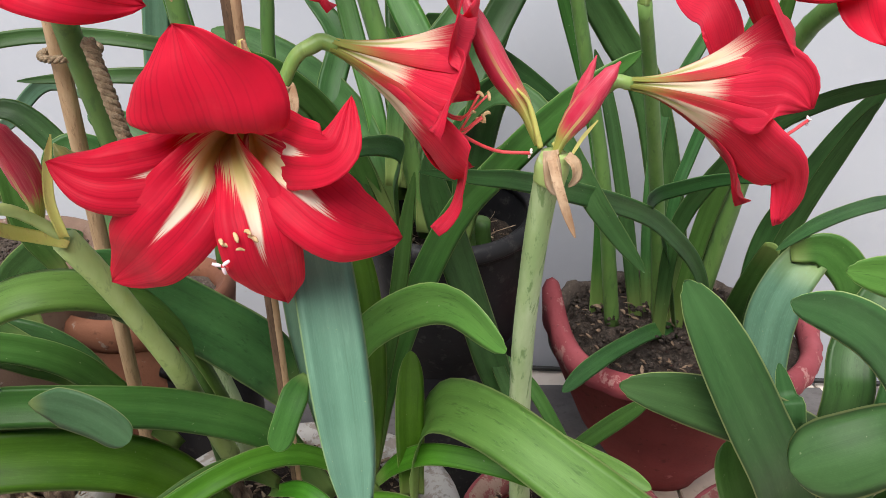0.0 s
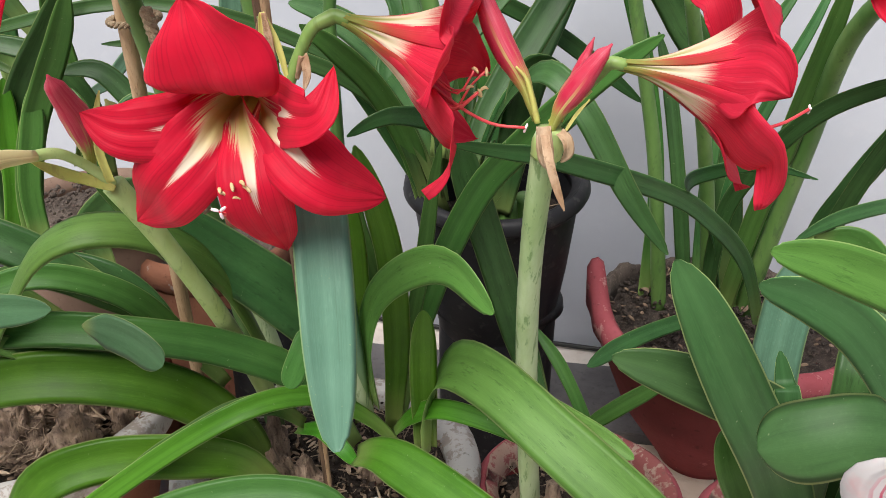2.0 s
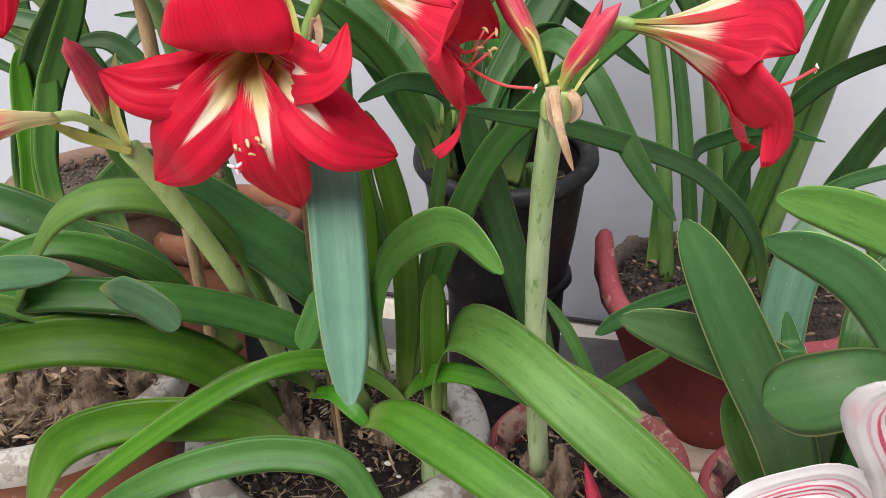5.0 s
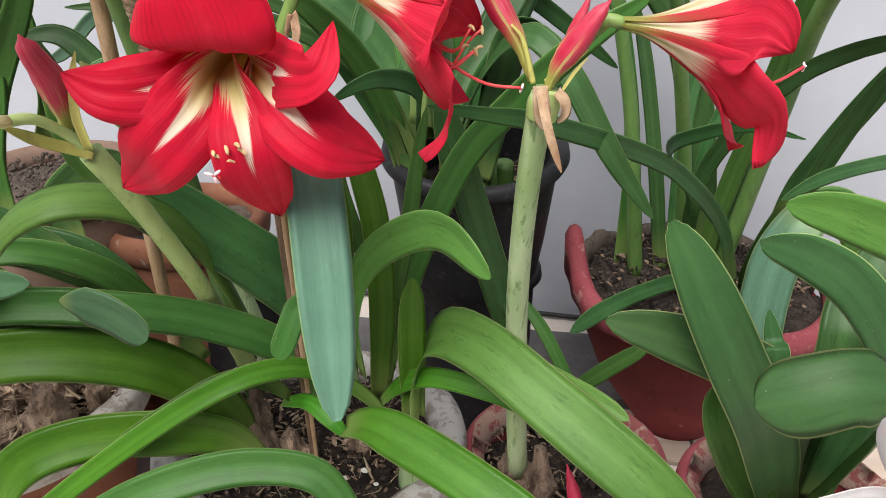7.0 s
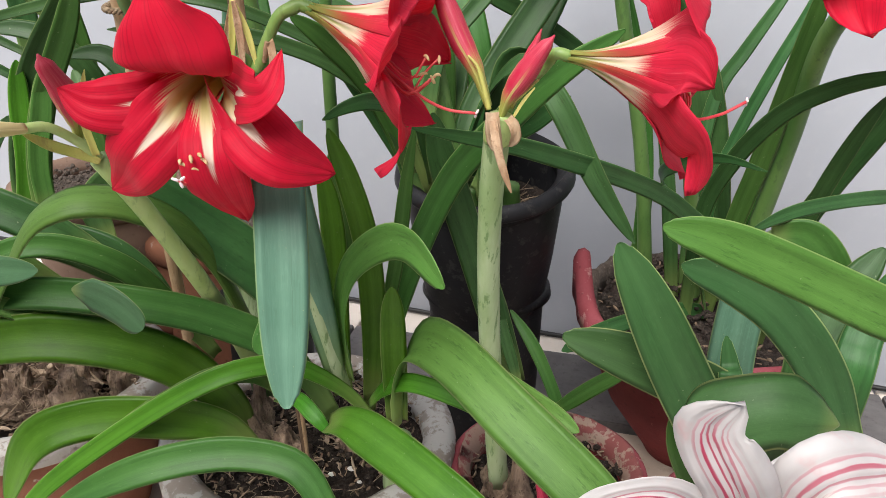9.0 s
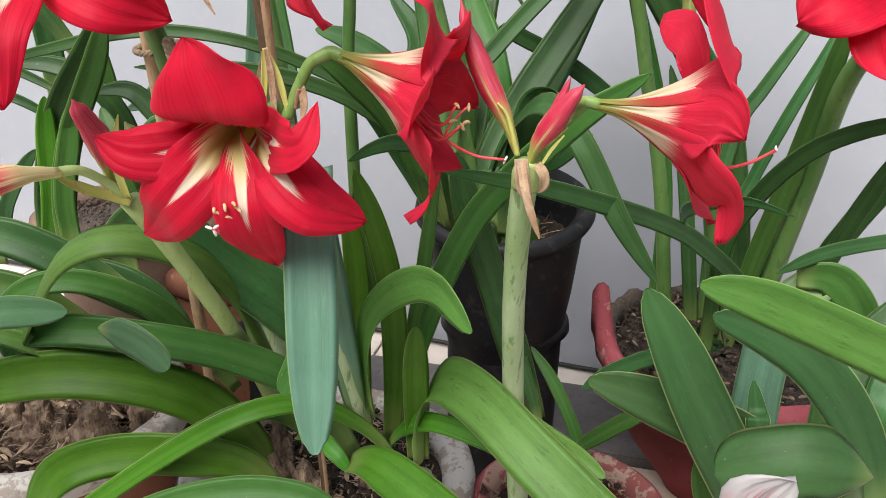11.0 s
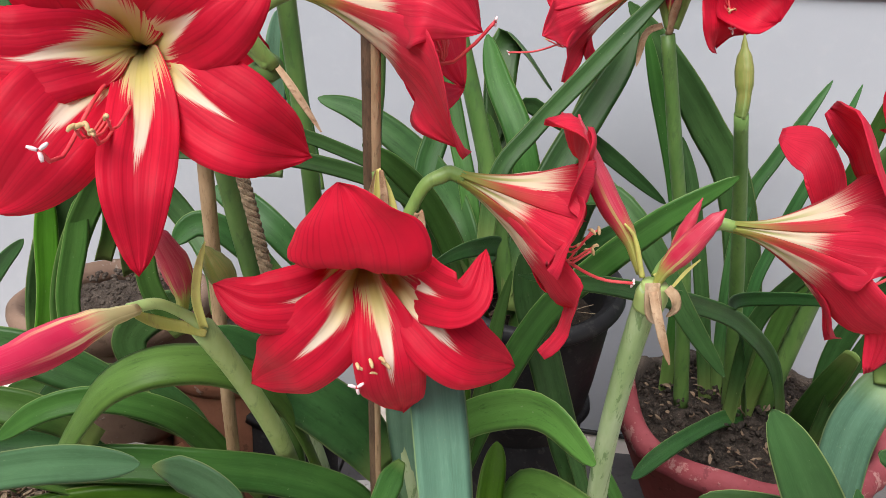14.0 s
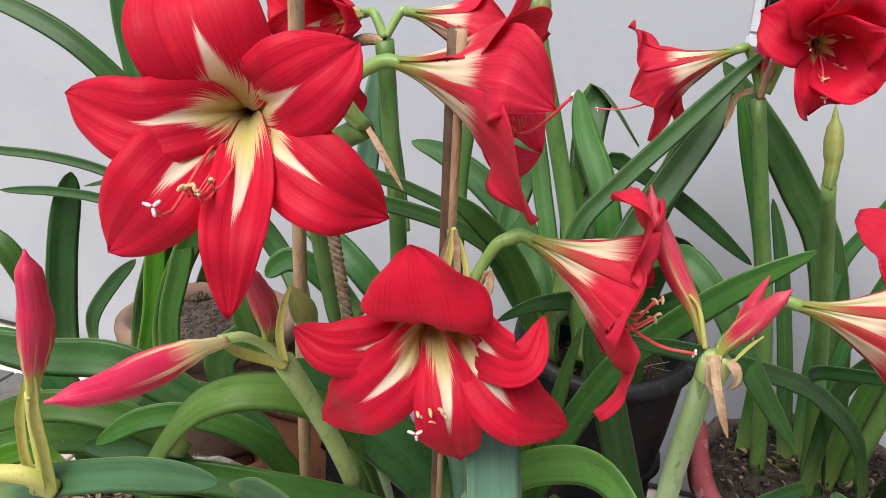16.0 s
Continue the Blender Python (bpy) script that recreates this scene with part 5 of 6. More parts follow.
strap(plant_front, [(-0.075, 0.446, 0.677), (-0.072, 0.445, 0.655), (-0.071, 0.444, 0.628)], 0.0052, (0.881, 0.472, 0.020), BRACT_DRY, name="bract", tip=0.7, thick=0.0006, label="dry brown bract", channel=0.4)
strap(plant_front, [(-0.077, 0.449, 0.677), (-0.068, 0.449, 0.655), (-0.063, 0.449, 0.631)], 0.0045, (0.855, 0.477, 0.201), BRACT, name="bract", tip=0.7, thick=0.0006, channel=0.4)
strap(plant_front, [(-0.056, 0.447, 0.636), (-0.052, 0.445, 0.646), (-0.050, 0.445, 0.651), (-0.048, 0.444, 0.640), (-0.051, 0.444, 0.629)], 0.0060, (0.960, 0.248, 0.132), BRACT_DRY, name="bract", tip=0.6, thick=0.0006, label="curled dry bract")

# umbel with the hanging buds beside the big upper flower
bud(plant_front, [(-0.211, 0.437, 0.569), (-0.209, 0.434, 0.589), (-0.210, 0.428, 0.609), (-0.213, 0.420, 0.627), (-0.214, 0.415, 0.639)], 0.0100, BUD_DUSK, blunt=0.7, label="closed deep red amaryllis bud")
bud(plant_front, [(-0.220, 0.395, 0.590), (-0.227, 0.365, 0.595), (-0.236, 0.335, 0.595), (-0.240, 0.295, 0.601), (-0.253, 0.266, 0.606)], 0.0120, BUD_PINK, blunt=0.62, label="swelling pink amaryllis bud about to open")
bud(plant_front, [(-0.182, 0.455, 0.572), (-0.187, 0.452, 0.591), (-0.197, 0.446, 0.617)], 0.0098, BUD_GREEN, label="small green flower bud")
strap(plant_front, [(-0.195, 0.436, 0.555), (-0.207, 0.428, 0.563), (-0.218, 0.415, 0.572), (-0.230, 0.402, 0.584)], 0.0085, (-0.086, -0.556, -0.827), BRACT, name="bract", tip=0.6, thick=0.0006, label="ochre papery bract", channel=0.3)
strap(plant_front, [(-0.195, 0.434, 0.561), (-0.197, 0.430, 0.584), (-0.192, 0.426, 0.608), (-0.185, 0.424, 0.628)], 0.0062, (-0.926, -0.327, 0.191), BRACT, name="bract", tip=0.45, thick=0.0006, label="thin yellow-green bract", channel=0.5, base=1.0)
tube(plant_front, [(-0.199, 0.440, 0.557), (-0.205, 0.430, 0.571), (-0.215, 0.412, 0.587), (-0.228, 0.398, 0.588)], [0.0040, 0.0036, 0.0040], SCAPE, "flower_stalk")

# tall amaryllis in the small red pot
tube(plant_red_small, [(0.106, 0.585, 0.176), (0.099, 0.560, 0.299), (0.096, 0.530, 0.422), (0.099, 0.500, 0.520), (0.104, 0.485, 0.578), (0.107, 0.478, 0.600)], [0.0112, 0.0108, 0.0105, 0.0102, 0.0108], PALE_STALK, "scape", flat=0.75)
bud(plant_red_small, [(0.108, 0.476, 0.601), (0.114, 0.472, 0.617), (0.126, 0.468, 0.636), (0.135, 0.466, 0.650), (0.143, 0.466, 0.661)], 0.0080, BUD_DUSK, label="paired dusky pink amaryllis buds", blunt=0.62)
bud(plant_red_small, [(0.114, 0.482, 0.607), (0.119, 0.484, 0.622), (0.125, 0.485, 0.641), (0.132, 0.486, 0.662)], 0.0050, BUD_DUSK, label="slim dusky red amaryllis bud")
strap(plant_red_small, [(0.116, 0.470, 0.600), (0.124, 0.468, 0.615), (0.132, 0.466, 0.626)], 0.0024, (-0.800, 0.218, 0.558), BRACT, name="bract", tip=0.5, thick=0.0005)
bud(plant_red_small, [(0.098, 0.482, 0.607), (0.088, 0.485, 0.631), (0.072, 0.495, 0.654), (0.054, 0.505, 0.689), (0.048, 0.510, 0.708)], 0.0085, BUD_DUSK, label="long drooping red bud")
tube(plant_red_small, [(0.099, 0.478, 0.606), (0.091, 0.478, 0.633), (0.083, 0.478, 0.643)], [0.0020, 0.0018, 0.0008], BRACT, "filament")
tube(plant_red_small, [(0.107, 0.478, 0.607), (0.119, 0.478, 0.616), (0.133, 0.478, 0.629)], [0.0020, 0.0018, 0.0008], BRACT, "filament")
strap(plant_red_small, [(0.105, 0.464, 0.602), (0.109, 0.457, 0.587), (0.115, 0.456, 0.569), (0.121, 0.456, 0.553)], 0.0062, (0.945, -0.015, 0.327), BRACT_DRY, name="bract", tip=0.45, thick=0.0006, label="withered hanging bract", channel=0.5, base=1.0)
tube(plant_red_small, [(0.1055, 0.480, 0.583), (0.1070, 0.478, 0.594), (0.1080, 0.477, 0.603)], [0.0106, 0.0114, 0.0088], SCAPE, "stalk_joint", "swollen yellow-green stalk joint", n=12, ring=16)
strap(plant_red_small, [(0.104, 0.4665, 0.607), (0.105, 0.4635, 0.598), (0.107, 0.4645, 0.586), (0.111, 0.466, 0.578)], 0.0110, (1.0, 0.0, 0.12), BRACT_PALE, name="bract", tip=0.7, thick=0.0005, label="pale papery bract wrapped round the stalk joint", channel=0.55, base=0.9)
strap(plant_red_small, [(0.1140, 0.468, 0.603), (0.1190, 0.465, 0.599), (0.1205, 0.465, 0.591), (0.1165, 0.467, 0.583)], 0.0080, (0.75, 0.3, 0.55), BRACT_PALE, name="bract", tip=0.6, thick=0.0005, label="crumpled pale dry bract", channel=0.5, base=0.8)
trumpet(plant_red_small, [(0.110, 0.490, 0.602), (0.117, 0.494, 0.614), (0.135, 0.492, 0.635)], (0.149, 0.480, 0.646), (0.993, 0.000, -0.115), 0.085, 0.054, [((0.253, 0.545, 0.628), 0.050), ((0.243, 0.509, 0.558), 0.044), ([(0.240, 0.442, 0.600), (0.241, 0.444, 0.567)], 0.032), ((0.243, 0.430, 0.640), 0.060), ([(0.236, 0.468, 0.690), (0.224, 0.486, 0.712), (0.206, 0.505, 0.722)], 0.088), ([0.72, (0.220, 0.504, 0.680), (0.212, 0.514, 0.696), (0.188, 0.536, 0.696)], 0.040, (-0.75, 0.15, -0.64))], 3, turn=-163, out=1.0, flare=1.9, foot=0.0040, pistil=(0.273, 0.5, 0.618))
strap(plant_red_small, [(0.093, 0.520, 0.361), (0.122, 0.490, 0.368), (0.157, 0.465, 0.367), (0.185, 0.448, 0.363)], 0.0195, (0.404, 0.529, 0.746), LEAF_LIGHT, tip=0.9)
strap(plant_red_small, [(0.166, 0.660, 0.194), (0.153, 0.670, 0.237), (0.124, 0.690, 0.286), (0.092, 0.710, 0.320)], 0.0148, (-0.851, -0.292, -0.437), LEAF_MID, tip=0.8, base=0.8)
strap(plant_red_small, [(0.149, 0.660, 0.221), (0.171, 0.655, 0.247), (0.197, 0.650, 0.275), (0.232, 0.645, 0.308)], 0.0175, (-0.581, 0.477, 0.659), LEAF_MID, tip=1.2)
strap(plant_red_small, [(0.112, 0.660, 0.255), (0.090, 0.680, 0.306), (0.071, 0.700, 0.350)], 0.0141, (-0.919, -0.284, -0.272), LEAF_DARK, tip=0.9)

# lily with broad pale-edged leaves and a striped flower
strap(plant_lily, [(0.365, 0.585, 0.165), (0.301, 0.490, 0.327), (0.259, 0.470, 0.408), (0.224, 0.470, 0.474), (0.199, 0.473, 0.516)], 0.0463, (-0.872, -0.105, -0.478), LEAF_LILY, tip=1.3, base=0.8, ref=0.55)
strap(plant_lily, [(0.375, 0.600, 0.165), (0.341, 0.530, 0.325), (0.291, 0.495, 0.381), (0.250, 0.490, 0.401), (0.206, 0.486, 0.417), (0.164, 0.484, 0.427)], 0.0438, (-0.356, -0.441, -0.824), LEAF_LILY, tip=1.5, base=0.7)
strap(plant_lily, [(0.375, 0.440, 0.381), (0.342, 0.430, 0.451), (0.307, 0.420, 0.498), (0.271, 0.410, 0.524), (0.237, 0.400, 0.537)], 0.0315, (-0.646, -0.146, -0.750), LEAF_LILY, tip=1.4, base=0.7, ref=0.65)
strap(plant_lily, [(0.402, 0.360, 0.494), (0.366, 0.345, 0.533), (0.324, 0.330, 0.555), (0.275, 0.318, 0.578), (0.242, 0.312, 0.591), (0.216, 0.310, 0.596)], 0.0257, (-0.344, -0.305, -0.888), LEAF_LIGHT, tip=1.4, base=0.7)
strap(plant_lily, [(0.3480, 0.4000, 0.4360), (0.3280, 0.3940, 0.4440), (0.3060, 0.3900, 0.4470), (0.2820, 0.3900, 0.4380), (0.2545, 0.3980, 0.4202)], 0.0500, (0.05, 0.42, 0.90), LEAF_LILY, tip=1.7, base=0.03, ref=0.72)
strap(plant_lily, [(0.385, 0.580, 0.170), (0.378, 0.500, 0.300), (0.352, 0.425, 0.398), (0.325, 0.398, 0.438)], 0.0300, (0.45, 0.55, 0.70), LEAF_MID, tip=1.0, base=0.6)
strap(plant_lily, [(0.360, 0.600, 0.170), (0.301, 0.500, 0.384), (0.297, 0.510, 0.403), (0.292, 0.520, 0.425)], 0.0211, (-0.968, 0.157, -0.194), LEAF_LILY, tip=1.3, base=0.8)
strap(plant_lily, [(0.350, 0.570, 0.165), (0.285, 0.530, 0.291), (0.274, 0.540, 0.341)], 0.0394, (-0.870, -0.150, -0.470), LEAF_MID, tip=2.0, base=0.9)
# next two leaves: shade of the leaf above put in as the darker green
strap(plant_lily, [(0.400, 0.600, 0.165), (0.388, 0.520, 0.382), (0.398, 0.540, 0.436), (0.420, 0.550, 0.495)], 0.0325, (-0.931, 0.357, 0.075), LEAF_DARK, tip=1.3, base=0.8)
strap(plant_lily, [(0.380, 0.620, 0.165), (0.366, 0.550, 0.357), (0.374, 0.570, 0.415), (0.416, 0.600, 0.482)], 0.0389, (-0.961, 0.277, 0.011), LEAF_DARK, tip=1.3, base=0.8)
amaryllis(plant_lily, (0.339, 0.300, 0.275), (0.2771, 0.2250, 0.4356), (-0.10, -0.50, 0.86), [
    ([(0.2629, 0.2050, 0.4944), (0.2483, 0.1920, 0.5380), (0.2338, 0.1860, 0.5669), (0.2416, 0.1860, 0.5839)], 0.031, dict(roll=0.35, cup=0.10, point=1.5, broad=0.72, ruffle=0.0030)),
    ([(0.2736, 0.2050, 0.4972), (0.2742, 0.1900, 0.5429), (0.2886, 0.1950, 0.5508), (0.3206, 0.2150, 0.5420)], 0.040, dict(roll=0.25, cup=0.10, point=1.5, ruffle=0.0030)),
    ([(0.2549, 0.2050, 0.4923), (0.2289, 0.1880, 0.5304), (0.2078, 0.1800, 0.5355), (0.1819, 0.1820, 0.5164)], 0.022, dict(roll=0.15, cup=0.20, point=1.4)),
    ([(0.2708, 0.2250, 0.4724), (0.2723, 0.2280, 0.5054), (0.2771, 0.2350, 0.5157), (0.2840, 0.2450, 0.5242)], 0.026, dict(roll=0.15, cup=0.20, point=1.3)),
    ([(0.2772, 0.2000, 0.4849), (0.2794, 0.1750, 0.5297), (0.2873, 0.1650, 0.5470), (0.3014, 0.1650, 0.5433)], 0.030, dict(roll=0.15, cup=0.20, point=1.3)),
    ([(0.2544, 0.2000, 0.4786), (0.2344, 0.1750, 0.5152), (0.2220, 0.1600, 0.5303), (0.2134, 0.1550, 0.5227)], 0.026, dict(roll=0.15, cup=0.20, point=1.3)),
], 9, length=0.055, mat=WHITE_PETAL, label="white lily flower with crimson pink stripes", stamens=False, face=(-0.25, -0.85, 0.45))

# amaryllis in the large red bowl by the wall
tube(plant_red_bowl, [(0.319, 0.950, 0.222), (0.286, 0.900, 0.418), (0.246, 0.820, 0.578), (0.219, 0.765, 0.672)], [0.0105, 0.0092, 0.0082, 0.0070], SCAPE_DARK, "scape")
bud(plant_red_bowl, [(0.2195, 0.765, 0.668), (0.219, 0.765, 0.692), (0.216, 0.770, 0.719), (0.212, 0.775, 0.747)], 0.0090, BUD_GREEN, label="upright closed green bud with a dry tip", neck=0.62, blunt=0.34)
tube(plant_red_bowl, [(0.254, 0.950, 0.222), (0.223, 0.930, 0.443), (0.186, 0.900, 0.605), (0.157, 0.883, 0.735)], [0.0105, 0.0095, 0.0086, 0.0080], SCAPE_DARK, "scape")
strap(plant_red_bowl, [(0.381, 0.920, 0.222), (0.335, 0.860, 0.346), (0.270, 0.780, 0.432), (0.214, 0.720, 0.480), (0.107, 0.620, 0.538), (0.061, 0.590, 0.552), (0.015, 0.569, 0.563)], 0.0208, (-0.432, -0.242, -0.869), LEAF_DARK, tip=1.0, base=0.9, ref=0.50)
strap(plant_red_bowl, [(0.370, 0.950, 0.212), (0.309, 0.900, 0.249), (0.245, 0.820, 0.272), (0.190, 0.750, 0.281), (0.154, 0.703, 0.279)], 0.0204, (0.405, -0.465, -0.787), LEAF_DARK, tip=2.2, base=0.9)
strap(plant_red_bowl, [(0.329, 0.930, 0.222), (0.348, 0.920, 0.371), (0.361, 0.900, 0.458), (0.372, 0.870, 0.560), (0.380, 0.840, 0.654), (0.380, 0.820, 0.699)], 0.0247, (-0.957, 0.226, 0.181), LEAF_MID, tip=1.0, base=0.9, ref=0.40)
strap(plant_red_bowl, [(0.317, 0.950, 0.222), (0.319, 0.950, 0.400), (0.336, 0.960, 0.467), (0.365, 0.970, 0.547), (0.395, 0.980, 0.621), (0.414, 0.990, 0.679)], 0.0159, (-0.931, 0.214, 0.296), LEAF_DARK, tip=0.9, base=0.9, ref=0.50)
strap(plant_red_bowl, [(0.305, 0.980, 0.222), (0.301, 1.000, 0.414), (0.313, 1.020, 0.515), (0.341, 1.030, 0.570), (0.376, 1.040, 0.634), (0.400, 1.050, 0.675)], 0.0195, (-0.932, 0.173, 0.318), LEAF_DARK, tip=0.9, base=0.9)
strap(plant_red_bowl, [(0.303, 0.900, 0.222), (0.299, 0.860, 0.393), (0.314, 0.800, 0.485), (0.342, 0.740, 0.555), (0.373, 0.700, 0.590), (0.403, 0.660, 0.611), (0.435, 0.620, 0.624)], 0.0197, (-0.816, 0.270, 0.512), LEAF_DARK, tip=1.1, base=0.9, ref=0.50)
strap(plant_red_bowl, [(0.335, 0.920, 0.222), (0.290, 0.860, 0.382), (0.240, 0.750, 0.475), (0.251, 0.660, 0.523), (0.277, 0.600, 0.548), (0.309, 0.572, 0.548)], 0.0146, (-0.409, 0.373, 0.833), LEAF_DARK, tip=0.9, base=0.9, ref=0.65)
strap(plant_red_bowl, [(0.235, 0.980, 0.222), (0.234, 0.990, 0.393), (0.210, 1.000, 0.534), (0.169, 1.000, 0.665), (0.148, 1.000, 0.734)], 0.0214, (-0.961, -0.037, -0.274), LEAF_MID, tip=1.3, base=0.9)
strap(plant_red_bowl, [(0.291, 0.970, 0.222), (0.266, 0.990, 0.384), (0.240, 1.020, 0.519), (0.219, 1.040, 0.591)], 0.0201, (-0.974, 0.097, -0.205), LEAF_DARK, tip=1.0, base=0.9)
strap(plant_red_bowl, [(0.348, 0.940, 0.222), (0.361, 0.950, 0.347), (0.395, 0.970, 0.477)], 0.0195, (-0.922, 0.337, 0.191), LEAF_MID, tip=1.0, base=0.9)
strap(plant_red_bowl, [(0.354, 0.985, 0.222), (0.300, 1.020, 0.507), (0.243, 1.030, 0.613), (0.179, 1.040, 0.702), (0.128, 1.050, 0.762)], 0.0475, (-0.862, 0.068, -0.503), LEAF_DARK, tip=0.9, base=0.8, ref=0.50)
strap(plant_red_bowl, [(0.413, 0.920, 0.222), (0.420, 0.900, 0.367), (0.437, 0.870, 0.446), (0.465, 0.830, 0.535), (0.482, 0.800, 0.587)], 0.0278, (-0.860, 0.349, 0.372), LEAF_DARK, tip=1.2, base=0.6, ref=0.50)
strap(plant_red_bowl, [(0.388, 0.850, 0.222), (0.388, 0.800, 0.365), (0.398, 0.760, 0.465), (0.410, 0.720, 0.545), (0.422, 0.700, 0.589)], 0.0182, (-0.862, 0.435, 0.261), LEAF_DARK, tip=1.2, base=0.6, ref=0.50)
strap(plant_red_bowl, [(0.482, 0.720, 0.490), (0.437, 0.690, 0.497), (0.385, 0.650, 0.501), (0.343, 0.620, 0.498), (0.310, 0.600, 0.486)], 0.0135, (0.283, -0.377, -0.882), LEAF_DARK, tip=1.0)
strap(plant_red_bowl, [(0.347, 0.620, 0.471), (0.329, 0.610, 0.452), (0.317, 0.605, 0.417), (0.314, 0.600, 0.352), (0.318, 0.600, 0.280)], 0.0427, (0.924, -0.375, -0.076), LEAF_BLUE, tip=1.6, base=0.8, ref=0.50)
strap(plant_red_bowl, [(0.331, 0.620, 0.476), (0.358, 0.615, 0.480), (0.381, 0.610, 0.458), (0.396, 0.610, 0.419)], 0.0326, (0.772, -0.062, 0.633), LEAF_MID, tip=1.6, ref=0.50)
strap(plant_red_bowl, [(0.371, 0.750, 0.430), (0.380, 0.850, 0.296), (0.399, 0.920, 0.208)], 0.0302, (0.791, -0.531, -0.303), LEAF_MID, tip=1.2)
trumpet(plant_red_bowl, [(0.157, 0.883, 0.742), (0.137, 0.875, 0.786)], (0.121, 0.868, 0.785), (-0.866, 0.269, -0.421), 0.095, 0.046, [((0.022, 0.821, 0.733), 0.060), ((0.045, 0.867, 0.680), 0.060), ((0.088, 0.929, 0.699), 0.060), ((0.054, 0.960, 0.756), 0.060), ((0.006, 0.931, 0.803), 0.060), ((0.017, 0.854, 0.799), 0.060)], 4, turn=-170, label="far red amaryllis flower seen from its side")
amaryllis(plant_red_bowl, (0.163, 0.883, 0.742), (0.200, 0.890, 0.800), (0.160, -0.981, -0.107), [(-140, 0.082, 0.054, 0.075), (-87, 0.048, 0.069, 0.060), (24, 0.026, 0.074, 0.070), (68, 0.047, 0.089, 0.080), (96, 0.085, 0.073, 0.070), (144, 0.095, 0.041, 0.070)], 5, length=0.055, label="far red amaryllis flower facing out", mid=0.5)
bud(plant_red_bowl, [(0.155, 0.883, 0.751), (0.154, 0.880, 0.775), (0.151, 0.875, 0.805), (0.149, 0.872, 0.822)], 0.0080, BUD_RED, label="slim closed bud")
bract(plant_red_bowl, [(0.150, 0.880, 0.745), (0.132, 0.876, 0.735), (0.126, 0.874, 0.700)], 0.008, (0.9, 0.1, 0.3))
bract(plant_red_bowl, [(0.158, 0.880, 0.735), (0.160, 0.876, 0.760), (0.166, 0.874, 0.785)], 0.010, (0.95, 0.1, 0.0))
amaryllis(plant_red_bowl, (0.430, 0.740, 0.700), (0.400, 0.700, 0.748), (-0.465, -0.879, -0.103), [(-149, 0.089, 0.104, 0.075), (-103, 0.112, 0.089, 0.075), (-38, 0.121, 0.074, 0.075), (37, 0.114, 0.064, 0.075), (101, 0.086, 0.083, 0.075), (153, 0.074, 0.098, 0.075)], 6, length=0.06, label="red amaryllis flower")
tube(plant_red_bowl, [(0.360, 0.950, 0.222), (0.387, 0.900, 0.476), (0.391, 0.820, 0.629), (0.430, 0.740, 0.700)], [0.0120, 0.0115, 0.0110, 0.0100], SCAPE_DARK, "scape")

# amaryllis in the black plastic pot
strap(plant_black, [(0.004, 0.820, 0.427), (0.034, 0.780, 0.521), (0.066, 0.740, 0.578), (0.096, 0.710, 0.595), (0.131, 0.690, 0.564), (0.174, 0.670, 0.496), (0.217, 0.655, 0.440)], 0.0264, (0.864, 0.126, 0.487), LEAF_DARK, tip=0.9, base=0.7, ref=0.72)
strap(plant_black, [(0.006, 0.800, 0.423), (0.015, 0.830, 0.500), (0.049, 0.880, 0.575), (0.086, 0.920, 0.640), (0.118, 0.950, 0.697), (0.131, 0.970, 0.747)], 0.0397, (-0.886, 0.134, 0.443), LEAF_DARK, tip=1.0, base=0.6)
strap(plant_black, [(0.012, 0.820, 0.415), (0.043, 0.900, 0.516), (0.079, 0.980, 0.605), (0.110, 1.020, 0.683), (0.139, 1.050, 0.734)], 0.0382, (-0.947, 0.107, 0.304), LEAF_DARK, tip=0.9, base=0.6)
strap(plant_black, [(-0.028, 0.780, 0.484), (-0.018, 0.800, 0.581), (0.018, 0.820, 0.633), (0.075, 0.840, 0.699), (0.126, 0.860, 0.757), (0.163, 0.880, 0.795)], 0.0213, (-0.770, 0.126, 0.626), LEAF_DARK, tip=0.7, base=0.8, ref=0.50)
strap(plant_black, [(-0.014, 0.820, 0.470), (-0.019, 0.900, 0.560), (-0.029, 0.970, 0.654), (-0.023, 1.000, 0.710), (-0.003, 0.980, 0.703), (0.036, 0.950, 0.657)], 0.0420, (-0.995, -0.078, -0.068), LEAF_DARK, tip=1.1, base=0.6, ref=0.45)
strap(plant_black, [(-0.035, 0.800, 0.430), (-0.052, 0.820, 0.507), (-0.088, 0.870, 0.551), (-0.153, 0.940, 0.586), (-0.220, 0.980, 0.613), (-0.277, 1.000, 0.623)], 0.0387, (-0.625, -0.301, -0.720), LEAF_DARK, tip=1.0, base=0.7)
strap(plant_black, [(-0.022, 0.800, 0.410), (-0.061, 0.780, 0.520), (-0.100, 0.760, 0.575), (-0.172, 0.730, 0.618), (-0.239, 0.700, 0.645), (-0.332, 0.680, 0.653), (-0.440, 0.660, 0.632), (-0.549, 0.660, 0.601)], 0.0142, (-0.175, -0.300, -0.938), LEAF_DARK, tip=0.8, base=0.9, ref=0.50)
strap(plant_black, [(-0.039, 0.800, 0.407), (-0.072, 0.770, 0.522), (-0.122, 0.740, 0.578), (-0.191, 0.710, 0.608), (-0.259, 0.690, 0.617), (-0.352, 0.680, 0.614)], 0.0170, (-0.304, -0.348, -0.887), LEAF_DARK, tip=0.8, base=0.9, ref=0.50)
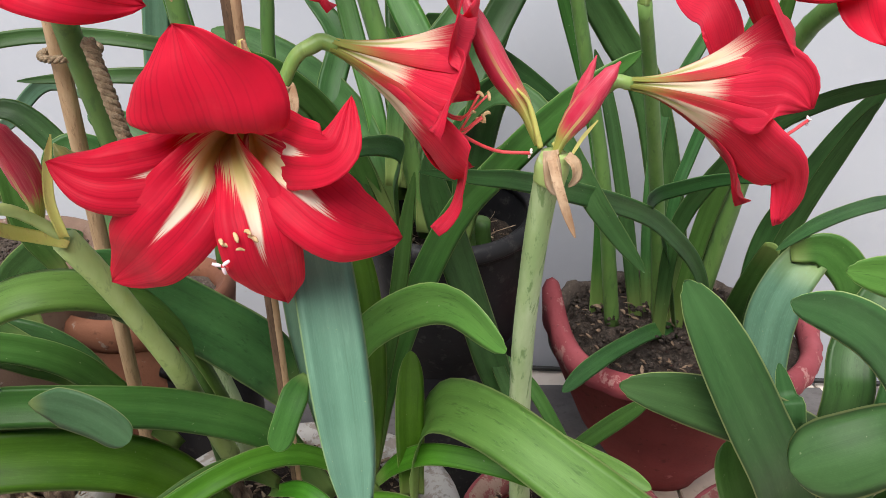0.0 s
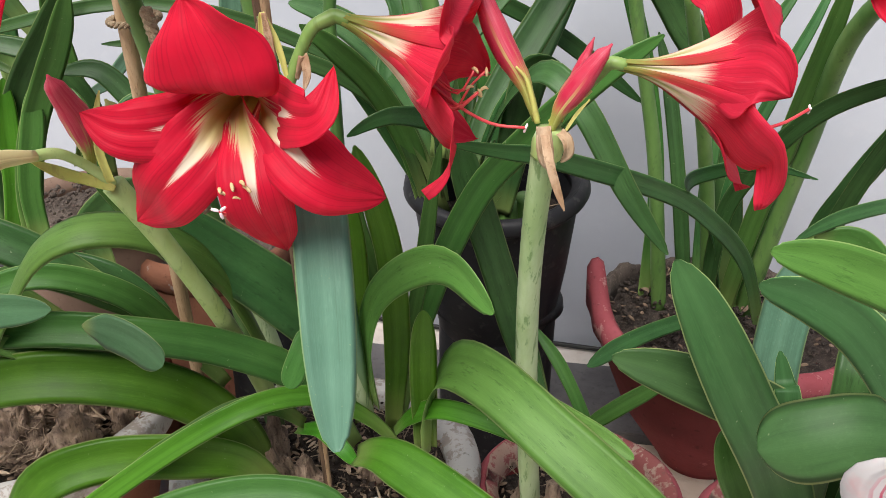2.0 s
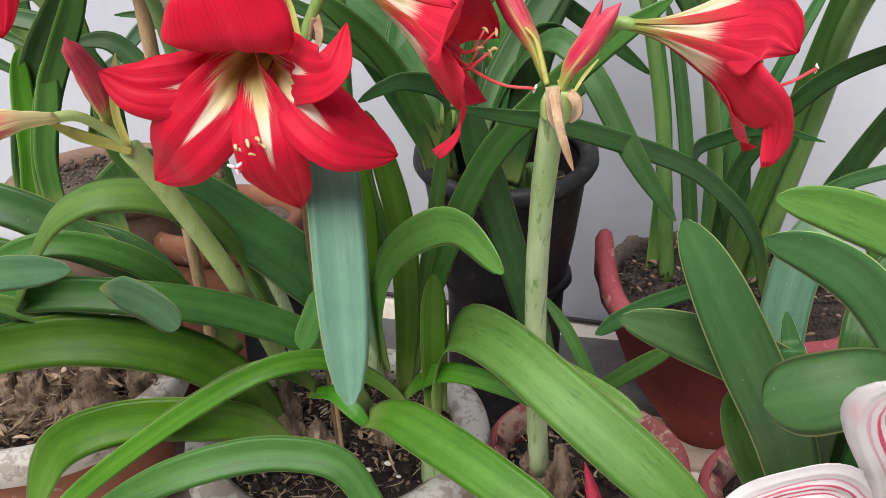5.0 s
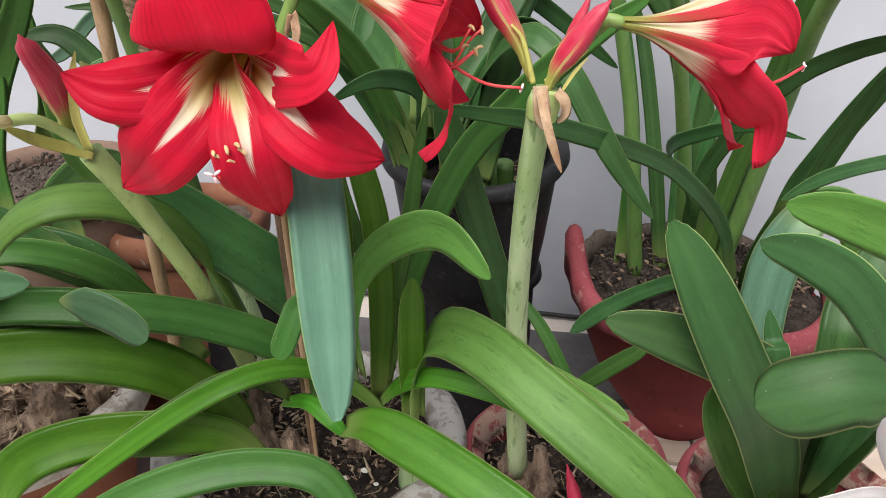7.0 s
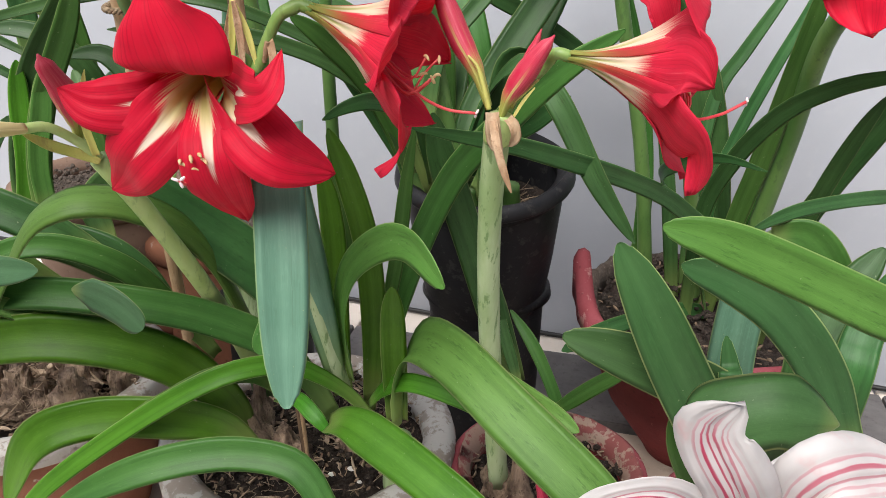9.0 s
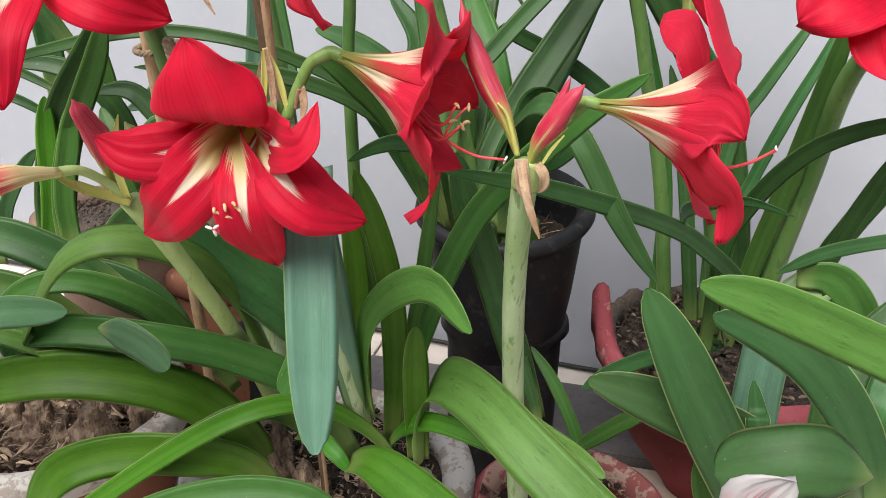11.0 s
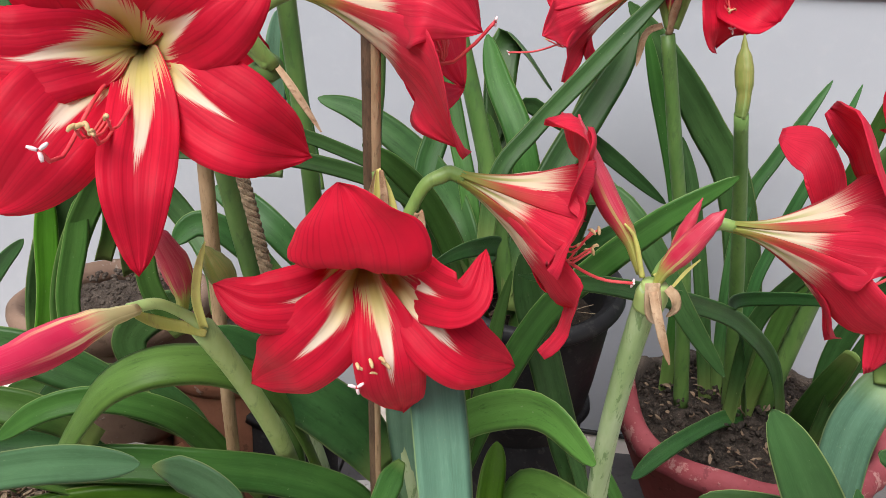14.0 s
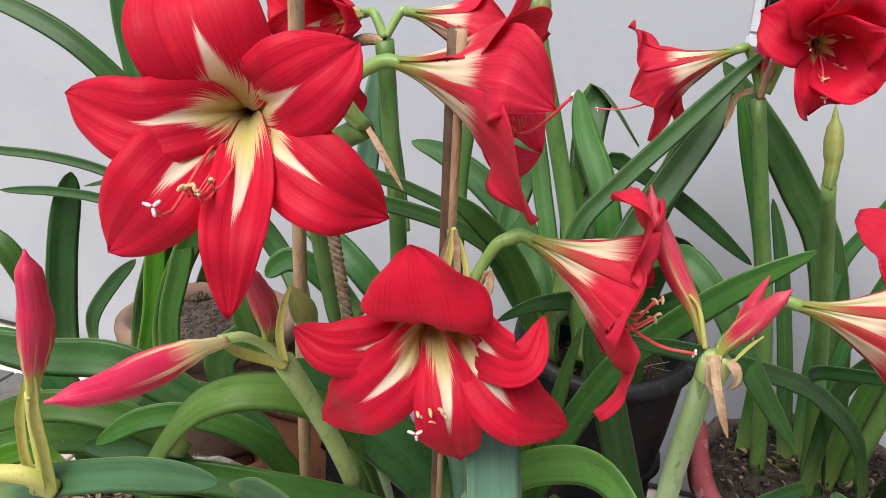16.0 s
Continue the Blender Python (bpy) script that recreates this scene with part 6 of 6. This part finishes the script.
strap(plant_black, [(-0.045, 0.800, 0.415), (-0.058, 0.780, 0.491), (-0.084, 0.740, 0.565), (-0.114, 0.700, 0.613), (-0.141, 0.680, 0.638)], 0.0269, (-0.817, -0.301, -0.492), LEAF_MID, tip=1.0, base=0.8, ref=0.50)
strap(plant_black, [(-0.041, 0.820, 0.429), (-0.048, 0.840, 0.529), (-0.070, 0.870, 0.610), (-0.091, 0.900, 0.684), (-0.105, 0.920, 0.734)], 0.0228, (-0.962, -0.197, -0.191), LEAF_MID, tip=1.0, base=0.9)
strap(plant_black, [(0.010, 0.860, 0.417), (0.020, 0.880, 0.522), (0.002, 0.900, 0.607), (-0.030, 0.930, 0.670), (-0.047, 0.950, 0.721)], 0.0357, (-0.946, -0.132, -0.294), LEAF_MID, tip=1.0, base=0.6)
strap(plant_black, [(-0.036, 0.830, 0.411), (-0.062, 0.860, 0.488), (-0.107, 0.880, 0.552), (-0.100, 0.920, 0.622), (-0.148, 0.950, 0.680)], 0.0322, (-0.941, -0.135, 0.311), LEAF_DARK, tip=1.0, base=0.8)
strap(plant_black, [(-0.026, 0.800, 0.432), (-0.022, 0.750, 0.494), (-0.006, 0.650, 0.555), (-0.019, 0.580, 0.581), (-0.038, 0.560, 0.580), (-0.058, 0.550, 0.569)], 0.0195, (-0.157, -0.264, -0.952), LEAF_DARK, tip=1.0, ref=0.75)
strap(plant_black, [(0.029, 0.800, 0.427), (0.066, 0.800, 0.491), (0.102, 0.790, 0.522), (0.136, 0.780, 0.552)], 0.0228, (-0.518, 0.244, 0.820), LEAF_DARK, tip=1.0)
strap(plant_black, [(-0.022, 0.840, 0.448), (-0.024, 0.860, 0.541), (-0.039, 0.880, 0.638)], 0.0306, (-0.990, -0.074, -0.121), LEAF_MID, tip=1.2, base=0.8)
strap(plant_black, [(0.043, 0.800, 0.413), (0.059, 0.780, 0.517), (0.075, 0.760, 0.585), (0.103, 0.740, 0.596), (0.110, 0.730, 0.575)], 0.0370, (-0.984, 0.020, 0.178), LEAF_DARK, tip=1.5, ref=0.50)
strap(plant_black, [(-0.038, 0.900, 0.542), (-0.003, 0.950, 0.631), (0.033, 0.970, 0.624), (0.104, 1.000, 0.580), (0.206, 1.020, 0.501)], 0.0224, (0.511, 0.168, 0.843), LEAF_DARK, tip=1.0)
strap(plant_black, [(0.008, 0.840, 0.399), (0.022, 0.830, 0.467), (0.047, 0.820, 0.537), (0.064, 0.815, 0.570)], 0.0298, (-0.939, -0.036, 0.341), LEAF_DARK, tip=1.0)
strap(plant_black, [(-0.033, 0.800, 0.410), (-0.051, 0.790, 0.461), (-0.081, 0.780, 0.514), (-0.115, 0.770, 0.571), (-0.148, 0.760, 0.613)], 0.0276, (-0.784, -0.353, -0.511), LEAF_DARK, tip=1.0, base=0.8)
tube(plant_black, [(0.006, 0.820, 0.413), (-0.025, 0.820, 0.568), (-0.053, 0.820, 0.677), (-0.082, 0.820, 0.779), (-0.091, 0.820, 0.831)], [0.0110, 0.0105, 0.0100, 0.0095], SCAPE_DARK, "scape")
bud(plant_black, [(-0.084, 0.820, 0.779), (-0.084, 0.820, 0.799), (-0.085, 0.820, 0.825), (-0.089, 0.820, 0.848)], 0.0110, BUD_GREEN, label="green flower bud")
tube(plant_black, [(-0.218, 0.780, 0.390), (-0.217, 0.770, 0.542), (-0.226, 0.750, 0.689), (-0.230, 0.734, 0.777)], [0.0110, 0.0100, 0.0095, 0.0100], SCAPE_DARK, "scape")
tube(plant_black, [(-0.155, 0.820, 0.383), (-0.159, 0.820, 0.598), (-0.155, 0.820, 0.673), (-0.153, 0.820, 0.761)], [0.0080, 0.0080, 0.0075, 0.0070], SCAPE_DARK, "scape")
amaryllis(plant_black, (-0.230, 0.734, 0.779), (-0.262, 0.745, 0.800), (-0.258, -0.961, -0.103), [(-173, 0.039, 0.031, 0.055), (-94, 0.014, 0.103, 0.050), (-88, 0.073, 0.049, 0.050), (-16, 0.082, 0.051, 0.050), (25, 0.062, 0.075, 0.060), (84, 0.044, 0.039, 0.060)], 7, length=0.05, label="red amaryllis flower partly hidden behind a cane")
trumpet(plant_black, [(-0.228, 0.734, 0.781), (-0.215, 0.740, 0.806)], (-0.205, 0.745, 0.805), (0.903, 0.395, -0.169), 0.071, 0.038, [((-0.154, 0.833, 0.775), 0.055), ((-0.161, 0.780, 0.740), 0.055), ((-0.126, 0.732, 0.749), 0.055), ((-0.103, 0.729, 0.805), 0.055), ((-0.131, 0.760, 0.853), 0.055), ((-0.147, 0.814, 0.832), 0.055)], 8, turn=-165, label="far red amaryllis flower turned to the wall")
bract(plant_black, [(-0.230, 0.730, 0.777), (-0.252, 0.726, 0.776), (-0.275, 0.722, 0.762)], 0.012, (0.1, 0.2, 0.95))

# amaryllis tied to the cane, with the two big upper flowers
tube(plant_tied, [(-0.1900, 0.6400, 0.2000), (-0.2110, 0.5980, 0.4749), (-0.2176, 0.5790, 0.5475), (-0.2200, 0.5640, 0.5936), (-0.2212, 0.5490, 0.6379), (-0.2188, 0.5290, 0.6773), (-0.2000, 0.4980, 0.7050), (-0.1500, 0.4690, 0.7350)], [0.0105, 0.0098, 0.0092, 0.0088, 0.0088], SCAPE_DARK, "scape", n=34)
amaryllis(plant_tied, (-0.150, 0.468, 0.735), (-0.208, 0.422, 0.7495), (0.30, -0.950, 0.05), [
    ([(-0.1953, 0.376, 0.7541), (-0.2026, 0.335, 0.7555), (-0.2234, 0.315, 0.7532), (-0.2710, 0.325, 0.7627)], 0.050, dict(roll=0.25)),
    ([(-0.1955, 0.376, 0.7474), (-0.1967, 0.335, 0.7375), (-0.2055, 0.305, 0.7164), (-0.2363, 0.305, 0.6822)], 0.058, dict(roll=0.25, point=1.4)),
    ([(-0.1881, 0.376, 0.7481), (-0.1695, 0.335, 0.7264), (-0.1571, 0.300, 0.7029), (-0.1562, 0.293, 0.6605)], 0.037, dict(roll=0.2)),
    ([(-0.1807, 0.376, 0.7488), (-0.1499, 0.350, 0.7352), (-0.1207, 0.345, 0.7206), (-0.0969, 0.372, 0.7021)], 0.056, dict(roll=0.2)),
    ([(-0.1805, 0.376, 0.7571), (-0.1530, 0.350, 0.7690), (-0.1333, 0.350, 0.7825), (-0.1175, 0.370, 0.7987)], 0.062, dict(roll=0.2)),
    ([(-0.1933, 0.376, 0.7576), (-0.1920, 0.345, 0.7841), (-0.2011, 0.340, 0.8098), (-0.2227, 0.365, 0.8366)], 0.076, dict(roll=0.2, point=1.3)),
], 10, length=0.058, pistil=(-0.1848, 0.276, 0.7215), droop=0.3, anthers=(-0.167, 0.290, 0.730), face=(0.45, -0.87, 0.20))
trumpet(plant_tied, [(-0.152, 0.465, 0.735), (-0.166, 0.462, 0.752), (-0.157, 0.461, 0.767), (-0.144, 0.461, 0.777)], (-0.126, 0.461, 0.781), (0.993, 0.000, -0.116), 0.087, 0.056, [((-0.033, 0.520, 0.720), 0.050), ((-0.030, 0.500, 0.722), 0.040), ((-0.018, 0.424, 0.696), 0.062), ((-0.013, 0.420, 0.766), 0.060), ((-0.044, 0.455, 0.842), 0.064), ((-0.038, 0.520, 0.807), 0.050)], 11, turn=-164, out=1.0, pistil=(-0.009, 0.465, 0.769))
bract(plant_tied, [(-0.146, 0.465, 0.735), (-0.132, 0.455, 0.722), (-0.114, 0.450, 0.698)], 0.005, (0.9, 0.1, 0.3))
strap(plant_tied, [(-0.288, 0.660, 0.456), (-0.298, 0.680, 0.499), (-0.328, 0.700, 0.535), (-0.372, 0.700, 0.582), (-0.417, 0.690, 0.582)], 0.0240, (-0.658, -0.532, -0.533), LEAF_DARK, tip=1.0)
strap(plant_tied, [(-0.310, 0.620, 0.449), (-0.324, 0.600, 0.507), (-0.329, 0.600, 0.555), (-0.346, 0.610, 0.585)], 0.0202, (-0.860, -0.510, -0.027), LEAF_MID, tip=1.0)
strap(plant_tied, [(-0.283, 0.820, 0.559), (-0.281, 0.830, 0.624), (-0.278, 0.840, 0.686), (-0.276, 0.850, 0.746)], 0.0287, (-0.921, -0.376, 0.107), LEAF_BLUE, tip=1.0, base=0.9)
strap(plant_tied, [(-0.224, 0.800, 0.552), (-0.240, 0.820, 0.613), (-0.261, 0.840, 0.686), (-0.267, 0.850, 0.734)], 0.0234, (-0.911, -0.377, -0.167), LEAF_MID, tip=1.0, base=0.9)
strap(plant_tied, [(-0.212, 0.640, 0.510), (-0.253, 0.620, 0.560), (-0.279, 0.610, 0.571), (-0.298, 0.600, 0.554)], 0.0255, (-0.352, -0.486, -0.800), LEAF_DARK, tip=1.3)
strap(plant_tied, [(-0.182, 0.660, 0.507), (-0.221, 0.660, 0.551), (-0.257, 0.670, 0.573), (-0.293, 0.680, 0.584)], 0.0293, (-0.533, -0.477, -0.699), LEAF_DARK, tip=1.1)
strap(plant_tied, [(-0.416, 0.950, 0.542), (-0.491, 0.970, 0.560), (-0.558, 0.980, 0.507), (-0.603, 0.990, 0.486)], 0.0195, (0.692, 0.275, -0.668), LEAF_BLUE, tip=0.9)

# amaryllis in the clay pot by the wall
strap(plant_back, [(-0.460, 0.660, 0.391), (-0.457, 0.660, 0.452), (-0.426, 0.650, 0.532), (-0.374, 0.645, 0.621), (-0.350, 0.640, 0.670)], 0.0271, (-0.809, -0.515, 0.283), LEAF_MID, tip=1.0, base=0.9, ref=0.40)
strap(plant_back, [(-0.506, 0.680, 0.371), (-0.494, 0.680, 0.455), (-0.451, 0.670, 0.556), (-0.394, 0.660, 0.629), (-0.357, 0.655, 0.678)], 0.0329, (-0.798, -0.533, 0.281), LEAF_DARK, tip=1.0, base=0.9, ref=0.40)
strap(plant_back, [(-0.438, 0.640, 0.409), (-0.437, 0.640, 0.471), (-0.423, 0.645, 0.532), (-0.416, 0.650, 0.576)], 0.0234, (-0.847, -0.459, 0.269), LEAF_MID, tip=1.2, base=0.9)
strap(plant_back, [(-0.490, 0.660, 0.389), (-0.473, 0.660, 0.464), (-0.464, 0.660, 0.534), (-0.457, 0.660, 0.580)], 0.0228, (-0.824, -0.560, 0.092), LEAF_BRIGHT, tip=1.2, base=0.9)
strap(plant_back, [(-0.521, 0.840, 0.426), (-0.495, 0.830, 0.491), (-0.497, 0.820, 0.566), (-0.500, 0.810, 0.628), (-0.488, 0.800, 0.686)], 0.0233, (-0.799, -0.581, -0.155), LEAF_MID, tip=1.0, base=0.9)
strap(plant_back, [(-0.471, 0.820, 0.420), (-0.464, 0.800, 0.515), (-0.491, 0.780, 0.574), (-0.537, 0.770, 0.594), (-0.587, 0.760, 0.594)], 0.0266, (-0.536, -0.528, -0.659), LEAF_DARK, tip=1.0, base=0.9)
strap(plant_back, [(-0.512, 0.800, 0.596), (-0.557, 0.780, 0.672), (-0.615, 0.760, 0.736), (-0.681, 0.750, 0.774), (-0.756, 0.740, 0.798)], 0.0270, (-0.503, -0.497, -0.708), LEAF_DARK, tip=1.2, ref=0.50)
strap(plant_back, [(-0.609, 0.860, 0.528), (-0.623, 0.870, 0.674), (-0.644, 0.880, 0.756), (-0.663, 0.890, 0.849)], 0.0344, (-0.800, -0.589, -0.112), LEAF_DARK, tip=1.2, base=0.8, ref=0.50)
strap(plant_back, [(-0.489, 0.760, 0.550), (-0.574, 0.740, 0.594), (-0.645, 0.730, 0.609), (-0.718, 0.720, 0.612), (-0.775, 0.710, 0.611)], 0.0124, (-0.087, -0.346, -0.934), LEAF_DARK, tip=1.0, ref=0.50)
strap(plant_back, [(-0.529, 0.780, 0.509), (-0.594, 0.760, 0.551), (-0.668, 0.750, 0.559), (-0.746, 0.740, 0.554)], 0.0129, (-0.029, -0.347, -0.937), LEAF_DARK, tip=1.0, ref=0.50)
strap(plant_back, [(-0.726, 0.800, 0.284), (-0.716, 0.790, 0.379), (-0.693, 0.780, 0.486), (-0.661, 0.770, 0.581)], 0.0399, (-0.763, -0.634, 0.128), LEAF_DARK, tip=1.3, base=0.9)
strap(plant_back, [(-0.624, 0.740, 0.349), (-0.614, 0.730, 0.404), (-0.571, 0.720, 0.461), (-0.529, 0.710, 0.501)], 0.0185, (-0.745, -0.317, 0.587), LEAF_DARK, tip=1.0)
strap(plant_back, [(-0.704, 0.660, 0.534), (-0.668, 0.660, 0.511), (-0.645, 0.670, 0.453), (-0.637, 0.680, 0.390)], 0.0273, (0.604, 0.743, 0.288), LEAF_MID, tip=1.0)
strap(plant_back, [(-0.334, 0.600, 0.374), (-0.380, 0.580, 0.416), (-0.450, 0.560, 0.452), (-0.523, 0.550, 0.449), (-0.611, 0.540, 0.457)], 0.0405, (0.168, -0.422, -0.891), LEAF_DARK, tip=1.2)
strap(plant_back, [(-0.370, 0.560, 0.363), (-0.426, 0.540, 0.402), (-0.502, 0.520, 0.411), (-0.596, 0.510, 0.370)], 0.0340, (0.250, -0.418, -0.874), LEAF_MID, tip=1.2)
strap(plant_back, [(-0.394, 0.620, 0.243), (-0.456, 0.600, 0.318), (-0.540, 0.585, 0.330), (-0.639, 0.570, 0.295), (-0.701, 0.560, 0.248)], 0.0423, (0.332, -0.383, -0.862), LEAF_MID, tip=1.3)
strap(plant_back, [(-0.553, 0.660, 0.173), (-0.603, 0.660, 0.328), (-0.653, 0.650, 0.385), (-0.724, 0.640, 0.400)], 0.0417, (-0.470, -0.759, -0.451), LEAF_DARK, tip=1.2)
strap(plant_back, [(-0.289, 0.640, 0.287), (-0.318, 0.630, 0.346), (-0.359, 0.620, 0.385), (-0.422, 0.610, 0.392), (-0.476, 0.600, 0.343)], 0.0345, (-0.028, -0.571, -0.820), LEAF_DARK, tip=1.2)
strap(plant_back, [(-0.328, 0.660, 0.308), (-0.372, 0.650, 0.339), (-0.441, 0.640, 0.367), (-0.518, 0.630, 0.359)], 0.0311, (-0.088, -0.550, -0.831), LEAF_MID, tip=1.2)
strap(plant_back, [(-0.391, 0.620, 0.283), (-0.438, 0.600, 0.320), (-0.515, 0.580, 0.325)], 0.0326, (0.065, -0.528, -0.847), LEAF_DARK, tip=1.2)
strap(plant_back, [(-0.364, 0.640, 0.381), (-0.379, 0.645, 0.425), (-0.348, 0.650, 0.458), (-0.304, 0.650, 0.480)], 0.0365, (-0.586, -0.112, 0.803), LEAF_DARK, tip=1.2)

# young amaryllis at the near edge of the row
bud(plant_left, [(-0.366, 0.370, 0.529), (-0.358, 0.368, 0.562), (-0.350, 0.365, 0.599), (-0.346, 0.360, 0.650)], 0.0122, BUD_RED, blunt=0.74, label="large upright closed red-pink bud")
tube(plant_left, [(-0.480, 0.500, 0.215), (-0.455, 0.450, 0.320), (-0.400, 0.400, 0.420), (-0.375, 0.385, 0.440)], [0.0095, 0.0090, 0.0088, 0.0085], SCAPE, "scape")
tube(plant_left, [(-0.377, 0.385, 0.438), (-0.375, 0.380, 0.475), (-0.372, 0.375, 0.508), (-0.365, 0.370, 0.534)], [0.0060, 0.0046, 0.0044, 0.0050], BRACT, "flower_stalk")
strap(plant_left, [(-0.369, 0.380, 0.442), (-0.363, 0.372, 0.483), (-0.361, 0.366, 0.518), (-0.353, 0.362, 0.553)], 0.0085, (-0.668, -0.740, -0.084), BRACT, name="bract", tip=0.5, thick=0.0007, label="pointed yellow-green bract", channel=0.6, base=1.0)
strap(plant_left, [(-0.382, 0.382, 0.437), (-0.385, 0.376, 0.470), (-0.381, 0.372, 0.508), (-0.371, 0.370, 0.544)], 0.0075, (-0.712, -0.700, 0.053), BRACT, name="bract", tip=0.5, thick=0.0007, label="pointed yellow-green bract", channel=0.6, base=1.0)
tube(plant_left, [(-0.371, 0.385, 0.439), (-0.384, 0.370, 0.459), (-0.415, 0.360, 0.461)], [0.0080, 0.0070, 0.0060], BRACT, "flower_stalk")
strap(plant_left, [(-0.453, 0.400, 0.406), (-0.372, 0.390, 0.444), (-0.294, 0.385, 0.471), (-0.222, 0.380, 0.485)], 0.0271, (-0.269, 0.494, 0.827), LEAF_GREY, tip=1.3, base=0.6, ref=0.50)
strap(plant_left, [(-0.427, 0.460, 0.395), (-0.452, 0.450, 0.413), (-0.480, 0.440, 0.407), (-0.512, 0.430, 0.382)], 0.0204, (0.504, -0.199, -0.841), LEAF_BRIGHT, tip=1.2)

# ------------------------------------------------------------------ bulbs and litter on the soil
for i, (x, y, r, h) in enumerate(((-0.152, 0.560, 0.019, 0.050), (-0.112, 0.548, 0.022, 0.048), (-0.175, 0.600, 0.018, 0.055), (-0.060, 0.590, 0.015, 0.040), (-0.020, 0.590, 0.012, 0.035), (-0.190, 0.560, 0.014, 0.030))):
    bulb(plant_front, (x, y, 0.190), r, h, 31 + i)
for i, (x, y, r, h) in enumerate(((-0.436, 0.542, 0.030, 0.050), (-0.378, 0.548, 0.026, 0.056), (-0.400, 0.590, 0.022, 0.056), (-0.480, 0.555, 0.026, 0.050), (-0.440, 0.610, 0.026, 0.055), (-0.385, 0.640, 0.020, 0.050), (-0.350, 0.600, 0.016, 0.04), (-0.455, 0.525, 0.018, 0.03))):
    bulb(plant_left, (x, y, 0.212), r, h, 51 + i)
tube(plant_left, [(-0.520, 0.520, 0.20), (-0.500, 0.515, 0.235), (-0.485, 0.512, 0.262)], [0.020, 0.017, 0.010], SCAPE, "shoot", "fat green shoot cut short")
tube(plant_left, [(-0.375, 0.545, 0.205), (-0.373, 0.542, 0.232), (-0.371, 0.541, 0.250)], [0.009, 0.008, 0.003], SCAPE, "shoot", "small green shoot")
tube(plant_front, [(0.004, 0.553, 0.180), (0.004, 0.553, 0.215), (0.005, 0.552, 0.245)], [0.0165, 0.0160, 0.0140], PALE_STALK, "leaf_base", "pale sheathed leaf base", n=12)
for k, (x, y) in enumerate(((0.020, 0.830), (0.048, 0.820), (0.066, 0.845))):
    tube(plant_black, [(x, y + 0.012, 0.352), (x, y, 0.385), (x + 0.002, y - 0.010, 0.425)], [0.016, 0.015, 0.011], SCAPE_DARK, "leaf_base", "deep green sheathed leaf base", n=12)
bulb(plant_red_small, (0.130, 0.572, 0.172), 0.016, 0.050, 71)
bulb(plant_red_small, (0.105, 0.590, 0.168), 0.018, 0.040, 72)
bud(plant_red_small, [(0.176, 0.550, 0.111), (0.164, 0.535, 0.185), (0.149, 0.520, 0.252)], 0.0075, BUD_RED, "bud", "short red emerging bud")
scatter("dry_litter", "dry root and leaf bits on the soil", (-0.115, 0.600, 0.186), 0.125, 260, 0.007, LITTER, 81)
scatter("dry_litter", "dry papery bulb skins on the soil", (-0.470, 0.600, 0.206), 0.125, 700, 0.012, LITTER, 82)
scatter("dry_litter", "dry leaf bits on the soil", (0.153, 0.628, 0.156), 0.085, 90, 0.008, LITTER, 83)
scatter("dry_litter", "dry leaf bits on pale soil", (0.332, 0.935, 0.235), 0.145, 140, 0.011, LITTER, 84)
scatter("dry_litter", "dead leaf bits on the soil", (0.030, 0.878, 0.374), 0.060, 50, 0.013, LITTER, 85)
scatter("soil_crumbs", "loose soil crumbs", (-0.115, 0.600, 0.184), 0.125, 260, 0.007, SOIL, 86, "crumb")
scatter("soil_crumbs", "loose brown soil crumbs", (0.332, 0.935, 0.234), 0.150, 620, 0.006, SOIL_DAMP, 87, "crumb")
scatter("soil_crumbs", "loose soil crumbs", (0.153, 0.628, 0.154), 0.088, 160, 0.008, SOIL, 88, "crumb")
scatter("soil_crumbs", "loose pale soil crumbs", (-0.500, 0.820, 0.380), 0.095, 260, 0.005, SOIL_PALE, 89, "crumb")
for i, (x, y) in enumerate(((-0.045, 0.545), (-0.062, 0.532), (-0.030, 0.528))):
    bm = bmesh.new()
    bmesh.ops.create_icosphere(bm, subdivisions=2, radius=0.0031 - 0.0005 * i)
    for v in bm.verts:
        v.co = Vector((v.co.x * 1.4, v.co.y, v.co.z * 0.7)) * (1 + 0.15 * noise.noise(v.co * 400)) + Vector((x, y, 0.199))
    me = bpy.data.meshes.new("pebble")
    bm.to_mesh(me)
    bm.free()
    me.materials.append(PEBBLE)
    tagged(new("pebble", me), "small white pebble on dark soil", "pebble", "pebbles")

fibres("dry_fibres", "curled dry root fibres and bulb skins", (-0.470, 0.600, 0.216), 0.125, 420, 0.026, FIBRE, 91, 0.022)
fibres("dry_fibres", "curled dry root fibres on dark soil", (-0.115, 0.600, 0.192), 0.125, 330, 0.017, FIBRE, 92)
fibres("dry_fibres", "dead roots in the black pot", (0.030, 0.880, 0.376), 0.065, 60, 0.040, FIBRE, 96)
fibres("dry_fibres", "a few dry fibres on the soil", (0.153, 0.628, 0.162), 0.085, 70, 0.017, FIBRE, 93)
scatter("bulb_skins", "pale papery scraps of bulb skin", (-0.470, 0.600, 0.220), 0.125, 160, 0.013, PAPER, 94)
scatter("bulb_skins", "pale papery scraps of bulb skin", (-0.130, 0.585, 0.194), 0.075, 30, 0.010, PAPER, 95)
